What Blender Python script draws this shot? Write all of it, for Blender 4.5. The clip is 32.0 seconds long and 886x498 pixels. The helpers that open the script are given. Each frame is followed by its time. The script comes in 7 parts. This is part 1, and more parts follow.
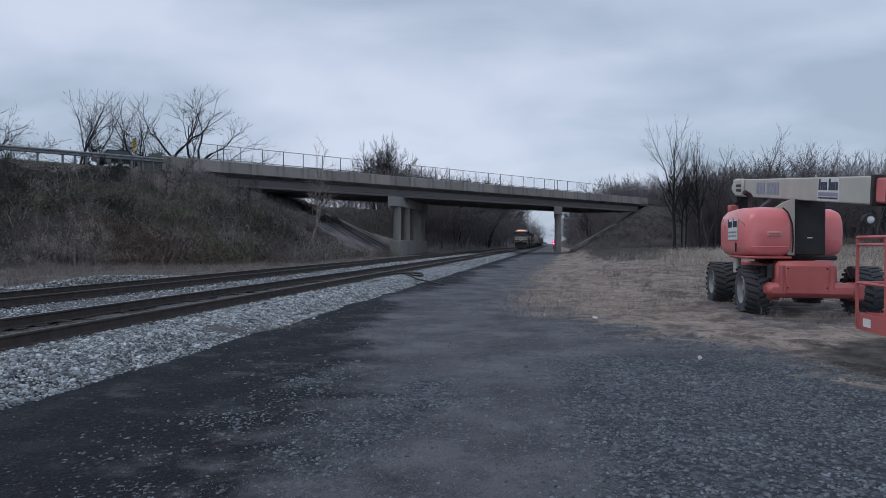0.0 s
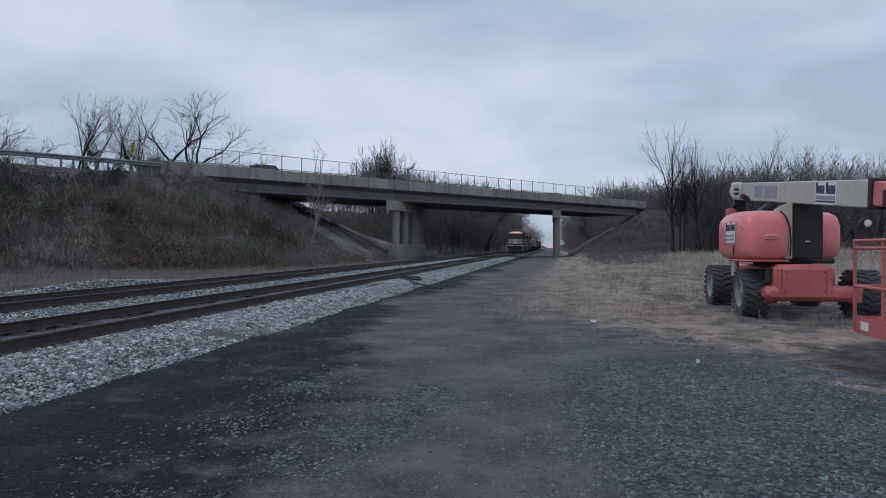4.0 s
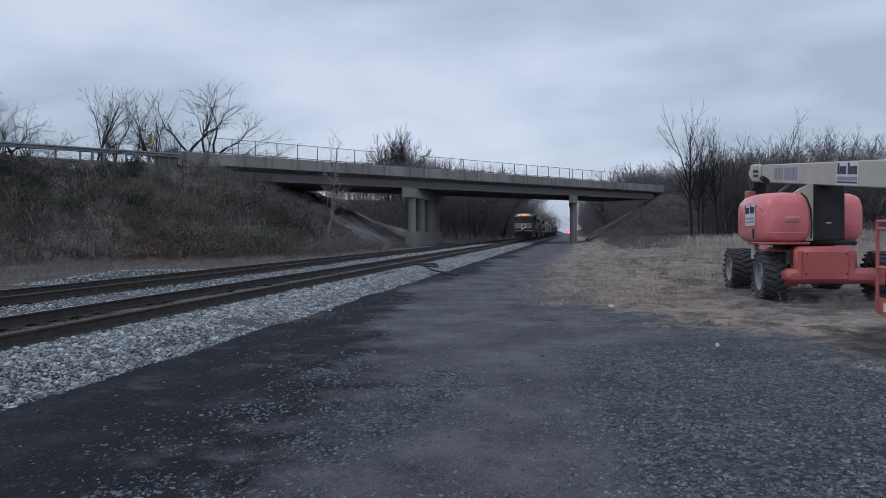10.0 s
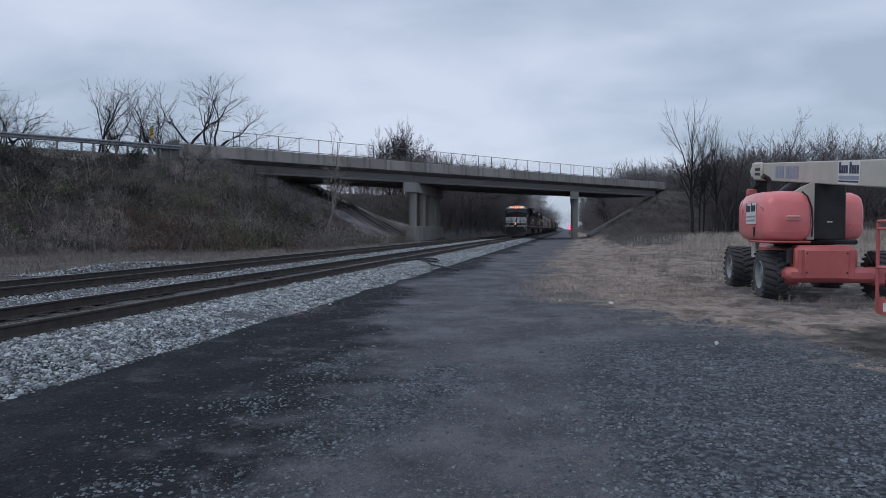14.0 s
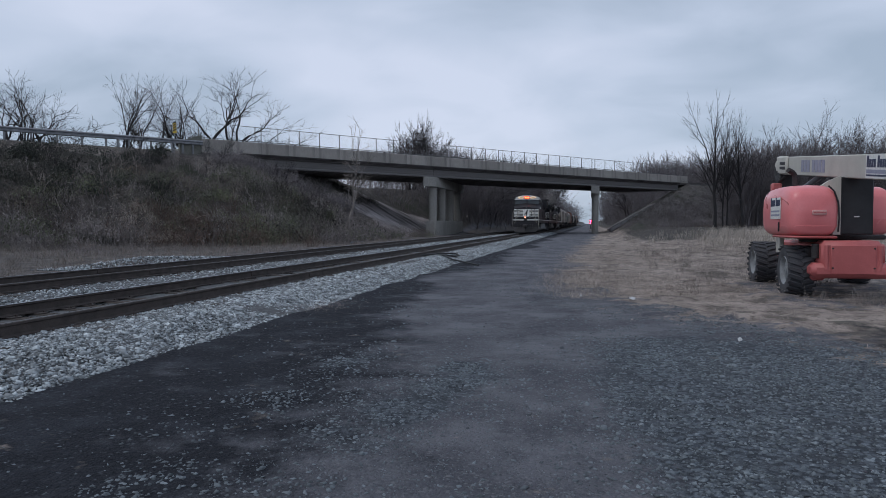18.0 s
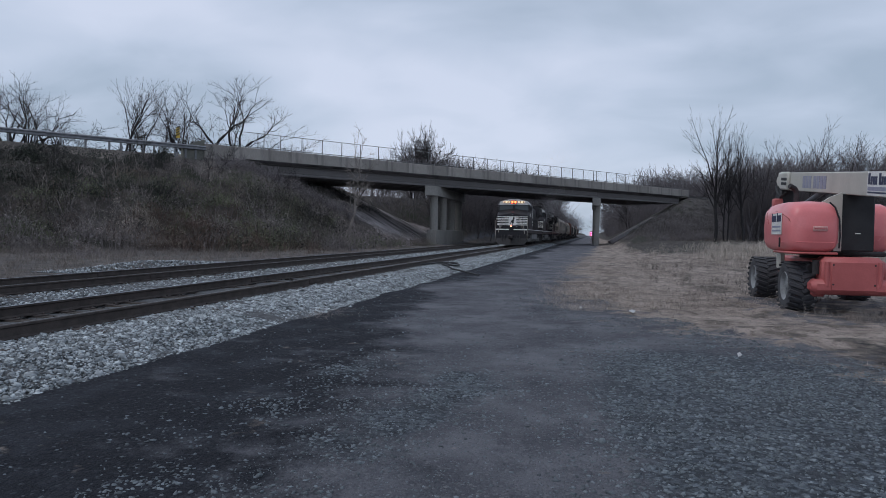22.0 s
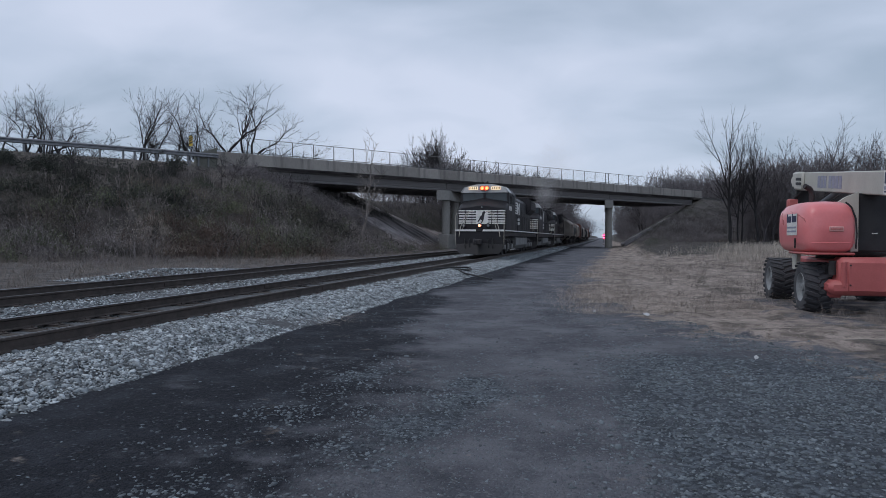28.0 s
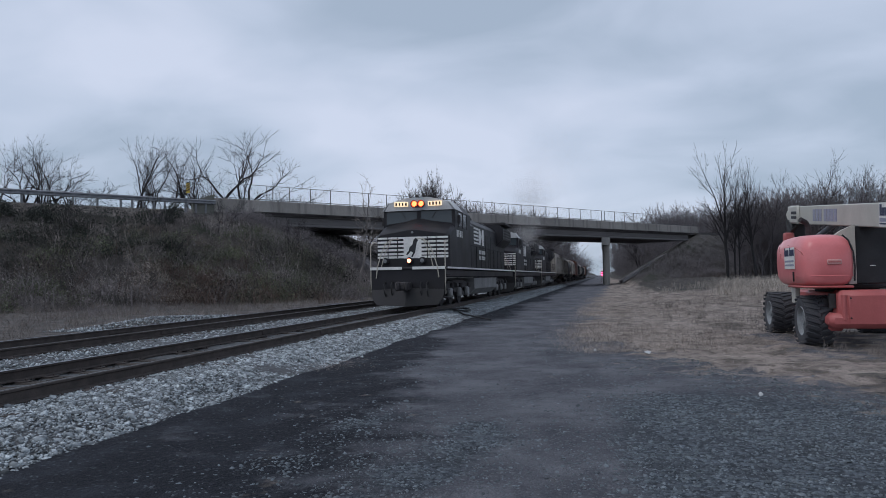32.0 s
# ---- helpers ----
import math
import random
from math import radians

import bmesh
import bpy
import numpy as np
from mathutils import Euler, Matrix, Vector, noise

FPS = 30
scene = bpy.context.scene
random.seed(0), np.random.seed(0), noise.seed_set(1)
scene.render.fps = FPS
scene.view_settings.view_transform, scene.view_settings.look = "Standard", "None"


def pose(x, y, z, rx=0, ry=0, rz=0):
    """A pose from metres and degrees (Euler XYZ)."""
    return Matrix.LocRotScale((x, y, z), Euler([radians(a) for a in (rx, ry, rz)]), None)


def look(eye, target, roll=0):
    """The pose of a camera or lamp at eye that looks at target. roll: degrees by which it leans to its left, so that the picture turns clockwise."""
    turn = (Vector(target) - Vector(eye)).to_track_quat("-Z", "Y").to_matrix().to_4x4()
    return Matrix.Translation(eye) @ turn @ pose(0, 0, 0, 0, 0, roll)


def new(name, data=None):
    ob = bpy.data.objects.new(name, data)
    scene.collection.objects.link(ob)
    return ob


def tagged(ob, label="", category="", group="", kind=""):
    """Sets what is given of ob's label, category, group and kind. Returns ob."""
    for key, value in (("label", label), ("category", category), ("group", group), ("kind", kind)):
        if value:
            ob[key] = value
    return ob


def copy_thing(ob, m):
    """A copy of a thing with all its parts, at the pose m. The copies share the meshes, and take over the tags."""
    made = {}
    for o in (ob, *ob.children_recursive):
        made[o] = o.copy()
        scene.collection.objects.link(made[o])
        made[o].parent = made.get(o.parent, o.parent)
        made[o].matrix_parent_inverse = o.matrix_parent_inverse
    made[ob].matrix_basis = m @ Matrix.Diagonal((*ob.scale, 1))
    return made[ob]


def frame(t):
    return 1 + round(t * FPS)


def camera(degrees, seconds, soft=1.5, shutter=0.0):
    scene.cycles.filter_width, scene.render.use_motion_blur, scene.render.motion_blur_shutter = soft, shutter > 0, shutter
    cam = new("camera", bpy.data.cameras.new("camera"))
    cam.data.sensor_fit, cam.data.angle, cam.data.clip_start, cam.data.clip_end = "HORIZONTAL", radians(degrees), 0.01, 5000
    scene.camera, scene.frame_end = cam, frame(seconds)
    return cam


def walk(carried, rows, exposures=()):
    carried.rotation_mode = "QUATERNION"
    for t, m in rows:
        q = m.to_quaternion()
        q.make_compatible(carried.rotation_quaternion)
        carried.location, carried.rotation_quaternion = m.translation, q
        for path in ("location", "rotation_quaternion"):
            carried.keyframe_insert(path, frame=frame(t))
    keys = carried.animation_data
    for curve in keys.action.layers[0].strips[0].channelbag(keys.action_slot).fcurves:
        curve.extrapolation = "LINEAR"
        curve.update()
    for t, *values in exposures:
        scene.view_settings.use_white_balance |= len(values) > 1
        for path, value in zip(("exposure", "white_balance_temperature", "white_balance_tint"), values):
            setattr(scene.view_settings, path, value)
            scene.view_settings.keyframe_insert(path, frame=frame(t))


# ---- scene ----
cam = camera(65.0, 32.0, soft=0.65)


def aim(x, y, z, yaw, pitch, roll):
    """A camera pose from its place and degrees: yaw to the right of +y, pitch up, roll."""
    return pose(x, y, z, 0, 0, -yaw) @ pose(0, 0, 0, 90 + pitch) @ pose(0, 0, 0, 0, 0, roll)


PATH = [
    (0, 0.003, -0.010, 1.523, -8.932, -0.457, 0.191),
    (0.5, 0.004, -0.010, 1.518, -8.903, -0.335, 0.085),
    (1, 0.007, -0.011, 1.518, -8.914, -0.402, -0.040),
    (1.5, 0.008, -0.011, 1.517, -8.629, -0.635, 0.178),
    (2, 0.005, -0.004, 1.520, -8.709, -0.524, 0.171),
    (2.5, 0.009, -0.012, 1.520, -8.818, -0.275, 0.061),
    (3, 0.010, -0.011, 1.526, -8.839, -0.228, 0.020),
    (3.5, 0.011, -0.014, 1.525, -8.639, -0.137, 0.257),
    (5.5, 0.010, -0.012, 1.526, -9.844, -0.289, -0.689),
    (6, 0.010, -0.016, 1.521, -9.743, -0.415, -0.329),
    (6.5, 0.010, -0.012, 1.520, -9.621, -0.428, 0.007),
    (7, 0.008, -0.003, 1.522, -9.726, -0.248, -0.258),
    (7.5, 0.011, -0.006, 1.524, -9.686, -0.165, -0.651),
    (8, 0.009, -0.012, 1.523, -9.657, -0.081, -0.380),
    (8.5, 0.014, -0.015, 1.523, -9.727, -0.207, -0.422),
    (9, 0.013, -0.018, 1.516, -9.677, -0.431, -0.311),
    (9.5, 0.010, -0.011, 1.517, -9.852, -0.885, -0.423),
    (10, 0.011, -0.012, 1.517, -10.184, -1.209, -0.619),
    (10.5, 0.009, -0.015, 1.521, -10.197, -1.553, -0.439),
    (11, 0.011, -0.009, 1.529, -10.261, -1.466, -0.656),
    (11.5, 0.015, -0.013, 1.526, -10.359, -1.332, -0.635),
    (12, 0.014, -0.014, 1.524, -10.447, -1.280, -0.517),
    (12.5, 0.013, -0.009, 1.525, -10.426, -1.319, -0.481),
    (13, 0.014, -0.010, 1.526, -10.624, -1.367, -0.694),
    (13.5, 0.014, -0.017, 1.527, -10.524, -1.342, -0.442),
    (14, 0.014, -0.015, 1.524, -10.235, -1.634, -0.049),
    (14.5, 0.010, -0.004, 1.523, -10.349, -1.838, 0.219),
    (16.5, 0.007, -0.027, 1.529, -11.231, -2.325, 0.506),
    (17, 0.006, -0.013, 1.534, -11.469, -2.192, -0.049),
    (17.5, 0.009, -0.010, 1.531, -11.744, -2.101, -0.006),
    (18, 0.009, -0.008, 1.532, -11.877, -2.086, -0.049),
    (18.5, 0.009, -0.005, 1.534, -11.912, -1.923, -0.030),
    (19, 0.009, -0.010, 1.539, -11.999, -1.763, 0.291),
    (19.5, 0.009, -0.013, 1.538, -11.957, -1.522, 0.626),
    (20, 0.009, -0.017, 1.534, -11.858, -1.572, 0.618),
    (20.5, 0.008, -0.011, 1.536, -11.848, -1.579, 0.449),
    (21, 0.006, -0.007, 1.540, -11.785, -1.370, 0.470),
    (21.5, 0.004, -0.007, 1.538, -11.759, -1.320, 0.712),
    (22, 0.004, -0.016, 1.538, -11.918, -1.336, 0.986),
    (22.5, 0.002, -0.014, 1.543, -11.867, -1.178, 0.974),
    (23, 0.006, -0.014, 1.546, -11.894, -0.962, 0.678),
    (23.5, 0.003, -0.013, 1.546, -12.012, -0.763, 0.934),
    (24, 0.002, -0.012, 1.548, -11.963, -0.544, 1.112),
    (24.5, 0.008, -0.013, 1.549, -11.969, -0.345, 0.713),
    (25, 0.007, -0.012, 1.548, -12.021, -0.473, 0.451),
    (25.5, 0.002, -0.014, 1.548, -12.102, -0.320, 0.597),
    (27.5, -0.003, -0.007, 1.545, -12.950, -1.014, 0.100),
    (28, -0.000, 0.000, 1.550, -12.930, -0.990, 0.300),
    (28.5, 0.002, 0.010, 1.555, -12.711, -0.350, 0.352),
    (29, -0.006, 0.015, 1.559, -12.669, 0.258, 0.459),
    (29.5, -0.004, 0.009, 1.553, -12.768, 0.680, 0.298),
    (30, 0.005, 0.011, 1.557, -12.746, 1.037, -0.007),
    (30.5, 0.001, 0.019, 1.564, -12.639, 1.382, -0.327),
    (31, 0.004, 0.026, 1.568, -12.441, 1.901, -0.526),
    (31.5, 0.002, 0.032, 1.565, -12.417, 2.106, -0.576),
    (32, -0.002, 0.041, 1.567, -12.735, 2.372, -0.991),
]
walk(cam, [(t, aim(*p)) for t, *p in PATH], [(0, 0.0, 6430, 10), (32, 0.0, 6430, 10)])

# ---- overcast evening sky and a weak, wide sun ----
SUN_DIR = Vector((-0.45, -0.35, 0.82)).normalized()


def make_world():
    w = bpy.data.worlds.new("overcast_evening")
    w.use_nodes = True
    scene.world = w
    nt = w.node_tree
    nt.nodes.clear()
    N, L = nt.nodes.new, nt.links.new
    out, bg = N("ShaderNodeOutputWorld"), N("ShaderNodeBackground")
    sky = N("ShaderNodeTexSky")
    sky.sky_type, sky.sun_disc = "NISHITA", False
    sky.sun_elevation = math.asin(SUN_DIR.z)
    sky.sun_rotation = math.atan2(SUN_DIR.x, SUN_DIR.y)
    tc, sep = N("ShaderNodeTexCoord"), N("ShaderNodeSeparateXYZ")
    L(tc.outputs["Generated"], sep.inputs[0])

    def op(kind, a, b):
        n = N("ShaderNodeMath")
        n.operation = kind
        for i, v in enumerate((a, b)):
            if isinstance(v, (int, float)):
                n.inputs[i].default_value = v
            else:
                L(v, n.inputs[i])
        return n.outputs[0]

    # the cloud sheet: the view direction laid out on a flat layer overhead
    h = op("ADD", op("MAXIMUM", sep.outputs[2], 0.0), 0.30)
    comb = N("ShaderNodeCombineXYZ")
    L(op("DIVIDE", sep.outputs[0], h), comb.inputs[0])
    L(op("DIVIDE", sep.outputs[1], h), comb.inputs[1])
    mp = N("ShaderNodeMapping")
    mp.inputs["Rotation"].default_value = (0, 0, 0.55)
    mp.inputs["Scale"].default_value = (0.75, 1.0, 1.0)
    mp.inputs["Location"].default_value = (4.75, 2.47, 0.0)
    L(comb.outputs[0], mp.inputs[0])
    big, small = N("ShaderNodeTexNoise"), N("ShaderNodeTexNoise")
    for n, s, d, r in ((big, 1.05, 3.0, 0.45), (small, 3.2, 4.0, 0.5)):
        n.inputs["Scale"].default_value = s
        n.inputs["Detail"].default_value = d
        n.inputs["Roughness"].default_value = r
        n.inputs["Distortion"].default_value = 0.4
        L(mp.outputs[0], n.inputs["Vector"])
    f = op("ADD", op("MULTIPLY", big.outputs["Fac"], 0.78), op("MULTIPLY", small.outputs["Fac"], 0.22))
    ramp = N("ShaderNodeValToRGB")
    e = ramp.color_ramp.elements
    e[0].position, e[0].color = 0.42, (0.36, 0.435, 0.545, 1)
    e[1].position, e[1].color = 0.60, (0.60, 0.655, 0.79, 1)
    m = e.new(0.508)
    m.color = (0.49, 0.56, 0.69, 1)
    L(f, ramp.inputs[0])
    mix = N("ShaderNodeMix")
    mix.data_type = "RGBA"
    mix.inputs[0].default_value = 0.012
    L(ramp.outputs[0], mix.inputs[6])
    L(sky.outputs[0], mix.inputs[7])
    L(mix.outputs[2], bg.inputs["Color"])
    bg.inputs["Strength"].default_value = 1.0
    L(bg.outputs[0], out.inputs["Surface"])


make_world()
sun_data = bpy.data.lights.new("sun", "SUN")
sun_data.energy, sun_data.angle, sun_data.color = 0.9, radians(30), (1.0, 0.96, 0.92)
sun = new("sun", sun_data)
sun.matrix_world = look(SUN_DIR * 50, (0, 0, 0))


# ---- materials ----
def surf(name, c1, c2, scale=2.0, rough=0.8, metal=0.0, bump=0.15, fine=40.0, c3=None, c3_at=0.62, rand=0.0, contrast=0.5,
         stretch=(1, 1, 1), spec=0.5, island=False, grain_amount=0.7):
    """A worn surface: two colours mixed by broad noise, a fine grain on top, a third colour in patches, relief from the grain."""
    m = bpy.data.materials.new(name)
    m.use_nodes = True
    nt = m.node_tree
    N, L = nt.nodes.new, nt.links.new
    b = nt.nodes["Principled BSDF"]
    tc, mp = N("ShaderNodeTexCoord"), N("ShaderNodeMapping")
    mp.inputs["Scale"].default_value = stretch
    L(tc.outputs["Object"], mp.inputs[0])

    def noise_tex(s, detail=4.0):
        n = N("ShaderNodeTexNoise")
        n.inputs["Scale"].default_value = s
        n.inputs["Detail"].default_value = detail
        L(mp.outputs[0], n.inputs["Vector"])
        return n.outputs["Fac"]

    def mixed(fac, a, c):
        n = N("ShaderNodeMix")
        n.data_type = "RGBA"
        L(fac, n.inputs[0])
        for k, v in ((6, a), (7, c)):
            if isinstance(v, tuple):
                n.inputs[k].default_value = (*v, 1)
            else:
                L(v, n.inputs[k])
        return n.outputs[2]

    def stepped(src, lo, hi):
        n = N("ShaderNodeMapRange")
        n.inputs[1].default_value, n.inputs[2].default_value = lo, hi
        L(src, n.inputs[0])
        return n.outputs[0]

    broad, grain = noise_tex(scale), noise_tex(fine, 3.0)
    half = 0.05 + 0.25 * (1 - contrast)
    col = mixed(stepped(broad, 0.5 - half, 0.5 + half), c1, c2)
    if c3:
        col = mixed(stepped(noise_tex(scale * 0.37 + 0.1), c3_at - 0.06, c3_at + 0.08), col, c3)
    hsv = N("ShaderNodeHueSaturation")
    L(col, hsv.inputs["Color"])
    val = N("ShaderNodeMath")
    val.operation = "MULTIPLY_ADD"
    L(grain, val.inputs[0])
    val.inputs[1].default_value, val.inputs[2].default_value = grain_amount, 1 - grain_amount / 2
    value = val.outputs[0]
    if rand:
        info = N("ShaderNodeObjectInfo") if not island else N("ShaderNodeNewGeometry")
        add = N("ShaderNodeMath")
        add.operation = "MULTIPLY_ADD"
        L(info.outputs["Random Per Island" if island else "Random"], add.inputs[0])
        add.inputs[1].default_value, add.inputs[2].default_value = rand, 1 - rand / 2
        mul = N("ShaderNodeMath")
        mul.operation = "MULTIPLY"
        L(value, mul.inputs[0]), L(add.outputs[0], mul.inputs[1])
        value = mul.outputs[0]
    L(value, hsv.inputs["Value"])
    L(hsv.outputs[0], b.inputs["Base Color"])
    b.inputs["Metallic"].default_value = metal
    b.inputs["Specular IOR Level"].default_value = spec
    L(stepped(grain, 0, 1), N("ShaderNodeMath").inputs[0])
    rr = N("ShaderNodeMapRange")
    rr.inputs[3].default_value, rr.inputs[4].default_value = max(0.03, rough - 0.1), min(1, rough + 0.1)
    L(broad, rr.inputs[0]), L(rr.outputs[0], b.inputs["Roughness"])
    if bump:
        bp = N("ShaderNodeBump")
        bp.inputs["Strength"].default_value, bp.inputs["Distance"].default_value = bump, 0.6 / fine
        L(grain, bp.inputs["Height"]), L(bp.outputs[0], b.inputs["Normal"])
    return m


def glow(name, color, strength):
    m = bpy.data.materials.new(name)
    m.use_nodes = True
    b = m.node_tree.nodes["Principled BSDF"]
    b.inputs["Base Color"].default_value = (*color, 1)
    b.inputs["Emission Color"].default_value = (*color, 1)
    b.inputs["Emission Strength"].default_value = strength
    return m


def glass(name, color, rough=0.05):
    m = bpy.data.materials.new(name)
    m.use_nodes = True
    b = m.node_tree.nodes["Principled BSDF"]
    b.inputs["Base Color"].default_value = (*color, 1)
    b.inputs["Roughness"].default_value = rough
    b.inputs["IOR"].default_value = 1.5
    b.inputs["Specular IOR Level"].default_value = 0.4
    return m


M_CONCRETE = surf("weathered_concrete", (0.35, 0.333, 0.34), (0.26, 0.248, 0.256), 0.5, 0.85, bump=0.3, fine=14, c3=(0.14, 0.133, 0.138), c3_at=0.6, stretch=(1, 1, 0.35))
M_CONCRETE_D = surf("dark_mottled_concrete", (0.19, 0.18, 0.19), (0.125, 0.118, 0.126), 0.6, 0.9, bump=0.3, fine=12, c3=(0.07, 0.068, 0.065))
M_GALV = surf("galvanised_steel", (0.24, 0.25, 0.27), (0.16, 0.17, 0.185), 3, 0.5, metal=0.5, bump=0.05, fine=30)
M_FENCE = surf("dull_fence_steel", (0.13, 0.135, 0.14), (0.09, 0.09, 0.095), 4, 0.6, metal=0.4, bump=0.05)
M_RAIL = surf("rusty_rail_steel", (0.076, 0.061, 0.055), (0.048, 0.040, 0.037), 5, 0.75, metal=0.2, bump=0.2, fine=60)
M_RAILHEAD = surf("polished_rail_head", (0.34, 0.355, 0.38), (0.24, 0.25, 0.27), 3, 0.48, metal=1.0, bump=0.02)
M_RAILDULL = surf("sheenless_rail_head", (0.150, 0.150, 0.155), (0.100, 0.098, 0.100), 3, 0.6, metal=0.7, bump=0.02)
M_TIE = surf("creosoted_tie_wood", (0.052, 0.042, 0.036), (0.032, 0.027, 0.025), 3, 0.9, bump=0.5, fine=30, rand=0.5, stretch=(1, 6, 1))
M_STONE = surf("grey_ballast_stone", (0.385, 0.42, 0.44), (0.132, 0.149, 0.161), 6, 0.9, bump=0.2, fine=60, rand=1.5, island=True)
M_STONE_S = surf("small_road_stone", (0.150, 0.175, 0.194), (0.076, 0.090, 0.103), 6, 0.9, bump=0.2, fine=60, rand=0.9, island=True)
M_BARK = surf("grey_brown_bark", (0.030, 0.028, 0.031), (0.018, 0.017, 0.019), 4, 0.95, bump=0.4, fine=25, rand=0.35, stretch=(1, 1, 0.3))
M_TWIG = surf("bare_twigs", (0.032, 0.029, 0.032), (0.021, 0.019, 0.022), 2, 0.95, bump=0.0, rand=0.35)
# twigs of the far wood: distance haze put into a paler colour
M_TWIG_FAR = surf("hazed_wood_twigs", (0.062, 0.056, 0.061), (0.042, 0.038, 0.042), 2, 0.95, bump=0.0, rand=0.4)
M_TWIG_PALE = surf("pale_bare_branches", (0.25, 0.225, 0.21), (0.15, 0.135, 0.13), 2, 0.95, bump=0.0)
M_BRUSH = surf("dry_brush_stems", (0.165, 0.145, 0.138), (0.062, 0.055, 0.054), 0.25, 0.95, bump=0, rand=0.5, island=True, c3=(0.135, 0.075, 0.045), c3_at=0.66)
M_VINE = surf("dark_green_vine_leaves", (0.145, 0.160, 0.094), (0.082, 0.092, 0.062), 0.25, 0.8, contrast=0.8, bump=0, rand=0.45, island=True)
M_GRASS = surf("straw_dry_grass", (0.40, 0.342, 0.305), (0.205, 0.176, 0.158), 0.9, 0.95, bump=0, rand=0.7, island=True)
M_GRASS_T = surf("tall_pale_dry_grass", (0.45, 0.402, 0.355), (0.28, 0.25, 0.222), 0.3, 0.95, bump=0, rand=0.6, island=True)
M_BLACK = surf("black_locomotive_paint", (0.021, 0.020, 0.024), (0.015, 0.0145, 0.017), 1.0, 0.5, spec=0.3, grain_amount=0.3, bump=0.02, fine=20, c3=(0.022, 0.021, 0.020), c3_at=0.58)
M_UNDER = surf("grimy_running_gear", (0.046, 0.042, 0.044), (0.026, 0.024, 0.026), 3, 0.85, bump=0.3, fine=25)
M_TANK = surf("dusty_grey_fuel_tank", (0.22, 0.22, 0.22), (0.15, 0.15, 0.15), 1.2, 0.7, bump=0.1)
M_WHITE = surf("white_stripe_paint", (0.78, 0.78, 0.76), (0.62, 0.62, 0.60), 2, 0.5, bump=0.03)
M_SILVER = surf("pale_grey_cab_roof_paint", (0.52, 0.53, 0.54), (0.40, 0.41, 0.42), 2, 0.5, bump=0.03)
M_CHROME = surf("pale_handrail_paint", (0.50, 0.47, 0.40), (0.36, 0.33, 0.28), 5, 0.5, bump=0.0)
# dark glass with the bluish grey of reflected sky mixed into its base colour
M_WINDOW = glass("sky_tinted_dark_glass", (0.060, 0.072, 0.080), 0.14)
M_HEAD = glow("lit_headlight_lens", (1.0, 0.045, 0.014), 18.0)
M_DITCH = glow("lit_ditch_light_lens", (1.0, 0.30, 0.18), 4.0)
M_NUMBER = glow("lit_number_board", (1.0, 0.74, 0.46), 0.95)
M_LENS = glass("unlit_lamp_lens", (0.20, 0.21, 0.22), 0.15)
M_LAMP_GLASS = glass("pale_lamp_glass", (0.62, 0.64, 0.66), 0.12)
M_SIGNAL = glow("red_signal_lens", (1.0, 0.03, 0.08), 22.0)
M_TAIL = glow("lit_tail_light", (1.0, 0.05, 0.06), 7.0)
M_PINK = surf("sun_faded_red_hood_plastic", (0.74, 0.215, 0.225), (0.66, 0.175, 0.182), 1.0, 0.30, bump=0.0, fine=30, c3=(0.76, 0.28, 0.28), c3_at=0.6, grain_amount=0.12)
M_RED = surf("scuffed_red_chassis_paint", (0.50, 0.130, 0.128), (0.40, 0.098, 0.096), 2.0, 0.5, bump=0.02, fine=35, c3=(0.30, 0.075, 0.065), c3_at=0.64, grain_amount=0.25)
M_CREAM = surf("dull_cream_boom_paint", (0.50, 0.49, 0.44), (0.43, 0.42, 0.38), 1.5, 0.5, bump=0.02, fine=30, c3=(0.34, 0.32, 0.27), c3_at=0.66, grain_amount=0.2)
M_PLATE = surf("pale_pink_plate", (0.66, 0.36, 0.34), (0.58, 0.30, 0.29), 4, 0.5, bump=0.02)
M_RUBBER = surf("dusty_tyre_rubber", (0.058, 0.060, 0.068), (0.040, 0.041, 0.048), 4, 0.85, bump=0.15, fine=50)
M_RIM = surf("pale_wheel_rim", (0.23, 0.245, 0.26), (0.15, 0.16, 0.17), 4, 0.6, bump=0.05)
M_DARK = surf("matt_black_panel", (0.020, 0.021, 0.025), (0.013, 0.014, 0.017), 3, 0.6, bump=0.05)
M_BLUE_INK = surf("faded_blue_decal", (0.24, 0.25, 0.34), (0.30, 0.31, 0.38), 9, 0.6, bump=0)
M_NAVY = surf("navy_decal_ink", (0.022, 0.030, 0.075), (0.030, 0.038, 0.085), 9, 0.6, bump=0)
M_YELLOW = surf("yellow_sign_paint", (0.62, 0.42, 0.05), (0.52, 0.35, 0.05), 5, 0.6, bump=0)
M_RUST = surf("rust_brown_wagon_paint", (0.16, 0.062, 0.042), (0.10, 0.045, 0.034), 0.8, 0.8, bump=0.1, c3=(0.06, 0.045, 0.04))
M_WAGON_G = surf("pale_grey_wagon_paint", (0.36, 0.325, 0.29), (0.25, 0.225, 0.205), 0.7, 0.7, bump=0.08, c3=(0.12, 0.10, 0.09), c3_at=0.6)
M_WAGON_D = surf("dark_wagon_paint", (0.04, 0.04, 0.042), (0.028, 0.027, 0.027), 0.8, 0.7, bump=0.1)
M_CAR_D = surf("dark_car_paint", (0.014, 0.015, 0.018), (0.011, 0.012, 0.014), 1, 0.38, bump=0, spec=0.3)
M_CAR_S = surf("silver_car_paint", (0.22, 0.23, 0.25), (0.19, 0.20, 0.22), 1, 0.3, metal=0.5, bump=0)
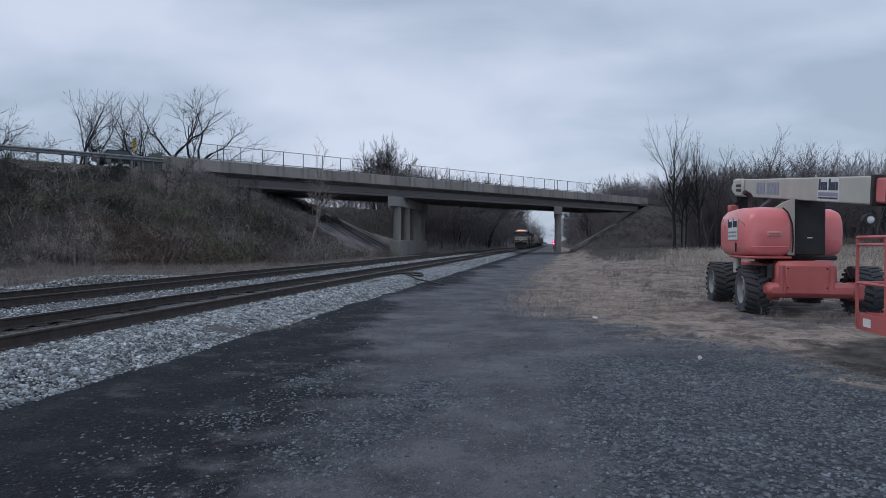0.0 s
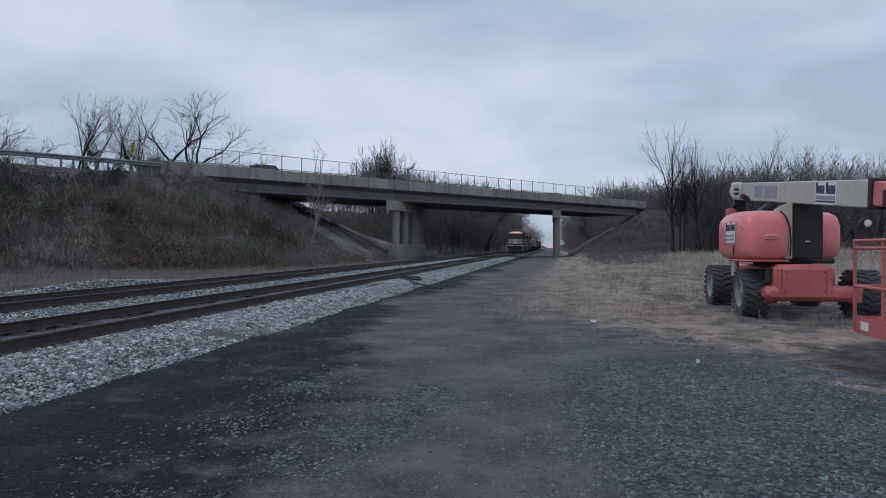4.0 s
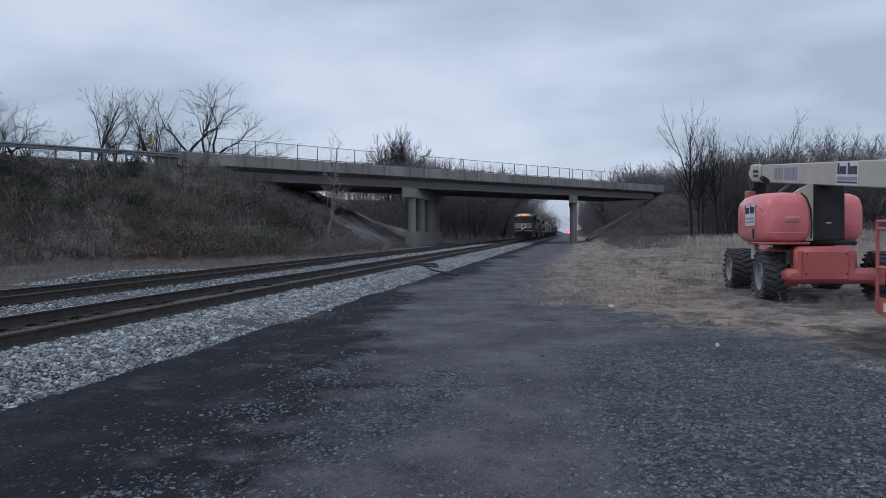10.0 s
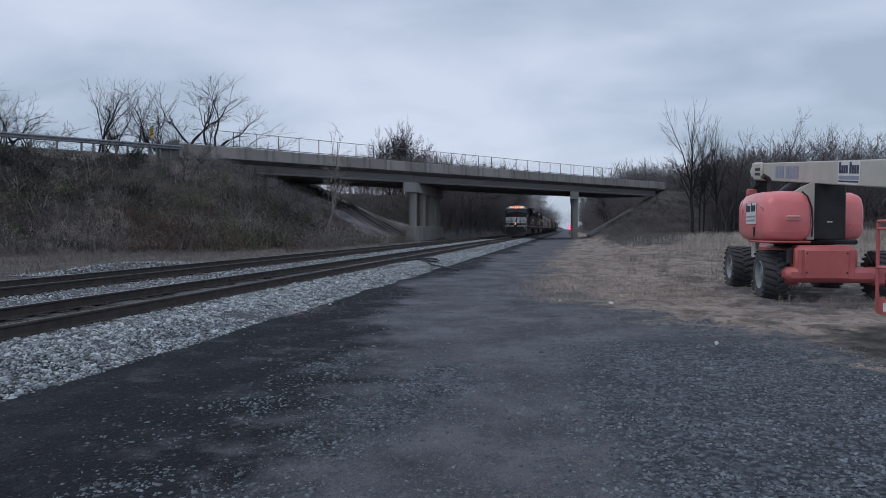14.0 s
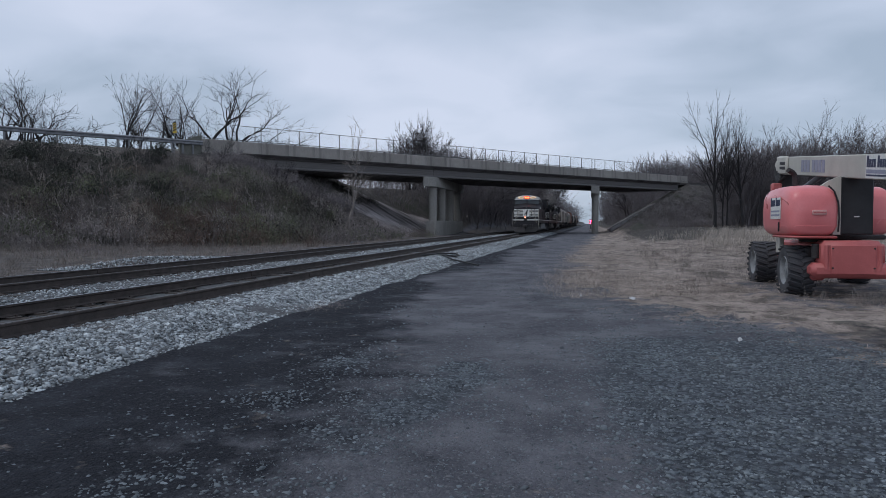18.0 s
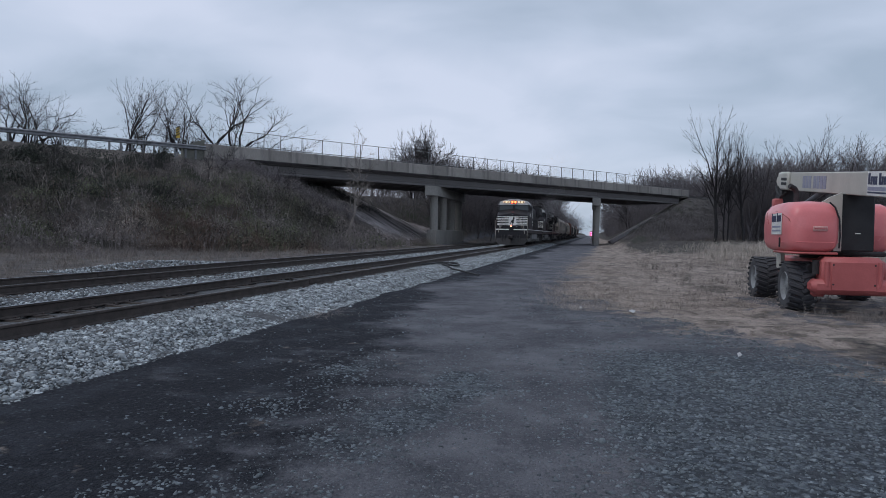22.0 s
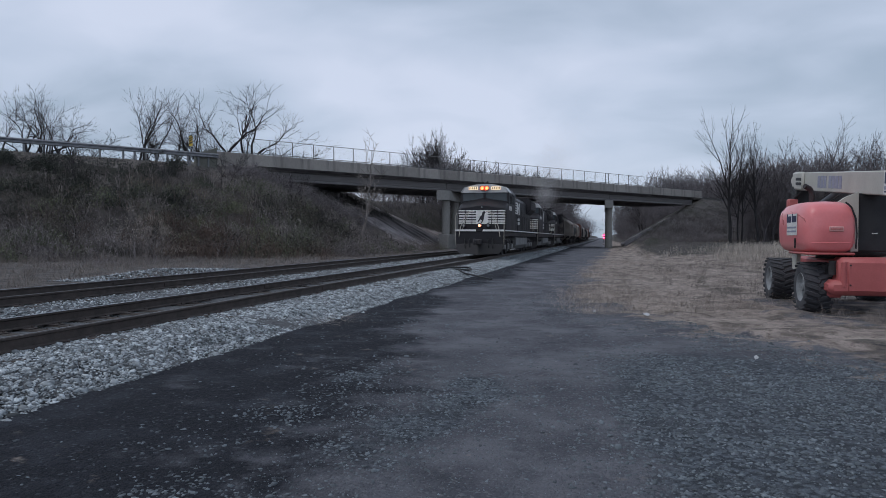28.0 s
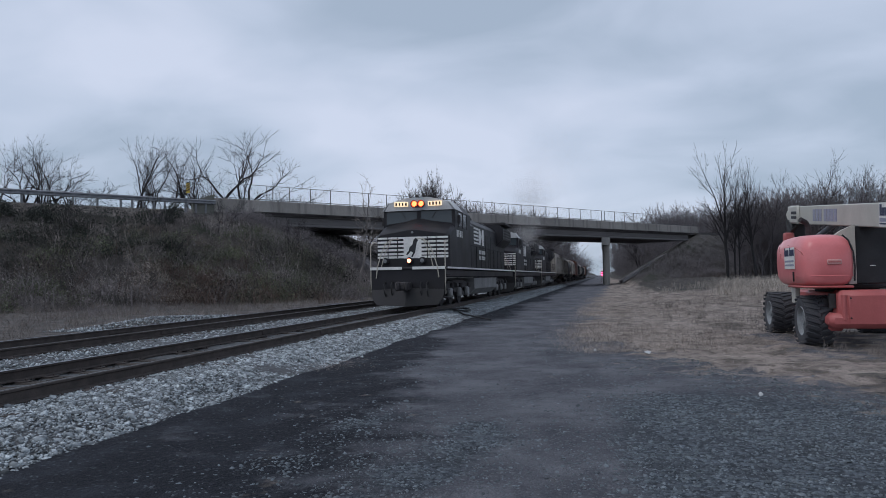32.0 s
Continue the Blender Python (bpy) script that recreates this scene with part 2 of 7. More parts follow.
M_PIPE = surf("black_hose_rubber", (0.015, 0.015, 0.016), (0.010, 0.010, 0.011), 5, 0.6, bump=0)
M_ASPHALT = surf("grey_road_asphalt", (0.07, 0.07, 0.07), (0.05, 0.05, 0.05), 2, 0.9, bump=0.2)
M_LITTER = surf("dead_leaf_litter", (0.145, 0.122, 0.108), (0.105, 0.090, 0.083), 0.3, 0.95, bump=0, rand=0.9, island=True, c3=(0.12, 0.062, 0.035), c3_at=0.64)
# dark brush of the woods, its colour lightened and purplish to carry the haze
M_BRUSH_D = surf("hazed_wood_brush", (0.150, 0.137, 0.147), (0.112, 0.103, 0.111), 0.3, 0.95, bump=0, rand=0.3, island=True)
M_STONE_D = surf("oily_crib_stone", (0.040, 0.035, 0.032), (0.026, 0.023, 0.022), 6, 0.9, bump=0.2, fine=60, rand=1.0, island=True)
M_RUSTY = surf("rust_red_stems", (0.135, 0.092, 0.074), (0.080, 0.060, 0.052), 0.5, 0.95, bump=0, rand=0.7, island=True)

M_GRASS_P = surf("pale_dry_tussocks", (0.43, 0.370, 0.328), (0.26, 0.226, 0.202), 0.6, 0.95, bump=0, rand=0.5, island=True)
M_BRIAR = surf("grey_brown_briars", (0.225, 0.202, 0.200), (0.098, 0.089, 0.090), 0.16, 0.95, bump=0, rand=0.45, island=True, c3=(0.185, 0.148, 0.118), c3_at=0.60, contrast=0.8)
M_BRUSH_K = surf("dark_tangled_brush", (0.060, 0.060, 0.052), (0.036, 0.036, 0.033), 0.4, 0.95, bump=0, rand=0.5, island=True)
M_CEDAR = surf("dark_evergreen_leaves", (0.034, 0.042, 0.032), (0.022, 0.028, 0.023), 1.0, 0.8, bump=0, rand=0.8, island=True)
M_WEED = surf("grey_tan_weeds", (0.25, 0.215, 0.19), (0.13, 0.114, 0.104), 0.3, 0.95, bump=0, rand=0.7, island=True)


# ---- mesh building ----
class Shape:
    """Gathers vertices and faces of one part."""

    def __init__(self):
        self.v, self.f = [], []

    def add(self, verts, faces):
        n = len(self.v)
        self.v.extend(tuple(p) for p in verts)
        self.f.extend(tuple(i + n for i in q) for q in faces)
        return self

    def box(self, c, s, ch=0.0, m=None):
        """A box of centre c and size s with chamfered edges, turned by m about its centre."""
        h = [a / 2 for a in s]
        ch = min(ch, 0.45 * min(s))
        verts, faces = [], []
        if ch <= 0:
            verts = [(x * h[0], y * h[1], z * h[2]) for x in (-1, 1) for y in (-1, 1) for z in (-1, 1)]
            faces = [(0, 1, 3, 2), (4, 6, 7, 5), (0, 4, 5, 1), (2, 3, 7, 6), (0, 2, 6, 4), (1, 5, 7, 3)]
        else:
            ids = {}
            for x in (-1, 1):
                for y in (-1, 1):
                    for z in (-1, 1):
                        for k in range(3):
                            p = [x * (h[0] - ch), y * (h[1] - ch), z * (h[2] - ch)]
                            p[k] = (x, y, z)[k] * h[k]
                            ids[x, y, z, k] = len(verts)
                            verts.append(tuple(p))
            for k in range(3):
                a, b = (k + 1) % 3, (k + 2) % 3
                for s1 in (-1, 1):
                    q = []
                    for u, w in ((-1, -1), (1, -1), (1, 1), (-1, 1)):
                        c3 = [0, 0, 0]
                        c3[k], c3[a], c3[b] = s1, u, w
                        q.append(ids[c3[0], c3[1], c3[2], k])
                    faces.append(tuple(q))
                for u in (-1, 1):
                    for w in (-1, 1):
                        q = []
                        for s1, kk in ((-1, a), (1, a), (1, b), (-1, b)):
                            c3 = [0, 0, 0]
                            c3[k], c3[a], c3[b] = s1, u, w
                            q.append(ids[c3[0], c3[1], c3[2], kk])
                        faces.append(tuple(q))
            for x in (-1, 1):
                for y in (-1, 1):
                    for z in (-1, 1):
                        faces.append(tuple(ids[x, y, z, k] for k in range(3)))
        if m is not None:
            verts = [m @ Vector(p) for p in verts]
        return self.add([(p[0] + c[0], p[1] + c[1], p[2] + c[2]) for p in verts], faces)

    def tube(self, p0, p1, r0, r1=None, n=8, caps=True):
        p0, p1 = Vector(p0), Vector(p1)
        r1 = r0 if r1 is None else r1
        d = (p1 - p0).normalized()
        a = d.orthogonal().normalized()
        b = d.cross(a)
        verts = []
        for p, r in ((p0, r0), (p1, r1)):
            for i in range(n):
                t = 2 * math.pi * i / n
                verts.append(p + a * (r * math.cos(t)) + b * (r * math.sin(t)))
        faces = [(i, (i + 1) % n, n + (i + 1) % n, n + i) for i in range(n)]
        if caps:
            faces += [tuple(range(n))[::-1], tuple(range(n, 2 * n))]
        return self.add(verts, faces)

    def path(self, pts, r, n=6):
        for a, b in zip(pts, pts[1:]):
            self.tube(a, b, r, r, n)
        return self

    def prism(self, poly, axis, a, b):
        """A polygon (in the two other axes, in x, y, z order) carried along an axis from a to b."""
        n = len(poly)

        def at(p, s):
            q = list(p)
            q.insert(axis, s)
            return tuple(q)

        verts = [at(p, a) for p in poly] + [at(p, b) for p in poly]
        faces = [(i, (i + 1) % n, n + (i + 1) % n, n + i) for i in range(n)] + [tuple(range(n)), tuple(range(n, 2 * n))]
        return self.add(verts, faces)

    def loft(self, rings, close=True):
        """Rings of equally many points, skinned one to the next, capped at both ends."""
        n = len(rings[0])
        verts = [p for r in rings for p in r]
        faces = []
        for k in range(len(rings) - 1):
            for i in range(n):
                j = (i + 1) % n
                faces.append((k * n + i, k * n + j, (k + 1) * n + j, (k + 1) * n + i))
        if close:
            faces += [tuple(range(n)), tuple(range((len(rings) - 1) * n, len(rings) * n))]
        return self.add(verts, faces)

    def lathe(self, prof, c, axis=2, n=16, caps=True):
        """A profile of (radius, height) turned about an axis through c."""
        rings = []
        for r, h in prof:
            ring = []
            for i in range(n):
                t = 2 * math.pi * i / n
                q = [r * math.cos(t), r * math.sin(t)]
                q.insert(axis, h)
                ring.append((q[0] + c[0], q[1] + c[1], q[2] + c[2]))
            rings.append(ring)
        return self.loft(rings, caps)

    def mesh(self, name, angle=40, fix=True):
        me = bpy.data.meshes.new(name)
        me.from_pydata(self.v, [], self.f)
        if fix:
            bm = bmesh.new()
            bm.from_mesh(me)
            bmesh.ops.recalc_face_normals(bm, faces=bm.faces)
            bm.to_mesh(me)
            bm.free()
        me.shade_smooth()
        me.set_sharp_from_angle(angle=radians(angle))
        return me


def part(name, shape, material, parent=None, label="", angle=40, fix=True):
    """One mesh object from a Shape or a ready mesh, under a thing or a part."""
    me = shape.mesh(name, angle, fix) if isinstance(shape, Shape) else shape
    if material is not None and not me.materials:
        me.materials.append(material)
    ob = new(name, me)
    if parent is not None:
        ob.parent = parent
    if label:
        tagged(ob, label)
    return ob


def thing(name, label, category, group="", m=None, kind=""):
    ob = new(name)
    ob.empty_display_size = 0.2
    if m is not None:
        ob.matrix_basis = m
    return tagged(ob, label, category, group, kind)


def raw_mesh(name, verts, faces, material, smooth=False):
    """A mesh from arrays: verts (n, 3), faces (m, 3 or 4)."""
    verts, faces = np.asarray(verts, np.float32), np.asarray(faces, np.int32)
    me = bpy.data.meshes.new(name)
    k = faces.shape[1]
    me.vertices.add(len(verts))
    me.vertices.foreach_set("co", verts.ravel())
    me.loops.add(faces.size)
    me.loops.foreach_set("vertex_index", faces.ravel())
    me.polygons.add(len(faces))
    me.polygons.foreach_set("loop_start", np.arange(0, faces.size, k, dtype=np.int32))
    me.update(calc_edges=True)
    me.materials.append(material)
    if smooth:
        me.shade_smooth()
    return me


def repeated(base_v, base_f, mats, offs):
    """Copies of a small mesh: base (n, 3), 3 x 3 matrices (k, 3, 3) and offsets (k, 3)."""
    v = np.einsum("kij,nj->kni", mats, base_v) + offs[:, None, :]
    k, n = len(offs), len(base_v)
    f = base_f[None] + (np.arange(k) * n)[:, None, None]
    return v.reshape(-1, 3), f.reshape(-1, base_f.shape[1])


def turns(rng, k, tilt=math.pi):
    """Random turn matrices: about z, then tipped by up to tilt."""
    a, b, c = rng.uniform(0, 2 * np.pi, k), rng.uniform(-tilt, tilt, k), rng.uniform(0, 2 * np.pi, k)

    def rz(t):
        z, o = np.zeros_like(t), np.ones_like(t)
        return np.stack([np.cos(t), -np.sin(t), z, np.sin(t), np.cos(t), z, z, z, o], 1).reshape(-1, 3, 3)

    z, o = np.zeros_like(b), np.ones_like(b)
    rx = np.stack([o, z, z, z, np.cos(b), -np.sin(b), z, np.sin(b), np.cos(b)], 1).reshape(-1, 3, 3)
    return rz(a) @ rx @ rz(c)


# ---- plan: the bridge line, the tracks, heights of the ground ----
BP, BW = np.array([-31.31, 66.83]), np.array([0.6198, 0.7848])   # a point under the near parapet, the road's way
BN = np.array([0.7848, -0.6198])                                   # square to it, towards the yard
ROAD_W = 11.5
TRACK_X = (-7.32, -11.60)
RAIL_Z = 0.39
ROAD_Z = 8.75


def smooth(a, lo, hi):
    t = np.clip((a - lo) / (hi - lo), 0, 1)
    return t * t * (3 - 2 * t)


def wavy(x, y, s, seed=0):
    """Cheap smooth unevenness about -1 to 1, wavelength about 6 / s metres."""
    a = seed * 1.7
    return (np.sin(x * s + 1.3 * np.sin(y * s * 0.7 + a) + a) + np.sin(y * s * 1.13 + 1.1 * np.sin(x * s * 0.83 - a) + 2 * a)
            + np.sin((x + y) * s * 0.61 + a * 3)) / 3


def near_grass_edge(y):
    """x of the border between yard road and dry grass."""
    return np.interp(y, [0, 6.2, 7.6, 8.1, 9.2, 10.8, 12.0, 16.6, 32, 60, 110], [9, 5.4, 3.35, 2.55, 1.95, 1.05, 0.25, -0.65, -0.65, -0.2, 1.0])


def ground_z(x, y):
    x, y = np.asarray(x, float), np.asarray(y, float)
    u = (x - BP[0]) * BW[0] + (y - BP[1]) * BW[1]
    d = (x - BP[0]) * BN[0] + (y - BP[1]) * BN[1]
    yard = 0.018 * wavy(x, y, 1.1) + 0.012 * wavy(x, y, 3.1, 2)
    yard = yard + 0.05 * smooth(x, 2.2, 4.0) * smooth(y, 9, 12)
    yard = yard + smooth(y, 26, 75) * smooth(x, 1.5, 9) * 1.0 + smooth(y, 26, 60) * smooth(x, 9, 30) * 0.5
    yard = yard + 0.10 * wavy(x, y, 0.35, 4) * smooth(x, 3, 8) * smooth(y, 16, 24)
    clumps = 0.085 * np.abs(wavy(x, y, 3.4, 3)) + 0.06 * np.abs(wavy(x, y, 7.3, 5)) - 0.02
    yard = yard + clumps * smooth(x - near_grass_edge(y), 0.0, 0.9) * smooth(y, 8.5, 11) * (1 - 0.6 * smooth(x, 3.4, 4.2) * smooth(20.5 - y, 0, 1))
    left = 0.10 + 0.08 * wavy(x, y, 0.8, 3)
    z = np.where(x > -9.5, yard, left)
    # hills that flank the cutting behind the bridge
    hl = np.clip((-16.5 - x) * 0.8, 0, 7.0) * smooth(-d, 4, 24)
    hr = np.clip((x - 6.0) * 0.60, 0, 6.0) * smooth(-d, 4, 28)
    # road embankment and the slopes under the bridge's ends
    away = np.maximum(0, np.abs(d + ROAD_W / 2) - (ROAD_W / 2 + 0.1))
    rough = 1.25 * np.abs(wavy(x, y, 0.85, 7)) + 0.65 * np.abs(wavy(x, y, 2.0, 1)) - 0.50
    fill = ROAD_Z - 0.38 - away / 2.48 + rough * smooth(away, 1.5, 6.0) * smooth(-x, 17, 21)
    fill = fill - 0.55 * np.exp(-((u + 9.2) / 2.4) ** 2) * smooth(d, -0.3, 0.4) * smooth(8.0 - d, 0, 4)
    ends = np.maximum(np.clip((-20.3 - x) / 1.72, 0, 30), np.clip((x - 3.0) / 1.62, 0, 30))
    fill = np.clip(np.minimum(fill, ends), 0, None)
    on_left = np.where(x < -9.5, 1.0, smooth(x, 2.0, 4.0))
    z = np.maximum(z, fill * on_left)
    return np.maximum(z, np.maximum(hl, hr))


def left_patches(x, y):
    """Gravel patches in drawn-out streaks on the dark side of the yard road, 0 to 1."""
    rough = 0.5 + 0.5 * wavy(x, y, 2.6, 5) + 0.35 * wavy(x, y, 6.1, 2)
    a = np.exp(-((x + 1.62 - 0.10 * (y - 4) + 0.12 * wavy(x, y, 1.9, 3)) / 0.55) ** 2) * smooth(9.5 - y, 0, 3)
    b = np.exp(-((x + 2.75 - 0.07 * (y - 5) + 0.10 * wavy(x, y, 2.3, 6)) / 0.34) ** 2) * smooth(y, 4.0, 5.0) * smooth(9.0 - y, 0, 2)
    c = np.exp(-((x + 2.6 - 0.12 * (y - 3.6)) / 0.20) ** 2) * smooth(4.6 - y, 0, 0.8) + 0.5 * smooth(wavy(x + 0.25 * y, 0.4 * y, 1.3, 12), 0.3, 0.9) * smooth(y, 8, 12) * (1 - smooth(y, 16, 24))
    return np.clip(np.maximum(a, np.maximum(0.8 * b, 0.7 * c)) * rough * 1.4, 0, 1) * smooth(x, -4.6, -4.0)


def bare_earth(x, y):
    """The trodden bare slope before the bridge's left pier, 0 to 1."""
    d = (x - BP[0]) * BN[0] + (y - BP[1]) * BN[1]
    return smooth(7.4 + 1.87 * (x + 20.25) - d + 0.8 * wavy(x, y, 0.8, 3), -0.8, 0.8) * smooth(x, -28, -26.5) * smooth(-d, -9, 2) ** 0.01 * smooth(-18.3 - x, 0, 1) * smooth(d, -14, -12)


def build_ground():
    gx = np.concatenate([-np.geomspace(900, 62, 22), np.arange(-60, -14, 0.7), np.arange(-14, -6, 0.5), np.arange(-6, 9, 0.16),
                         np.arange(9, 30, 0.7), np.arange(30, 70, 1.6), np.geomspace(71, 900, 24)])
    gy = np.concatenate([-np.geomspace(400, 12, 14), np.arange(-10, 2, 1.0), np.arange(2, 20, 0.16), np.arange(20, 46, 0.4),
                         np.arange(46, 130, 0.9), np.arange(130, 260, 4.0), np.geomspace(264, 3000, 30)])
    X, Y = np.meshgrid(gx, gy)
    Z = ground_z(X, Y)
    nx, ny = len(gx), len(gy)
    v = np.stack([X.ravel(), Y.ravel(), Z.ravel()], 1)
    i = (np.arange(ny - 1)[:, None] * nx + np.arange(nx - 1)[None]).ravel()
    f = np.stack([i, i + 1, i + nx + 1, i + nx], 1)
    me = raw_mesh("ground", v, f, ground_material(), True)
    x, y = v[:, 0], v[:, 1]
    edge = near_grass_edge(y)
    dry = smooth(x - edge + 0.6 * wavy(x, y, 1.1, 5) + 0.35 * wavy(x, y, 2.9, 6), -0.3, 0.9 + 2.2 * (1 - smooth(y, 11, 18))) * np.where(x > -3.5, 1, 0)
    hill = np.maximum(smooth(-x, 17.0, 20.5), smooth(y, 38, 60) * smooth(x, 2.0, 6.0))
    cinder = np.maximum(smooth(-x + 0.7 * wavy(x, y, 0.55, 11) + 0.35 * wavy(x, y, 1.7, 4), 0.7 + 2.3 * smooth(y, 6, 14), 3.3 + 1.0 * smooth(y, 6, 14)), 0.12 * smooth(y, 10, 16) * smooth(28 - y, 0, 8) * np.exp(-((x + 0.7 + 0.5 * wavy(x, y, 0.3, 2)) / 0.8) ** 2)) * smooth(x, -5.6, -4.9)
    pebbly = np.maximum(smooth(x + 0.45 * wavy(x, y, 0.9, 8), -0.5, 1.3) * smooth(12.0 - y + 0.8 * wavy(x, y, 1.1, 9), 0, 4.0), left_patches(x, y))
    soil = smooth(x + 0.5 * wavy(x, y, 1.5, 4), 2.6, 4.4) * smooth(12.2 - y + 0.8 * wavy(x, y, 1.3, 3), 0, 1.8) * smooth(y + 0.6 * wavy(x, y, 1.9, 7), 7.2, 8.6)
    dry = dry * (1 - 0.5 * smooth(x, 2.6, 4.0) * smooth(9.0 - x, 0, 1.5) * smooth(y, 12.4, 13.6) * smooth(20.0 - y + 0.8 * wavy(x, y, 1.2, 6), 0, 2.0))
    verge = np.maximum(smooth(-x, 14.9, 15.8) * smooth(18.6 + x + 0.5 * wavy(x, y, 0.8, 4), 0, 1.5), smooth(-x, 24, 27) * smooth((x - BP[0]) * BW[0] + (y - BP[1]) * BW[1], -26, -21) * smooth(3.6 - np.abs((x - BP[0]) * BN[0] + (y - BP[1]) * BN[1] - 0.6), 0, 1.5))
    foot = (x - BP[0]) * BN[0] + (y - BP[1]) * BN[1]
    verge = np.maximum(verge, smooth(foot + 1.2 * wavy(x, y, 0.6, 5), 20.5, 23.0) * smooth(-x, 14.9, 15.8) * smooth(y, 4, 8))
    for key, a in (("verge", verge), ("dry", dry), ("hill", hill), ("cinder", cinder), ("pebbly", pebbly), ("earth", bare_earth(x, y)), ("soil", soil)):
        at = me.attributes.new(key, "FLOAT", "POINT")
        at.data.foreach_set("value", a.astype(np.float32))
    return tagged(new("ground", me), "dark cinder yard with gravel, dry grass and brush slopes", "ground", kind="structure")


def ground_material():
    m = bpy.data.materials.new("yard_ground")
    m.use_nodes = True
    nt = m.node_tree
    N, L = nt.nodes.new, nt.links.new
    b = nt.nodes["Principled BSDF"]
    geo = N("ShaderNodeNewGeometry")

    def tex(s, detail=4.0, rough=0.55):
        n = N("ShaderNodeTexNoise")
        n.inputs["Scale"].default_value, n.inputs["Detail"].default_value, n.inputs["Roughness"].default_value = s, detail, rough
        L(geo.outputs["Position"], n.inputs["Vector"])
        return n.outputs["Fac"]

    def ramped(src, lo, hi):
        n = N("ShaderNodeMapRange")
        n.inputs[1].default_value, n.inputs[2].default_value = lo, hi
        L(src, n.inputs[0])
        return n.outputs[0]

    def math2(kind, a, c):
        n = N("ShaderNodeMath")
        n.operation = kind
        for k, s in enumerate((a, c)):
            if isinstance(s, (int, float)):
                n.inputs[k].default_value = s
            else:
                L(s, n.inputs[k])
        return n.outputs[0]

    def mixed(fac, a, c):
        n = N("ShaderNodeMix")
        n.data_type = "RGBA"
        L(fac, n.inputs[0])
        for k, s in ((6, a), (7, c)):
            if isinstance(s, tuple):
                n.inputs[k].default_value = (*s, 1)
            else:
                L(s, n.inputs[k])
        return n.outputs[2]

    def attr(key):
        n = N("ShaderNodeAttribute")
        n.attribute_name = key
        return n.outputs["Fac"]

    def broken(key, amount, s, soft=(0.35, 0.65)):
        """A mask whose border is broken up by noise."""
        return ramped(math2("ADD", attr(key), math2("MULTIPLY", math2("SUBTRACT", tex(s, 5.0, 0.65), 0.5), amount)), *soft)

    def cells(s):
        """Stones lying side by side: a random number for each, and the distance from its middle."""
        n, sep = N("ShaderNodeTexVoronoi"), N("ShaderNodeSeparateColor")
        n.inputs["Scale"].default_value = s
        L(geo.outputs["Position"], n.inputs["Vector"]), L(n.outputs["Color"], sep.inputs[0])
        return sep.outputs[0], n.outputs["Distance"]

    grit, fine, broad = tex(55.0, 5.0, 0.7), tex(16.0, 4.0, 0.6), tex(0.8, 4.0)
    stone_a, far_a = cells(19.0)
    stone_b, far_b = cells(43.0)
    road = mixed(ramped(broad, 0.40, 0.62), (0.074, 0.077, 0.091), (0.142, 0.144, 0.163))
    road = mixed(ramped(tex(2.7, 5.0, 0.65), 0.50, 0.70), road, (0.070, 0.074, 0.088))
    road = mixed(ramped(stone_b, 0.80, 1.0), road, (0.140, 0.142, 0.156))
    cinder = mixed(ramped(fine, 0.50, 0.75), (0.0095, 0.0112, 0.0168), (0.021, 0.0245, 0.034))
    cinder = mixed(ramped(tex(1.4, 5.0, 0.65), 0.50, 0.68), cinder, (0.028, 0.032, 0.042))
    cinder = mixed(ramped(stone_b, 0.93, 1.0), cinder, (0.060, 0.067, 0.080))
    pebbles = mixed(ramped(stone_a, 0.0, 1.0), (0.050, 0.060, 0.074), (0.135, 0.158, 0.184))
    pebbles = mixed(ramped(stone_b, 0.35, 1.0), pebbles, (0.098, 0.113, 0.131))
    # gaps between the pebbles darkened in colour, standing in for their shade
    pebbles = mixed(ramped(far_a, 0.42, 0.70), pebbles, (0.040, 0.047, 0.057))
    pebbles = mixed(ramped(tex(1.9, 5.0, 0.65), 0.50, 0.64), pebbles, (0.050, 0.056, 0.066))
    straw = mixed(ramped(tex(2.2, 5.0), 0.36, 0.66), (0.380, 0.322, 0.285), (0.200, 0.172, 0.153))
    straw = mixed(ramped(tex(0.7, 5.0, 0.65), 0.50, 0.60), straw, (0.105, 0.090, 0.080))
    straw = mixed(ramped(tex(6.5, 5.0, 0.7), 0.50, 0.66), straw, (0.125, 0.105, 0.092))
    brown = mixed(ramped(tex(0.9, 5.0), 0.35, 0.65), (0.082, 0.073, 0.068), (0.042, 0.039, 0.037))
    brown = mixed(ramped(tex(0.22, 3.0), 0.52, 0.66), brown, (0.040, 0.044, 0.033))
    earth = mixed(ramped(tex(0.8, 5.0, 0.65), 0.36, 0.64), (0.34, 0.305, 0.305), (0.175, 0.157, 0.158))
    col = mixed(broken("pebbly", 0.9, 2.5), road, pebbles)
    col = mixed(broken("cinder", 2.4, 1.3, (0.20, 0.85)), col, cinder)
    col = mixed(broken("dry", 2.4, 1.7), col, straw)
    col = mixed(broken("hill", 0.7, 0.8), col, brown)
    col = mixed(broken("earth", 0.8, 0.9), col, earth)
    weedy = mixed(ramped(tex(1.6, 5.0, 0.7), 0.38, 0.60), (0.150, 0.136, 0.128), (0.066, 0.061, 0.060))
    col = mixed(broken("verge", 1.2, 1.3), col, weedy)
    mud = mixed(ramped(tex(2.6, 5.0, 0.65), 0.42, 0.62), (0.042, 0.041, 0.041), (0.115, 0.104, 0.094))
    col = mixed(broken("soil", 2.2, 1.5), col, mud)
    grain = math2("MULTIPLY_ADD", grit, 0.9)
    grain.node.inputs[2].default_value = 0.62
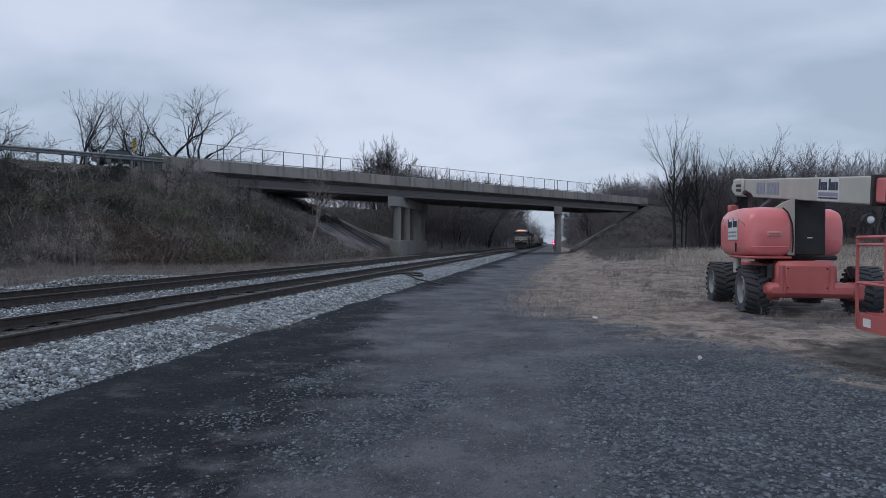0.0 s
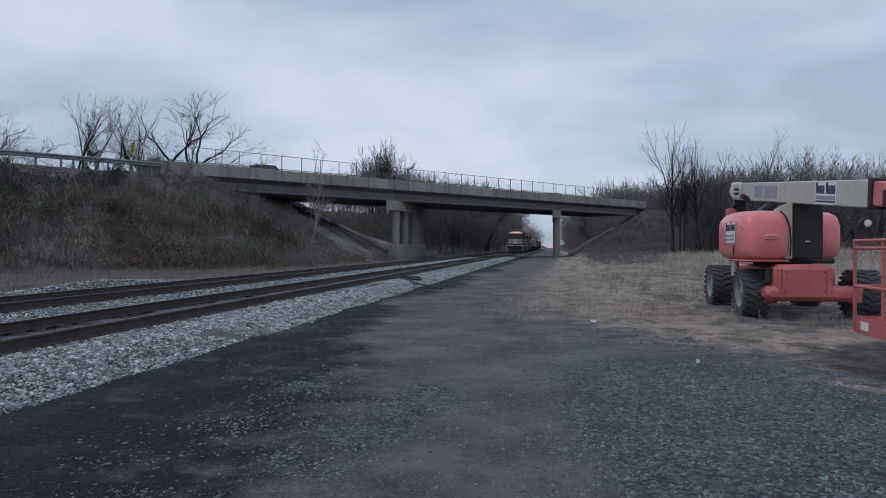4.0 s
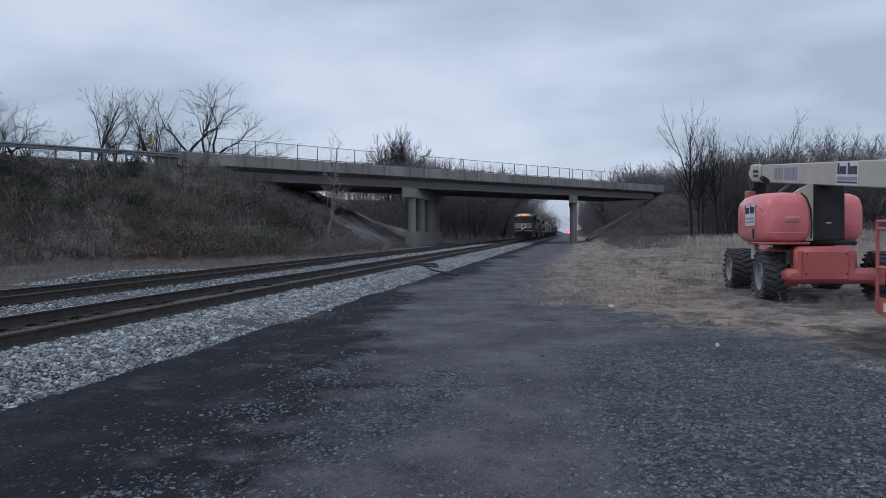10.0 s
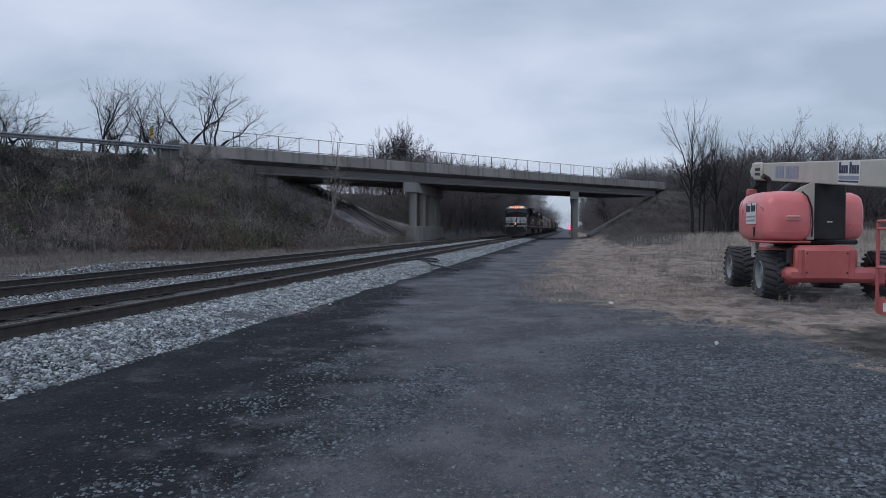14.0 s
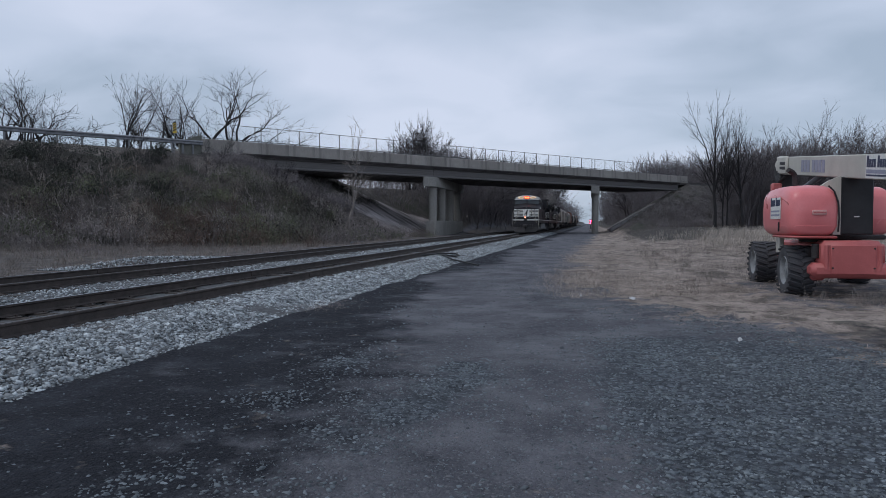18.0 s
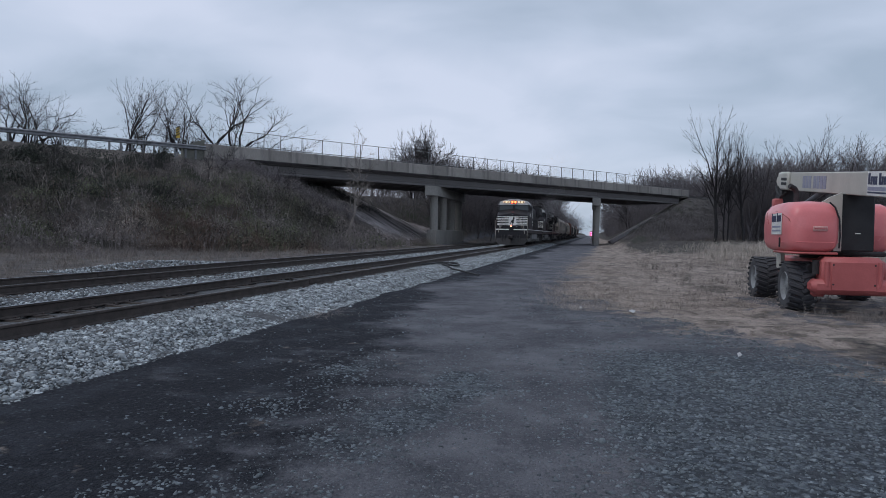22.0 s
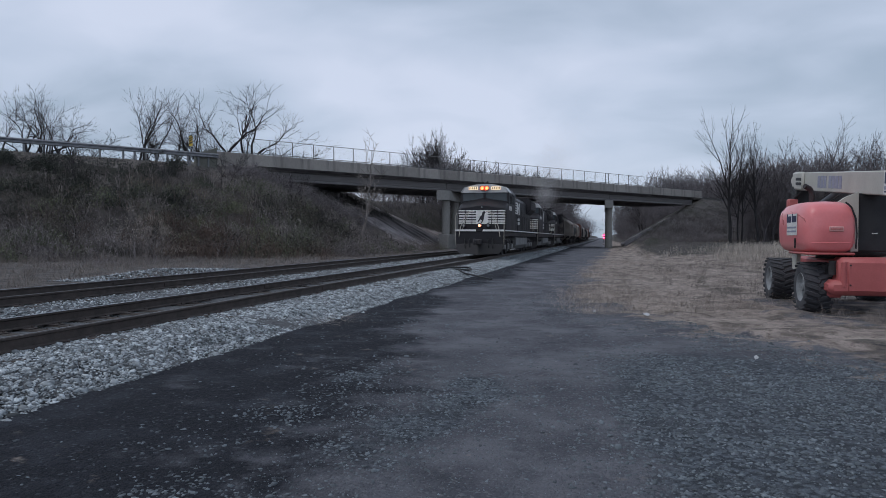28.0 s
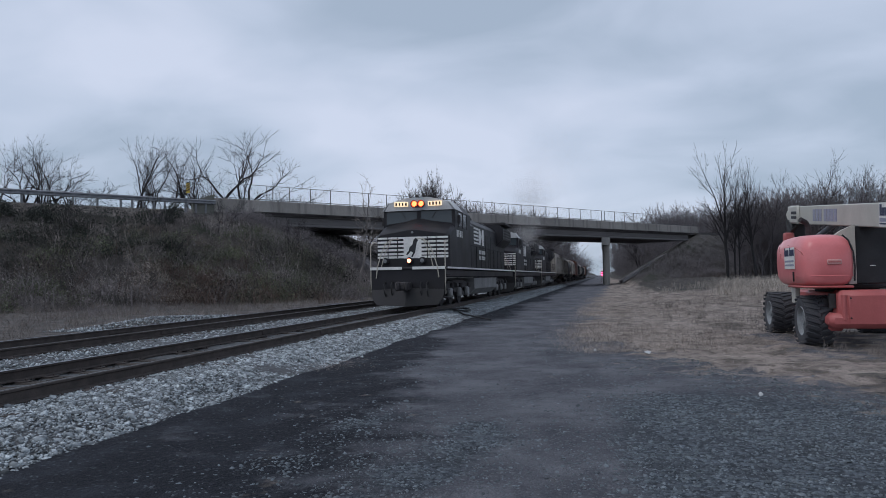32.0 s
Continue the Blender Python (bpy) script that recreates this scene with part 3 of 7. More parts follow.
    hsv = N("ShaderNodeHueSaturation")
    L(col, hsv.inputs["Color"]), L(grain, hsv.inputs["Value"])
    L(hsv.outputs[0], b.inputs["Base Color"])
    b.inputs["Roughness"].default_value = 0.93
    b.inputs["Specular IOR Level"].default_value = 0.25
    bp = N("ShaderNodeBump")
    bp.inputs["Strength"].default_value, bp.inputs["Distance"].default_value = 1.0, 0.035
    L(math2("SUBTRACT", math2("ADD", math2("MULTIPLY", grit, 0.5), math2("MULTIPLY", fine, 0.5)), math2("MULTIPLY", math2("MINIMUM", far_b, far_a), 0.9)), bp.inputs["Height"])
    L(bp.outputs[0], b.inputs["Normal"])
    return m


build_ground()


# ---- the two railway tracks on their ballast bed ----
def ballast_bed():
    """The stone bed under both tracks, shoulders sloping down to the yard and to the ditch."""
    prof = [(-15.2, 0.0), (-13.8, 0.17), (-12.9, 0.20), (-9.45, 0.20), (-6.2, 0.20), (-5.55, 0.16), (-4.8, -0.03), (-5.2, -0.3), (-15.2, -0.3)]
    ys = np.concatenate([np.arange(-60, 60, 0.5), np.geomspace(60, 900, 40)])
    rng = np.random.default_rng(11)
    sh = Shape()
    rings = []
    for y in ys:
        rings.append([(x + rng.normal(0, 0.03), y, z + (rng.normal(0, 0.012) if z > -0.2 else 0)) for x, z in prof])
    sh.loft(rings)
    ob = part("ballast_bed", sh, surf("ballast_bed_stone", (0.095, 0.100, 0.108), (0.050, 0.053, 0.058), 9, 0.95, bump=1.0, fine=16), angle=80)
    return tagged(ob, "bed of crushed grey ballast under both tracks", "ballast", kind="structure")


def rail_shape(y0, y1):
    """One rail: foot, web and head."""
    prof = [(-0.07, 0), (0.07, 0), (0.07, 0.012), (0.012, 0.03), (0.009, 0.125), (0.036, 0.14), (0.036, 0.165), (-0.036, 0.165), (-0.036, 0.14), (-0.009, 0.125), (-0.012, 0.03), (-0.07, 0.012)]
    sh = Shape()
    n = max(2, int((y1 - y0) / 40))
    sh.loft([[(x, y, z) for x, z in prof] for y in np.linspace(y0, y1, n)])
    return sh


TIE_MESH = Shape().box((0, 0, 0), (2.6, 0.23, 0.18), 0.015).mesh("tie")
TIE_MESH.materials.append(M_TIE)
PLATE_SPIKES = Shape()
for px_ in (-0.7525, 0.7525):
    PLATE_SPIKES.box((px_, 0, 0.098), (0.34, 0.19, 0.016), 0.004)
    for dx_ in (-0.11, 0.11):
        PLATE_SPIKES.box((px_ + dx_, 0.05, 0.117), (0.03, 0.03, 0.03), 0.005)
PLATE_MESH = PLATE_SPIKES.mesh("tie_plate")
PLATE_MESH.materials.append(M_RAIL)


def railway_track(x, label):
    tr = thing("railway_track", label, "railway track", "pair of main line tracks", pose(x, 0, 0), kind="structure")
    rail, head = rail_shape(-60, 900).mesh("rail"), Shape().box((0, 420, 0.1675), (0.042, 960, 0.006), 0.002).mesh("rail_head")
    # near rail's head: darker colour, so the sky's sheen stays on the far rail
    worn = head.copy()
    rail.materials.append(M_RAIL), head.materials.append(M_RAILHEAD), worn.materials.append(M_RAILDULL)
    for dx in (-0.7525, 0.7525):
        r = part("rail", rail, None, tr, "rust-brown steel rail")
        r.location = (dx, 0, RAIL_Z - 0.17)
        part("running_surface", worn if dx > 0 else head, None, r, "rail head coloured darker, without the sky's sheen" if dx > 0 else "polished bright rail head").location = (-0.012 if dx > 0 else 0.012, 0, 0)
        joints = Shape()
        for y in range(-48, 130, 12):
            for sx in (-0.018, 0.018):
                joints.box((sx, y + 4.0, 0.085), (0.022, 0.8, 0.085), 0.006)
        part("joint_bars", joints, M_RAIL, r, "bolted rail joint bars")
    rng = random.Random(int(-x * 10))
    rest_v, rest_f = [], []
    base_v = np.array([q.co[:] for q in TIE_MESH.vertices])
    for k in range(-20, 1000):
        y = k * 0.52 + rng.uniform(-0.04, 0.04)
        dx, dz, a = rng.uniform(-0.05, 0.05), rng.uniform(-0.02, 0.012), rng.uniform(-1.2, 1.2)
        if y < 62:
            t = part("tie", TIE_MESH, None, tr)
            t.matrix_basis = pose(dx, y, RAIL_Z - 0.17 - 0.105 + dz, 0, 0, a)
            if y < 34:
                part("tie_plate", PLATE_MESH, None, t)
        else:
            rest_v.append((dx, y, RAIL_Z - 0.275 + dz))
    v, f = repeated(np.array([(sx * 1.3, sy * 0.115, sz * 0.09) for sx in (-1, 1) for sy in (-1, 1) for sz in (-1, 1)]),
                    np.array([(0, 1, 3, 2), (4, 6, 7, 5), (0, 4, 5, 1), (2, 3, 7, 6), (1, 5, 7, 3)]), np.repeat(np.eye(3)[None], len(rest_v), 0), np.array(rest_v))
    part("far_ties", raw_mesh("far_ties", v, f, M_TIE), None, tr, "row of distant wooden ties")["kind"] = "stuff"
    return tr


ballast_bed()
railway_track(TRACK_X[0], "single main line track with rusty rails on creosoted wooden ties")
railway_track(TRACK_X[1], "second main line track with rusty rails beside the brush slope")


# ---- the road bridge, its approach and the road ----
BRIDGE_M = Matrix(((BW[0], -BN[0], 0, BP[0]), (BW[1], -BN[1], 0, BP[1]), (0, 0, 1, 0), (0, 0, 0, 1)))
# bridge space: x along the road, y across it away from the yard, z up
U_END = (-8.0, 77.6)
PTOP, PBOT, GBOT, FTOP = 9.70, 8.55, 7.22, 11.25


def along(x, dy=0.0):
    """Place along the road (bridge space) where its line, dy behind the near face, crosses the world's x."""
    return (x - BP[0] + BN[0] * dy) / BW[0]


def build_bridge():
    br = thing("road_bridge", "concrete road bridge on round columns over the railway", "bridge", m=BRIDGE_M)
    u0, u1 = along(-32.6), along(15.2)
    # parapets in cast lengths with open joints, near and far
    n = 28
    step = (U_END[1] + 8.0) / n
    near = Shape().prism([(0.0, PBOT), (0.30, PBOT), (0.30, PTOP - 0.03), (0.27, PTOP), (0.03, PTOP), (0.0, PTOP - 0.03)], 0, 0.006, step - 0.006).mesh("parapet_panel")
    near.materials.append(M_CONCRETE_PANEL)
    for k in range(n):
        for y in (0.0, ROAD_W - 0.30):
            p = part("parapet_panel", near, None, br)
            p.location = (-8.0 + k * step, y, 0)
    part("deck_slab", Shape().box(((u0 + u1) / 2, ROAD_W / 2, 8.62), (u1 - u0 + 1.5, ROAD_W - 0.62, 0.22)), M_ASPHALT, br, "dark asphalt deck")
    part("slab_edge", Shape().prism([(0.30, PBOT - 0.22), (ROAD_W - 0.30, PBOT - 0.22), (ROAD_W - 0.02, PBOT - 0.004), (0.02, PBOT - 0.004)], 0, u0 - 0.4, u1 + 0.4), M_CONCRETE_D, br, "dark mottled slab under the parapet")
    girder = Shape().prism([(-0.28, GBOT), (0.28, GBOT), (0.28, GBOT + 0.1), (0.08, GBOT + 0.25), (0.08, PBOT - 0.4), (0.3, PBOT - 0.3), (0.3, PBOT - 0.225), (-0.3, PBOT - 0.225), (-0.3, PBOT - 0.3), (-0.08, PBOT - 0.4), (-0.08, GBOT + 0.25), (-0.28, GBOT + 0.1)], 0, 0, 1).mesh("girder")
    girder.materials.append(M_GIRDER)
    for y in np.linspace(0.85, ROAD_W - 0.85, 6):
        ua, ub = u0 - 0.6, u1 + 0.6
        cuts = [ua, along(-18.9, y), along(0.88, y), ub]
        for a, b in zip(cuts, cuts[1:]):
            g = part("girder", girder, None, br, "concrete girder coloured dark for the shade below the deck")
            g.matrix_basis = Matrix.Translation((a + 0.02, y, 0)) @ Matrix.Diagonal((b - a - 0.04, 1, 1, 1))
    # piers: rows of columns in line with the tracks, under a cap, on a low crash wall
    inv = BRIDGE_M.inverted()
    for x, base in ((-18.9, 1.9), (0.88, -0.3)):
        pier = part("pier", Shape().box((0, 0, 0), (0.02, 0.02, 0.02)), M_CONCRETE, br, "concrete pier with round columns")
        pier.matrix_basis = inv @ pose(x, 0, 0)
        sk = BW[1] / BW[0]
        y_near = BP[1] + sk * (x - BP[0])
        y_far = y_near + ROAD_W / BW[0] * 1.0
        w = 0.62
        ca, cb = y_near - 0.3, y_far + 0.3
        cap = Shape()
        cap.add([(-w, ca - sk * w, 6.05), (w, ca + sk * w, 6.05), (w, cb + sk * w, 6.05), (-w, cb - sk * w, 6.05),
                 (-w, ca - sk * w, GBOT - 0.005), (w, ca + sk * w, GBOT - 0.005), (w, cb + sk * w, GBOT - 0.005), (-w, cb - sk * w, GBOT - 0.005)],
                [(0, 1, 2, 3), (4, 5, 6, 7), (0, 1, 5, 4), (1, 2, 6, 5), (2, 3, 7, 6), (3, 0, 4, 7)])
        part("pier_cap", cap, M_CONCRETE_SMOOTH, pier, "pale concrete pier cap")
        for y in np.linspace(ca + 1.5, cb - 1.5, 4):
            part("column", Shape().lathe([(0.50, -0.6), (0.50, 6.06)], (0, y, 0), 2, 24), M_CONCRETE_SMOOTH, pier, "round concrete column")
        if base > 0:
            part("crash_wall", Shape().box((0, (ca + cb) / 2, base / 2 - 0.3), (1.25, cb - ca - 0.6, base + 0.6), 0.06), M_CONCRETE_SMOOTH, pier, "low concrete crash wall")
    # abutments and the paved slopes below them
    sk = BW[1] / BW[0]
    for x, s in ((-33.3, -1), (15.9, 1)):
        y_near = BP[1] + sk * (x - BP[0])
        sh = Shape()
        a, b = x - 0.7, x + 0.7
        ring = [(a, y_near - sk * 0.7), (b, y_near + sk * 0.7), (b, y_near + sk * 0.7 + ROAD_W / BW[0]), (a, y_near - sk * 0.7 + ROAD_W / BW[0])]
        sh.add([(*p, 4.6) for p in ring] + [(*p, GBOT + 0.2) for p in ring], [(0, 1, 2, 3), (4, 5, 6, 7), (0, 1, 5, 4), (1, 2, 6, 5), (2, 3, 7, 6), (3, 0, 4, 7)])
        ab = part("abutment", sh, M_CONCRETE_D, br, "dark mottled concrete abutment")
        ab.matrix_basis = inv
    for x0, z0, x1, z1 in ((-20.6, 0.35, -32.4, 7.05), (3.2, 0.5, 14.9, 7.05)):
        rows = []
        for x, z in ((x0, z0), (x1, z1)):
            y_near = BP[1] + sk * (x - BP[0])
            y_a, y_b = y_near - 0.6, y_near + ROAD_W / BW[0] + 0.6
            rows.append([(x, y_a, z + 0.1), (x, y_b, z + 0.1), (x, y_b, z - 0.5), (x, y_a, z - 0.5)])
        sl = part("slope_paving", Shape().loft(rows), M_SLOPE, br, "dirty paved slope under the bridge end")
        sl.matrix_basis = inv
        if x0 < 0:
            continue
        # raised kerb down the yard side of the paving
        (ax, ay, az), (bx, by, bz) = rows[0][0], rows[1][0]
        k = Shape()
        d = Vector((bx - ax, by - ay, bz - az))
        k.loft([[(ax - 0.0, ay - 0.40, az - 0.3), (ax, ay, az - 0.3), (ax, ay, az + 0.10), (ax, ay - 0.40, az + 0.10)],
                [(bx - 0.0, by - 0.40, bz - 0.3), (bx, by, bz - 0.3), (bx, by, bz + 0.10), (bx, by - 0.40, bz + 0.10)]])
        kb = part("slope_kerb", k, M_CONCRETE, br, "pale concrete kerb along the slope")
        kb.matrix_basis = inv
    return br


def build_fence():
    """Chain-link fence on the near parapet."""
    fe = thing("bridge_fence", "chain-link safety fence on steel posts along the parapet", "fence", m=BRIDGE_M)
    post = Shape().tube((0, 0.15, PTOP - 0.02), (0, 0.15, FTOP), 0.045, 0.045, 8).mesh("post")
    post.materials.append(M_FENCE)
    us = [-4.9, -2.5, -1.85] + [2.44 * k for k in range(22)] + [51.95 + 2.44 * k for k in range(11)]
    for u in us:
        part("post", post, None, fe).location = (u, 0, 0)
    for z, r in ((FTOP - 0.02, 0.03), (PTOP + 0.08, 0.012)):
        part("top_rail" if r > 0.02 else "bottom_wire", Shape().tube((us[0], 0.15, z), (us[-1], 0.15, z), r, r, 6), M_FENCE, fe)
    # the woven mesh: thin diagonal wires both ways
    rng = np.arange(us[0], us[-1], 0.28)
    h = FTOP - PTOP - 0.1
    v, f = [], []
    for u in rng:
        for s in (-1, 1):
            a, b = (u, PTOP + 0.08), (u + s * h * 0.9, FTOP - 0.02)
            if us[0] <= b[0] <= us[-1]:
                n = len(v)
                w = 0.004
                v += [(a[0] - w, 0.15, a[1]), (a[0] + w, 0.15, a[1]), (b[0] + w, 0.15, b[1]), (b[0] - w, 0.15, b[1])]
                f.append((n, n + 1, n + 2, n + 3))
    part("chain_link", raw_mesh("chain_link", v, f, M_FENCE), None, fe, "thin woven wire mesh")
    far = copy_thing(fe, BRIDGE_M @ Matrix.Translation((0, ROAD_W - 0.3, 0)))
    tagged(far, "chain-link safety fence along the far parapet")


def build_guardrail():
    gr = thing("guardrail", "galvanised W-beam guardrail on posts above the brush slope", "guardrail", m=BRIDGE_M @ Matrix.Translation((0, -0.3, 0)))
    us = [-8.9 - 0.95 * k for k in range(9)] + [-16.5 - 1.905 * k for k in range(1, 16)]
    post = Shape().box((0, 0.2, 8.75), (0.15, 0.2, 1.25), 0.01).mesh("post")
    post.materials.append(M_GALV)
    for u in us:
        part("post", post, None, gr).location = (u, 0, 0)
    prof = [(0.0, 8.98), (-0.08, 9.04), (-0.08, 9.12), (0.0, 9.18), (0.0, 9.22), (-0.08, 9.28), (-0.08, 9.36), (0.0, 9.42), (0.02, 9.42), (-0.055, 9.35), (-0.055, 9.29), (0.02, 9.23), (0.02, 9.17), (-0.055, 9.11), (-0.055, 9.05), (0.02, 8.98)]
    part("beam", Shape().prism(prof, 0, us[-1], -8.0), M_GALV, gr, "wavy steel guardrail beam")
    far = copy_thing(gr, BRIDGE_M @ Matrix.Translation((0, ROAD_W - 0.4, 0)))
    tagged(far, "galvanised guardrail on the far side of the road")
    # concrete wing wall with a sloped top, where the guardrail meets the bridge
    ww = part("wing_wall", Shape().prism([(-10.1, 7.9), (-8.02, 7.6), (-8.02, 9.97), (-8.10, 10.0), (-10.1, 9.30)], 1, -0.05, 0.32), M_WING)
    ww.matrix_basis = BRIDGE_M
    tagged(ww, "dark stained concrete end wall with a sloped top", "wall")
    # striped yellow object marker at the bridge end
    sg = thing("object_marker", "yellow and black striped marker on a steel post", "road sign", m=BRIDGE_M @ Matrix.Translation((-10.8, -0.75, 0)))
    part("post", Shape().box((0, 0, 9.2), (0.06, 0.05, 2.2), 0.005), M_GALV, sg)
    panel = part("panel", Shape().box((0, -0.04, 10.35), (0.34, 0.02, 0.95), 0.01), M_YELLOW, sg, "yellow reflective panel")
    for k in range(4):
        z = 10.02 + 0.23 * k
        st = Shape().add([(-0.165, -0.055, z), (0.165, -0.055, z + 0.2), (0.165, -0.055, z + 0.32), (-0.165, -0.055, z + 0.12),
                          (-0.165, -0.05, z), (0.165, -0.05, z + 0.2), (0.165, -0.05, z + 0.32), (-0.165, -0.05, z + 0.12)],
                         [(0, 1, 2, 3), (7, 6, 5, 4), (0, 4, 5, 1), (1, 5, 6, 2), (2, 6, 7, 3), (3, 7, 4, 0)])
        part("stripe", st, M_DARK, panel)


def build_road():
    rd = Shape()
    rd.box((-233.0, ROAD_W / 2, ROAD_Z - 0.195), (400, ROAD_W - 1.0, 0.35))
    rd.box((77.9 + 300, ROAD_W / 2, ROAD_Z - 0.195), (600, ROAD_W - 1.0, 0.35))
    ob = part("road", rd, M_ASPHALT)
    ob.matrix_basis = BRIDGE_M
    tagged(ob, "worn asphalt road on the embankment", "road", kind="structure")


# girder concrete coloured darker: the shade below the deck is in its colour
M_GIRDER = surf("shade_coloured_girder_concrete", (0.165, 0.157, 0.155), (0.120, 0.115, 0.115), 0.5, 0.85, bump=0.1, fine=10)
M_SLOPE = surf("dirty_slope_paving", (0.36, 0.325, 0.325), (0.22, 0.198, 0.20), 0.8, 0.9, bump=0.4, fine=8, c3=(0.095, 0.086, 0.086), c3_at=0.55, stretch=(0.5, 1.6, 1))
M_WING = surf("mossy_end_wall_concrete", (0.17, 0.17, 0.15), (0.11, 0.115, 0.10), 0.7, 0.9, bump=0.3, fine=14)
M_CONCRETE_PANEL = surf("parapet_concrete", (0.300, 0.280, 0.258), (0.225, 0.212, 0.200), 0.8, 0.85, bump=0.25, fine=12, rand=0.35, c3=(0.155, 0.146, 0.140), c3_at=0.56, stretch=(1.3, 1, 0.22), contrast=0.8)
M_CONCRETE_SMOOTH = surf("pier_concrete", (0.285, 0.275, 0.255), (0.225, 0.218, 0.205), 0.6, 0.8, bump=0.15, fine=12, c3=(0.15, 0.145, 0.14), c3_at=0.63, stretch=(1, 1, 0.3))
build_bridge()
build_fence()
build_guardrail()
build_road()


# ---- the freight train: three locomotives and their wagons (space: x across, y from the nose backwards, z from the rail top) ----
def wheel_shape(r=0.53):
    sh = Shape()
    for s in (-1, 1):
        sh.lathe([(0.10, s * 0.66), (r - 0.09, s * 0.68), (r + 0.03, s * 0.675), (r + 0.03, s * 0.705), (r, s * 0.71), (r, s * 0.80), (r - 0.08, s * 0.80), (0.16, s * 0.765), (0.10, s * 0.80)], (0, 0, 0), 0, 28)
        for k in range(4):
            a = k * math.pi / 2
            sh.box((s * 0.79, 0.27 * math.cos(a), 0.27 * math.sin(a)), (0.03, 0.10, 0.10), 0.01)
    sh.tube((-0.85, 0, 0), (0.85, 0, 0), 0.085, 0.085, 12)
    return sh


LOCO_WHEEL = wheel_shape().mesh("wheelset")
LOCO_WHEEL.materials.append(M_UNDER)
WAGON_WHEEL = wheel_shape(0.46).mesh("wheelset")
WAGON_WHEEL.materials.append(M_UNDER)


def locomotive(label):
    lo = thing("locomotive", label, "locomotive", "three locomotives at the head of the train")
    # underframe and walkway
    part("underframe", Shape().box((0, 10.0, 1.36), (2.9, 21.2, 0.30), 0.03), M_BLACK, lo)
    part("walkway", Shape().box((0, 9.85, 1.555), (3.06, 21.3, 0.07), 0.01), M_BLACK, lo)
    for s in (-1, 1):
        part("sill_stripe", Shape().box((s * 1.538, 10.0, 1.58), (0.012, 21.0, 0.07)), M_WHITE, lo, "white reflective sill stripe")
    # pilot, plough, steps, coupler
    part("pilot", Shape().box((0, -0.72, 1.05), (2.95, 0.14, 1.05), 0.03), M_BLACK, lo)
    plow = Shape()
    for s in (-1, 1):
        ring0 = [(0, -1.25, 0.10), (0, -1.12, 0.45), (0, -0.95, 0.80), (0, -0.80, 0.80), (0, -0.80, 0.10)]
        ring1 = [(s * 1.22, -0.98, 0.16), (s * 1.42, -0.90, 0.42), (s * 1.47, -0.82, 0.74), (s * 1.47, -0.74, 0.74), (s * 1.22, -0.74, 0.16)]
        plow.loft([ring0, ring1])
    part("snow_plough", plow, M_BLACK, lo, "dusty black plough below the pilot")
    part("end_platform", Shape().box((0, -0.42, 1.56), (3.04, 0.86, 0.09), 0.02), M_BLACK, lo)
    part("end_stripe", Shape().box((-0.86, -0.856, 1.575), (1.30, 0.014, 0.11)).box((0.86, -0.856, 1.575), (1.30, 0.014, 0.11)), M_WHITE, lo, "white stripe across the end sill")
    cp = Shape().box((0, -1.15, 0.88), (0.34, 0.85, 0.32), 0.05).box((-0.16, -1.62, 0.88), (0.16, 0.34, 0.36), 0.06).box((0.15, -1.52, 0.88), (0.14, 0.22, 0.34), 0.05)
    part("coupler", cp, M_UNDER, lo, "rusty coupler")
    for sx in (-0.9, -0.62, 0.55, 0.8):
        part("air_hose", Shape().path([(sx, -0.80, 1.05), (sx, -0.98, 0.95), (sx + 0.03, -1.05, 0.7), (sx + 0.06, -0.98, 0.48)], 0.026, 6), M_PIPE, lo)
    for s in (-1, 1):
        st = Shape()
        for z in (0.42, 0.72, 1.02, 1.30):
            st.box((s * 1.36, -0.28, z), (0.32, 0.52, 0.04), 0.008)
        st.box((s * 1.215, -0.28, 0.95), (0.03, 0.56, 1.1))
        part("steps", st, M_UNDER, lo)
        rail = Shape().path([(s * 1.47, -0.62, 0.55), (s * 1.50, -0.78, 1.0), (s * 1.50, -0.78, 2.45), (s * 1.46, -0.60, 2.62), (s * 1.46, -0.10, 2.62)], 0.024, 6)
        part("corner_handrail", rail, M_CHROME, lo, "pale bent handrail")
        front = Shape().path([(s * 0.36, -0.66, 2.72), (s * 0.62, -0.76, 2.72), (s * 0.86, -0.82, 2.55), (s * 1.06, -0.85, 2.10), (s * 1.20, -0.86, 1.65), (s * 1.26, -0.84, 1.20)], 0.022, 6).path([(s * 0.62, -0.76, 2.72), (s * 0.92, -0.84, 2.10), (s * 1.05, -0.85, 1.60)], 0.018, 6)
        part("front_handrail", front, M_CHROME, lo)
    # nose: a broad safety nose with a centre ridge
    def nose_ring(y, w, zt, ztc):
        return [(-w, y, 1.60), (w, y, 1.60), (w, y, zt - 0.12), (w - 0.12, y, zt), (0.10, y, ztc), (-0.10, y, ztc), (-w + 0.12, y, zt), (-w, y, zt - 0.12)]
    part("nose", Shape().loft([nose_ring(0.0, 1.47, 2.93, 3.12), nose_ring(0.10, 1.52, 3.0, 3.22), nose_ring(0.85, 1.53, 3.30, 3.60), nose_ring(1.10, 1.53, 3.36, 3.66)]), M_BLACK, lo, angle=25)
    for i, z in enumerate((2.80, 2.64, 2.48, 2.32, 2.16, 2.03)):
        h = 0.085 if i else 0.075
        for s in (-1, 1):
            x0, x1 = (0.37, 1.46) if i else (0.0, 1.46)
            part("nose_stripe", Shape().box((s * (x0 + x1) / 2, -0.006, z), (x1 - x0, 0.012, h)), M_WHITE, lo, "white nose stripe")
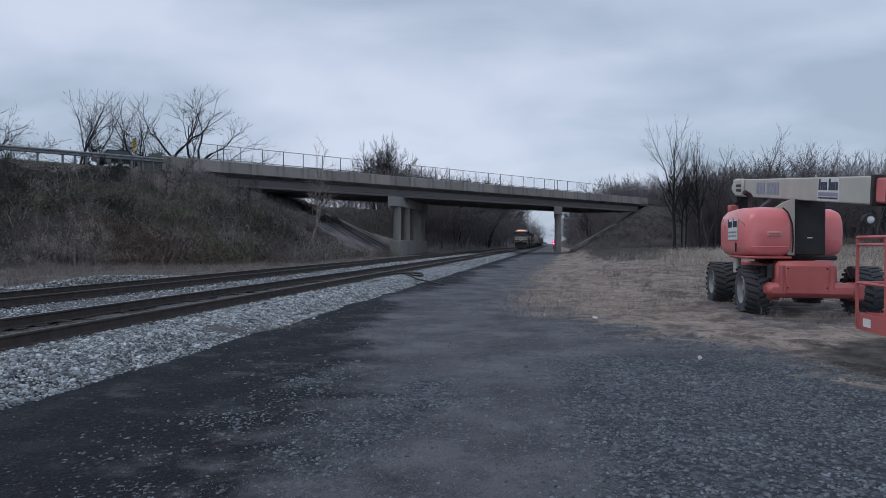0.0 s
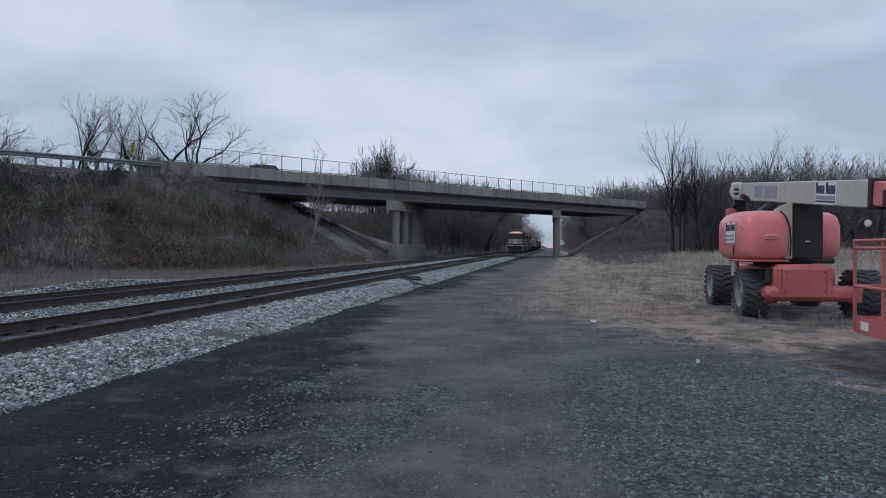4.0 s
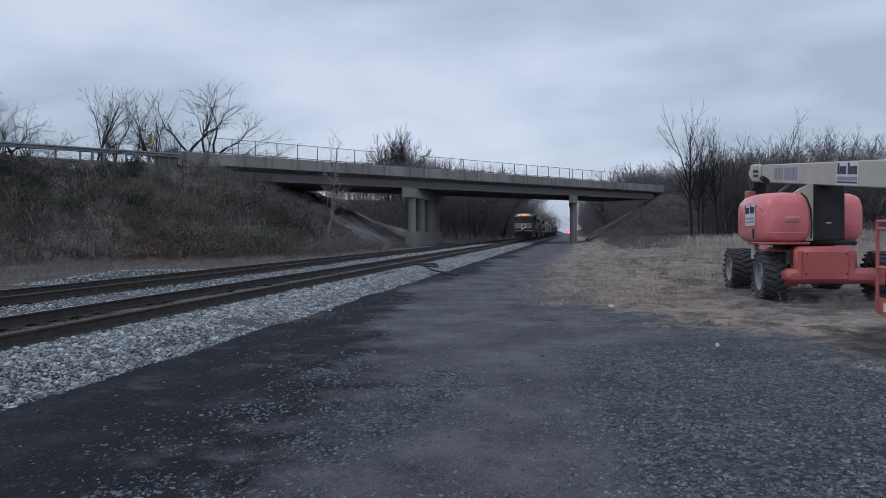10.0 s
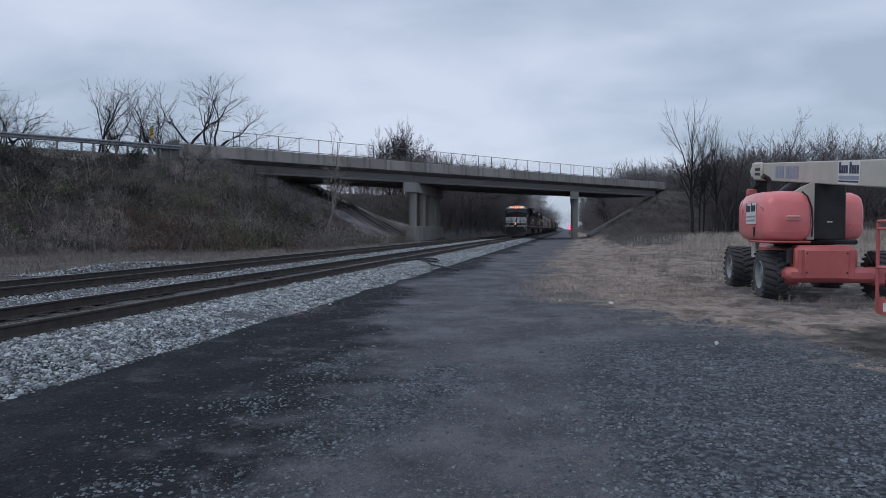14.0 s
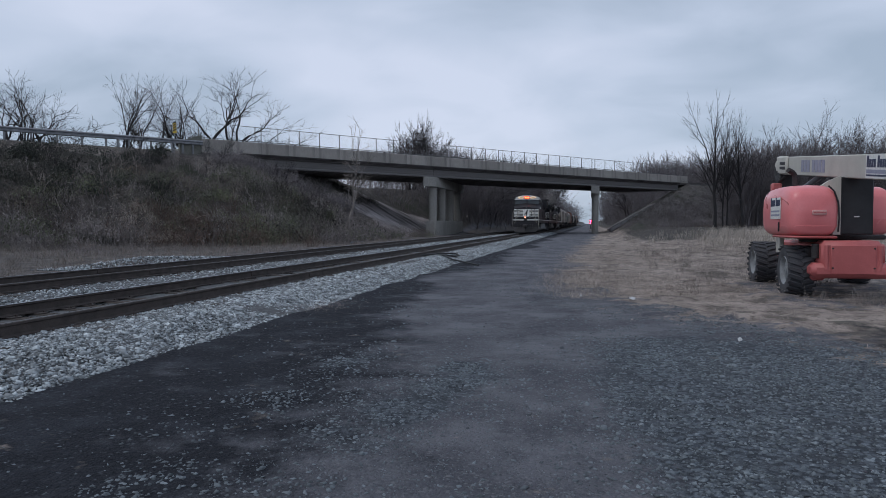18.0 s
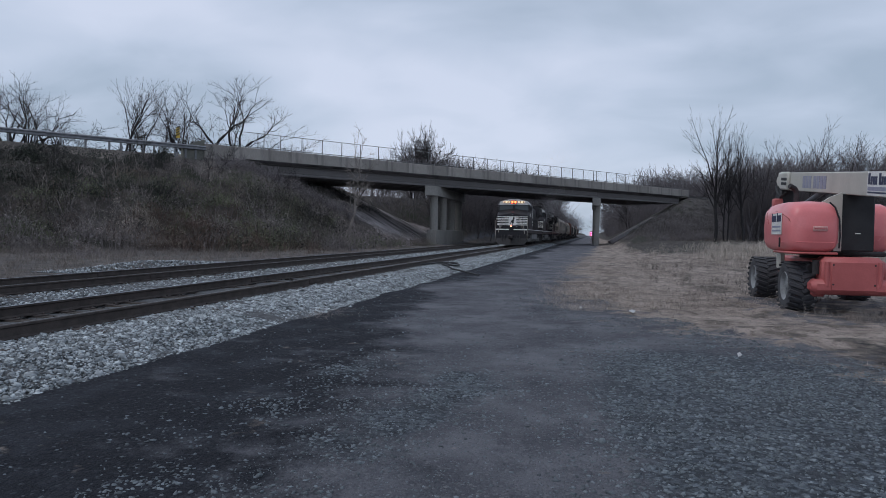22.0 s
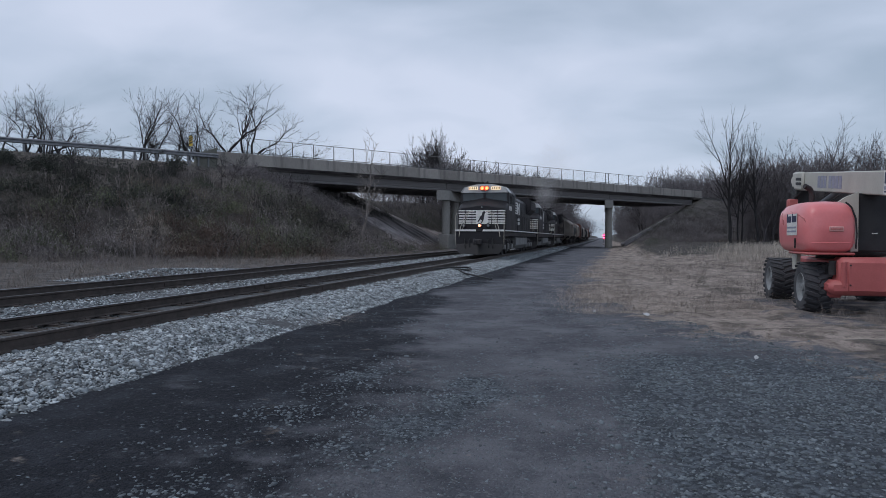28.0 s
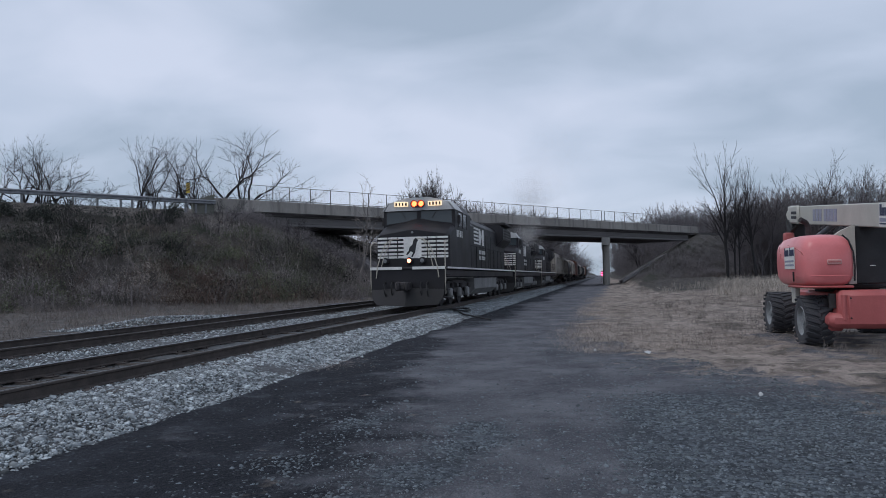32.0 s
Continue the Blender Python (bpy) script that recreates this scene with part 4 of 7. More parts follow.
    em = part("emblem_panel", Shape().box((0.0, -0.004, 2.41), (0.74, 0.012, 0.86)), M_WHITE, lo, "white panel with a dark slanting emblem")
    part("emblem", Shape().prism([(-0.27, 2.14), (-0.22, 2.10), (-0.08, 2.26), (0.02, 2.20), (-0.06, 2.04), (0.0, 2.03), (0.10, 2.20), (0.14, 2.40), (0.18, 2.62), (0.24, 2.70), (0.14, 2.80), (0.04, 2.70), (0.0, 2.52), (-0.12, 2.42), (-0.16, 2.28)], 1, -0.020, -0.011), M_DARK, em)
    for sx in (-1.02, 0.98, 0.62, -0.62):
        part("stripe_post", Shape().box((sx, -0.02, 2.41), (0.03, 0.02, 0.84)), M_BLACK, lo)
    part("nose_lamp_mount", Shape().lathe([(0.05, -0.03), (0.05, 0.02)], (0, -0.01, 3.02), 1, 12), M_LENS, lo)
    for sx, mt in ((-1.12, M_LENS), (-0.12, M_DITCH), (0.42, M_LENS)):
        lamp = part("ditch_light", Shape().lathe([(0.13, 0.0), (0.15, -0.08), (0.12, -0.13)], (sx, -0.01, 1.88), 1, 16), M_BLACK, lo)
        part("lens", Shape().lathe([(0.085, -0.128), (0.075, -0.15), (0.01, -0.158)], (sx, -0.01, 1.88), 1, 16), mt, lamp)
    # cab
    def cab_ring(y, zs):
        return [(-1.53, y, 1.60), (1.53, y, 1.60), (1.53, y, zs), (1.28, y, zs + 0.34), (0.5, y, zs + 0.52), (-0.5, y, zs + 0.52), (-1.28, y, zs + 0.34), (-1.53, y, zs)]
    cab = part("cab", Shape().loft([cab_ring(1.10, 3.98), cab_ring(4.55, 3.98)]), M_BLACK, lo, angle=25)
    visor = Shape().loft([[(-1.46, 0.98, 3.99), (1.46, 0.98, 3.99), (1.24, 0.98, 4.33), (0.5, 0.98, 4.52), (-0.5, 0.98, 4.52), (-1.24, 0.98, 4.33)],
                          [(-1.50, 1.09, 3.99), (1.50, 1.09, 3.99), (1.27, 1.09, 4.34), (0.5, 1.09, 4.535), (-0.5, 1.09, 4.535), (-1.27, 1.09, 4.34)]])
    part("visor", visor, M_SILVER, cab, "pale grey panel over the windscreen", angle=25)
    for s in (-1, 1):
        part("roof_edge", Shape().loft([[(s * 1.53, y, 3.99), (s * 1.56, y, 3.99), (s * 1.29, y, 4.36), (s * 1.27, y, 4.33)] for y in (1.0, 2.6)]), M_SILVER, cab, "pale grey roof edge")
        part("number_board", Shape().box((s * 0.72, 0.955, 4.26), (0.58, 0.06, 0.19), 0.01), M_NUMBER, cab, "lit yellow number board with dark bars")
        for k in range(4):
            part("board_bar", Shape().box((s * 0.72 - 0.21 + 0.14 * k, 0.922, 4.26), (0.07, 0.006, 0.13)), M_UNDER, cab)
        lamp = part("headlight", Shape().lathe([(0.14, 0.0), (0.15, -0.14), (0.125, -0.15), (0.115, -0.05), (0.06, -0.02)], (s * 0.145, 0.97, 4.26), 1, 16), M_BLACK, cab)
        part("lens", Shape().lathe([(0.113, -0.052), (0.08, -0.070), (0.01, -0.075)], (s * 0.145, 0.97, 4.26), 1, 16), M_HEAD, lamp)
        part("windscreen", Shape().add([(s * 0.09, 1.085, 3.60), (s * 1.40, 1.085, 3.44), (s * 1.40, 1.085, 3.96), (s * 0.09, 1.085, 3.96), (s * 0.09, 1.10, 3.60), (s * 1.40, 1.10, 3.44), (s * 1.40, 1.10, 3.96), (s * 0.09, 1.10, 3.96)],
                                       [(0, 1, 2, 3), (4, 5, 6, 7), (0, 1, 5, 4), (1, 2, 6, 5), (2, 3, 7, 6), (3, 0, 4, 7)]), M_WINDOW, cab, "dark windscreen pane")
        wiper = Shape().path([(s * 0.75, 1.07, 3.95), (s * 0.55, 1.06, 3.66)], 0.012, 4)
        part("wiper", wiper, M_UNDER, cab)
        for y0, y1 in ((1.75, 2.55), (2.75, 3.55)):
            w = part("side_window", Shape().box((s * 1.531, (y0 + y1) / 2, 3.62), (0.014, y1 - y0, 0.58), 0.005), M_WINDOW, cab, "dark side window")
            part("window_frame", Shape().box((s * 1.54, y0 - 0.03, 3.62), (0.02, 0.04, 0.66)).box((s * 1.54, y1 + 0.03, 3.62), (0.02, 0.04, 0.66)), M_UNDER, w)
        for k in range(4):
            part("side_number_bar", Shape().box((s * 1.536, 1.45 + 0.34 * k, 3.02), (0.016, 0.15, 0.28)), M_WHITE, cab)
        part("mirror", Shape().box((s * 1.63, 1.42, 3.60), (0.14, 0.03, 0.34), 0.01), M_UNDER, cab)
    part("horn", Shape().tube((-0.2, 1.9, 4.62), (-0.2, 1.5, 4.66), 0.03, 0.07, 8).tube((0.1, 1.9, 4.62), (0.1, 1.45, 4.66), 0.03, 0.08, 8).box((0, 1.95, 4.57), (0.5, 0.1, 0.12), 0.02), M_UNDER, lo)
    # long hood with its panels, vents and roof gear
    def hood_ring(y, w, z):
        return [(-w, y, 1.60), (w, y, 1.60), (w, y, z - 0.28), (w - 0.26, y, z), (-w + 0.26, y, z), (-w, y, z - 0.28)]
    hood = part("long_hood", Shape().loft([hood_ring(4.57, 0.98, 4.18), hood_ring(20.0, 0.98, 4.18)]), M_BLACK, lo, angle=25)
    part("air_intake", Shape().loft([hood_ring(4.58, 1.20, 3.95), hood_ring(7.2, 1.20, 3.95)]), M_BLACK, hood, "broad vent housing behind the cab")
    part("radiator", Shape().prism([(-1.0, 3.10), (1.0, 3.10), (1.42, 3.50), (1.42, 4.20), (1.20, 4.42), (-1.20, 4.42), (-1.42, 4.20), (-1.42, 3.50)], 1, 16.32, 20.1), M_BLACK, lo, "overhanging radiator section")
    part("radiator_wing", Shape().box((0, 18.0, 4.50), (3.1, 3.3, 0.16), 0.04), M_UNDER, lo)
    part("exhaust_stack", Shape().box((0, 10.6, 4.27), (0.62, 1.0, 0.26), 0.04), M_UNDER, lo, "sooty exhaust stack")
    part("dynamic_brake_vents", Shape().box((0, 8.4, 4.22), (1.5, 1.6, 0.12), 0.03).box((0, 13.4, 4.22), (1.4, 2.2, 0.10), 0.03), M_UNDER, lo)
    door = Shape().box((0, 0, 0), (0.016, 0.72, 1.85), 0.006).mesh("hood_door")
    door.materials.append(M_BLACK)
    for s in (-1, 1):
        for k in range(9):
            y = 7.7 + 0.95 * k
            d = part("hood_door", door, None, hood)
            d.location = (s * 0.985, y, 2.62)
            part("latch", Shape().box((s * 0.010, 0.28, 0), (0.012, 0.03, 0.12)), M_UNDER, d)
        for k in range(4):
            part("vent_slat", Shape().box((s * 1.426, 18.2, 3.56 + 0.17 * k), (0.012, 3.2, 0.09)), M_UNDER, lo)
        # white side stripes, slanting block emblem and lettering as plain bars
        sh = Shape()
        for k in range(5):
            sh.box((s * 1.003, 8.9, 3.72 - 0.19 * k), (0.012, 1.6, 0.10))
        part("side_stripes", sh, M_WHITE, hood, "white stripes of the side emblem")
        part("side_emblem", Shape().prism([(9.8, 2.9), (10.3, 2.9), (10.7, 3.4), (10.9, 2.9), (11.4, 2.9), (11.4, 3.77), (10.9, 3.77), (10.6, 3.3), (10.3, 3.77), (9.8, 3.77)], 0, s * 0.999, s * 1.009), M_WHITE, hood, "white block emblem")
        for r in range(2):
            for k in range(6):
                part("letter_bar", Shape().box((s * 1.003, 10.0 + 0.34 * k, 2.52 - 0.30 * r), (0.012, 0.22, 0.20)), M_WHITE, hood)
        # walkway handrail
        hr = Shape().path([(s * 1.47, 4.9, 2.66), (s * 1.47, 20.6, 2.66)], 0.02, 6)
        for k in range(12):
            hr.tube((s * 1.47, 4.9 + 1.42 * k, 1.58), (s * 1.47, 4.9 + 1.42 * k, 2.66), 0.018, 0.018, 5)
        part("side_handrail", hr, M_UNDER, lo)
    tank = [(-1.35, 1.15), (-1.35, 0.62), (-1.05, 0.34), (1.05, 0.34), (1.35, 0.62), (1.35, 1.15)]
    part("fuel_tank", Shape().prism(tank, 1, 6.3, 13.6), M_TANK, lo, "dusty grey fuel tank", angle=25)
    for s in (-1, 1):
        part("air_reservoir", Shape().tube((s * 1.2, 13.7, 1.0), (s * 1.2, 14.3, 1.0), 0.15, 0.17, 12), M_UNDER, lo)
    # trucks and wheels
    for yc in (3.35, 16.55):
        tk = part("truck", Shape().box((0, yc, 0.95), (1.3, 3.8, 0.22), 0.05), M_UNDER, lo, "grimy three-axle truck")
        for s in (-1, 1):
            sf = Shape().prism([(yc - 2.5, 0.62), (yc - 2.35, 0.92), (yc - 1.0, 1.08), (yc + 1.0, 1.08), (yc + 2.35, 0.92), (yc + 2.5, 0.62), (yc + 2.1, 0.55), (yc + 1.2, 0.78), (yc + 0.7, 0.55), (yc - 0.7, 0.55), (yc - 1.2, 0.78), (yc - 2.1, 0.55)], 0, s * 0.95, s * 1.12)
            part("side_frame", sf, M_UNDER, tk, angle=25)
            for dy in (-1.85, 0.0, 1.85):
                part("axle_box", Shape().box((s * 1.18, yc + dy, 0.56), (0.18, 0.42, 0.40), 0.06), M_TANK, tk)
                part("spring", Shape().lathe([(0.09, 0.70), (0.11, 0.76), (0.09, 0.82), (0.11, 0.88), (0.09, 0.94)], (s * 1.17, yc + dy + 0.42, 0), 2, 10), M_UNDER, tk)
            part("brake_cylinder", Shape().tube((s * 1.20, yc - 1.05, 0.86), (s * 1.20, yc - 0.6, 0.86), 0.12, 0.12, 10), M_UNDER, tk)
            part("sand_pipe", Shape().path([(s * 1.05, yc - 2.6, 1.2), (s * 0.9, yc - 2.55, 0.6), (s * 0.78, yc - 2.4, 0.15)], 0.02, 5), M_UNDER, tk)
        for dy in (-1.85, 0.0, 1.85):
            w = part("wheelset", LOCO_WHEEL, None, lo, "steel wheels on an axle")
            w.location = (0, yc + dy, 0.53)
    return lo


def trucks(car, y0, y1):
    for yc in (y0, y1):
        tk = part("truck", Shape().box((0, yc, 0.62), (1.8, 0.4, 0.3), 0.05), M_UNDER, car, "two-axle freight truck")
        for s in (-1, 1):
            part("side_frame", Shape().prism([(yc - 1.1, 0.38), (yc - 1.05, 0.62), (yc - 0.4, 0.82), (yc + 0.4, 0.82), (yc + 1.05, 0.62), (yc + 1.1, 0.38), (yc + 0.7, 0.42), (yc + 0.3, 0.25), (yc - 0.3, 0.25), (yc - 0.7, 0.42)], 0, s * 0.92, s * 1.05), M_UNDER, tk, angle=25)
        for dy in (-0.88, 0.88):
            w = part("wheelset", WAGON_WHEEL, None, car)
            w.location = (0, yc + dy, 0.46)


def covered_hopper(mat, label):
    c = thing("hopper_wagon", label, "freight wagon", "wagons of the freight train")
    ring = lambda y, w, z: [(-w, y, 1.5), (w, y, 1.5), (w, y, z - 0.8), (w * 0.8, y, z - 0.2), (0.35, y, z), (-0.35, y, z), (-w * 0.8, y, z - 0.2), (-w, y, z - 0.8)]
    part("body", Shape().loft([ring(1.0, 1.5, 4.4), ring(1.6, 1.58, 4.5), ring(15.4, 1.58, 4.5), ring(16.0, 1.5, 4.4)]), mat, c, angle=25)
    for k in range(4):
        y = 3.0 + 3.65 * k
        part("outlet_hopper", Shape().loft([[(-1.3, y - 1.5, 1.52), (1.3, y - 1.5, 1.52), (1.3, y + 1.5, 1.52), (-1.3, y + 1.5, 1.52)], [(-0.4, y - 0.4, 0.55), (0.4, y - 0.4, 0.55), (0.4, y + 0.4, 0.55), (-0.4, y + 0.4, 0.55)]]), mat, c)
    rib = Shape().box((0, 0, 2.65), (3.24, 0.08, 2.2), 0.01).mesh("side_post")
    rib.materials.append(mat)
    for k in range(12):
        part("side_post", rib, None, c).location = (0, 1.8 + 1.22 * k, 0)
    part("roof_walkway", Shape().box((0, 8.5, 4.58), (1.1, 14.5, 0.06), 0.01), M_UNDER, c)
    for y in (0.35, 16.65):
        part("end_platform", Shape().box((0, y, 1.25), (2.9, 1.1, 0.2), 0.03), M_UNDER, c)
        part("ladder", Shape().path([(1.4, y, 1.3), (1.4, y, 4.1)], 0.03, 5).path([(1.0, y, 1.3), (1.0, y, 4.1)], 0.03, 5), M_UNDER, c)
    part("centre_sill", Shape().box((0, 8.5, 1.0), (0.6, 17.6, 0.35), 0.03), M_UNDER, c)
    trucks(c, 2.0, 15.0)
    return c


def tank_wagon(mat, label):
    c = thing("tank_wagon", label, "freight wagon", "wagons of the freight train")
    part("tank", Shape().lathe([(0.5, 0.9), (1.1, 1.0), (1.45, 1.35), (1.5, 1.8), (1.5, 15.0), (1.45, 15.45), (1.1, 15.8), (0.5, 15.9)], (0, 0, 2.75), 1, 28), mat, c, "grimy cylindrical tank")
    part("dome", Shape().lathe([(0.6, 4.2), (0.6, 4.62), (0.45, 4.7)], (0, 8.4, 0), 2, 16), mat, c)
    part("dome_platform", Shape().box((0, 8.4, 4.28), (2.2, 2.4, 0.06), 0.01), M_UNDER, c)
    for y in (1.9, 14.9):
        part("saddle", Shape().box((0, y, 1.3), (2.4, 0.6, 0.7), 0.05), M_UNDER, c)
        part("end_rail", Shape().path([(-1.4, y - 1.2, 1.2), (-1.4, y - 1.2, 2.2), (1.4, y - 1.2, 2.2), (1.4, y - 1.2, 1.2)], 0.03, 5), M_UNDER, c)
    part("centre_sill", Shape().box((0, 8.4, 1.0), (0.7, 17.4, 0.3), 0.03), M_UNDER, c)
    trucks(c, 1.9, 14.9)
    return c


def box_wagon(mat, label):
    c = thing("box_wagon", label, "freight wagon", "wagons of the freight train")
    part("body", Shape().prism([(-1.55, 1.2), (1.55, 1.2), (1.55, 4.6), (0, 4.8), (-1.55, 4.6)], 1, 0.4, 16.6), mat, c, angle=25)
    for s in (-1, 1):
        d = part("sliding_door", Shape().box((s * 1.58, 8.5, 2.9), (0.06, 3.0, 3.2), 0.01), mat, c)
        part("door_bar", Shape().tube((s * 1.63, 8.0, 1.4), (s * 1.63, 8.0, 4.4), 0.025, 0.025, 5), M_UNDER, d)
        for k in range(8):
            y = 1.2 + 0.85 * k if k < 4 else 1.2 + 0.85 * k + 4.6
            part("side_post", Shape().box((s * 1.57, y + 1.2, 2.9), (0.06, 0.09, 3.2), 0.01), mat, c)
    for k in range(5):
        part("end_rib", Shape().box((0, 0.38, 1.7 + 0.6 * k), (2.9, 0.06, 0.12), 0.02), mat, c)
    part("centre_sill", Shape().box((0, 8.5, 1.0), (0.7, 17.6, 0.3), 0.03), M_UNDER, c)
    trucks(c, 2.0, 15.0)
    return c


TRAIN = []
lead = locomotive("black diesel locomotive with white nose stripes and lit headlights")
second = copy_thing(lead, Matrix.Identity(4))
third = copy_thing(lead, Matrix.Identity(4))
tagged(second, "black diesel locomotive with white nose stripes, coupled second")
tagged(third, "black diesel locomotive coupled third, in the bridge's shade")
for o in (second, third):
    for ch in o.children_recursive:
        if ch.name.startswith("lens"):
            ch.data = ch.data.copy()
            ch.data.materials[0] = M_LENS
        elif ch.name.startswith("number_board"):
            ch.data = ch.data.copy()
            ch.data.materials[0] = M_WHITE
TRAIN += [(lead, 0.0), (second, 22.4), (third, 44.8)]
wagon_pos = 66.4
kinds = [covered_hopper(M_WAGON_G, "pale grey covered hopper wagon with streaked sides"), box_wagon(M_RUST, "rust-brown boxcar with ribbed sides"),
         tank_wagon(M_WAGON_D, "black tank wagon with a domed hatch"), covered_hopper(M_WAGON_D, "dark covered hopper wagon")]
for i, k in enumerate((0, 0, 2, 0, 1, 3, 0, 2, 3, 0, 1, 3)):
    w = kinds[k] if k in (0, 1, 2, 3) and not any(o is kinds[k] for o, _ in TRAIN) else copy_thing(kinds[k], Matrix.Identity(4))
    TRAIN.append((w, wagon_pos))
    wagon_pos += 17.9


# ---- the boom lift parked on the grass (space: x across, y away from the yard entrance, z from its ground) ----
LIFT_Z = 0.045


def rounded_hood(x0, x1, y0, y1, z0, z1):
    """A bulging moulded hood, drawn in towards its ends and top."""
    cx, w = (x0 + x1) / 2, (x1 - x0) / 2
    rings = []
    for t in (0.0, 0.03, 0.09, 0.2, 0.4, 0.6, 0.8, 0.91, 0.97, 1.0):
        e = abs(2 * t - 1)
        k = (1 - e ** 5) ** 0.5 if e < 1 else 0
        sx = w * (0.74 + 0.26 * k)
        zt = z0 + (z1 - z0) * (0.76 + 0.24 * k)
        zb = z0 + (z1 - z0) * 0.10 * (1 - k)
        y = y0 + (y1 - y0) * t
        ring = []
        for i in range(20):
            a = 2 * math.pi * i / 20
            ca, sa = math.cos(a), math.sin(a)
            p = 0.50
            ring.append((cx + sx * math.copysign(abs(ca) ** p, ca), y, (zt + zb) / 2 + (zt - zb) / 2 * math.copysign(abs(sa) ** p, sa)))
        rings.append(ring)
    return Shape().loft(rings)


LUG = Shape().box((0, 0, 0), (0.30, 0.085, 0.030), 0.012).mesh("tread_lug")
LUG.materials.append(M_RUBBER)


def lift_wheel(x, y, side, lift, r=0.515):
    w = part("wheel", Shape().lathe([(0.10, -0.05), (0.27, -0.06), (0.27, 0.06), (0.10, 0.05)], (x + side * 0.10, y, r), 0, 20), M_RIM, lift, "pale wheel hub")
    tyre = Shape().lathe([(0.29, -0.22), (r - 0.10, -0.25), (r - 0.022, -0.22), (r - 0.022, 0.22), (r - 0.10, 0.25), (0.29, 0.22), (0.27, 0.1), (0.27, -0.1), (0.29, -0.22)], (x, y, r), 0, 32, False)
    part("tyre", tyre, M_RUBBER, w, "dusty deep-lugged tyre")
    n = 22
    for k in range(n):
        for s in (-1, 1):
            a = 2 * math.pi * (k + (0.25 if s > 0 else -0.25)) / n
            lug = part("tread_lug", LUG, None, w)
            lug.matrix_basis = Matrix.Translation((x + s * 0.125, y + (r - 0.012) * math.sin(a), r + (r - 0.012) * math.cos(a))) @ Matrix.Rotation(-a, 4, "X") @ Matrix.Rotation(s * 0.33, 4, "Z")
    part("rim", Shape().lathe([(0.31, side * 0.20), (0.29, side * 0.235), (0.25, side * 0.20), (0.22, side * 0.12), (0.09, side * 0.12), (0.08, side * 0.20), (0.02, side * 0.21)], (x, y, r), 0, 20, False), M_RIM, w, "dirty pale rim")
    for k in range(8):
        a = k * math.pi / 4
        part("wheel_nut", Shape().tube((x + side * 0.11, y + 0.155 * math.cos(a), r + 0.155 * math.sin(a)), (x + side * 0.145, y + 0.155 * math.cos(a), r + 0.155 * math.sin(a)), 0.018, 0.018, 6), M_UNDER, w)
    return w


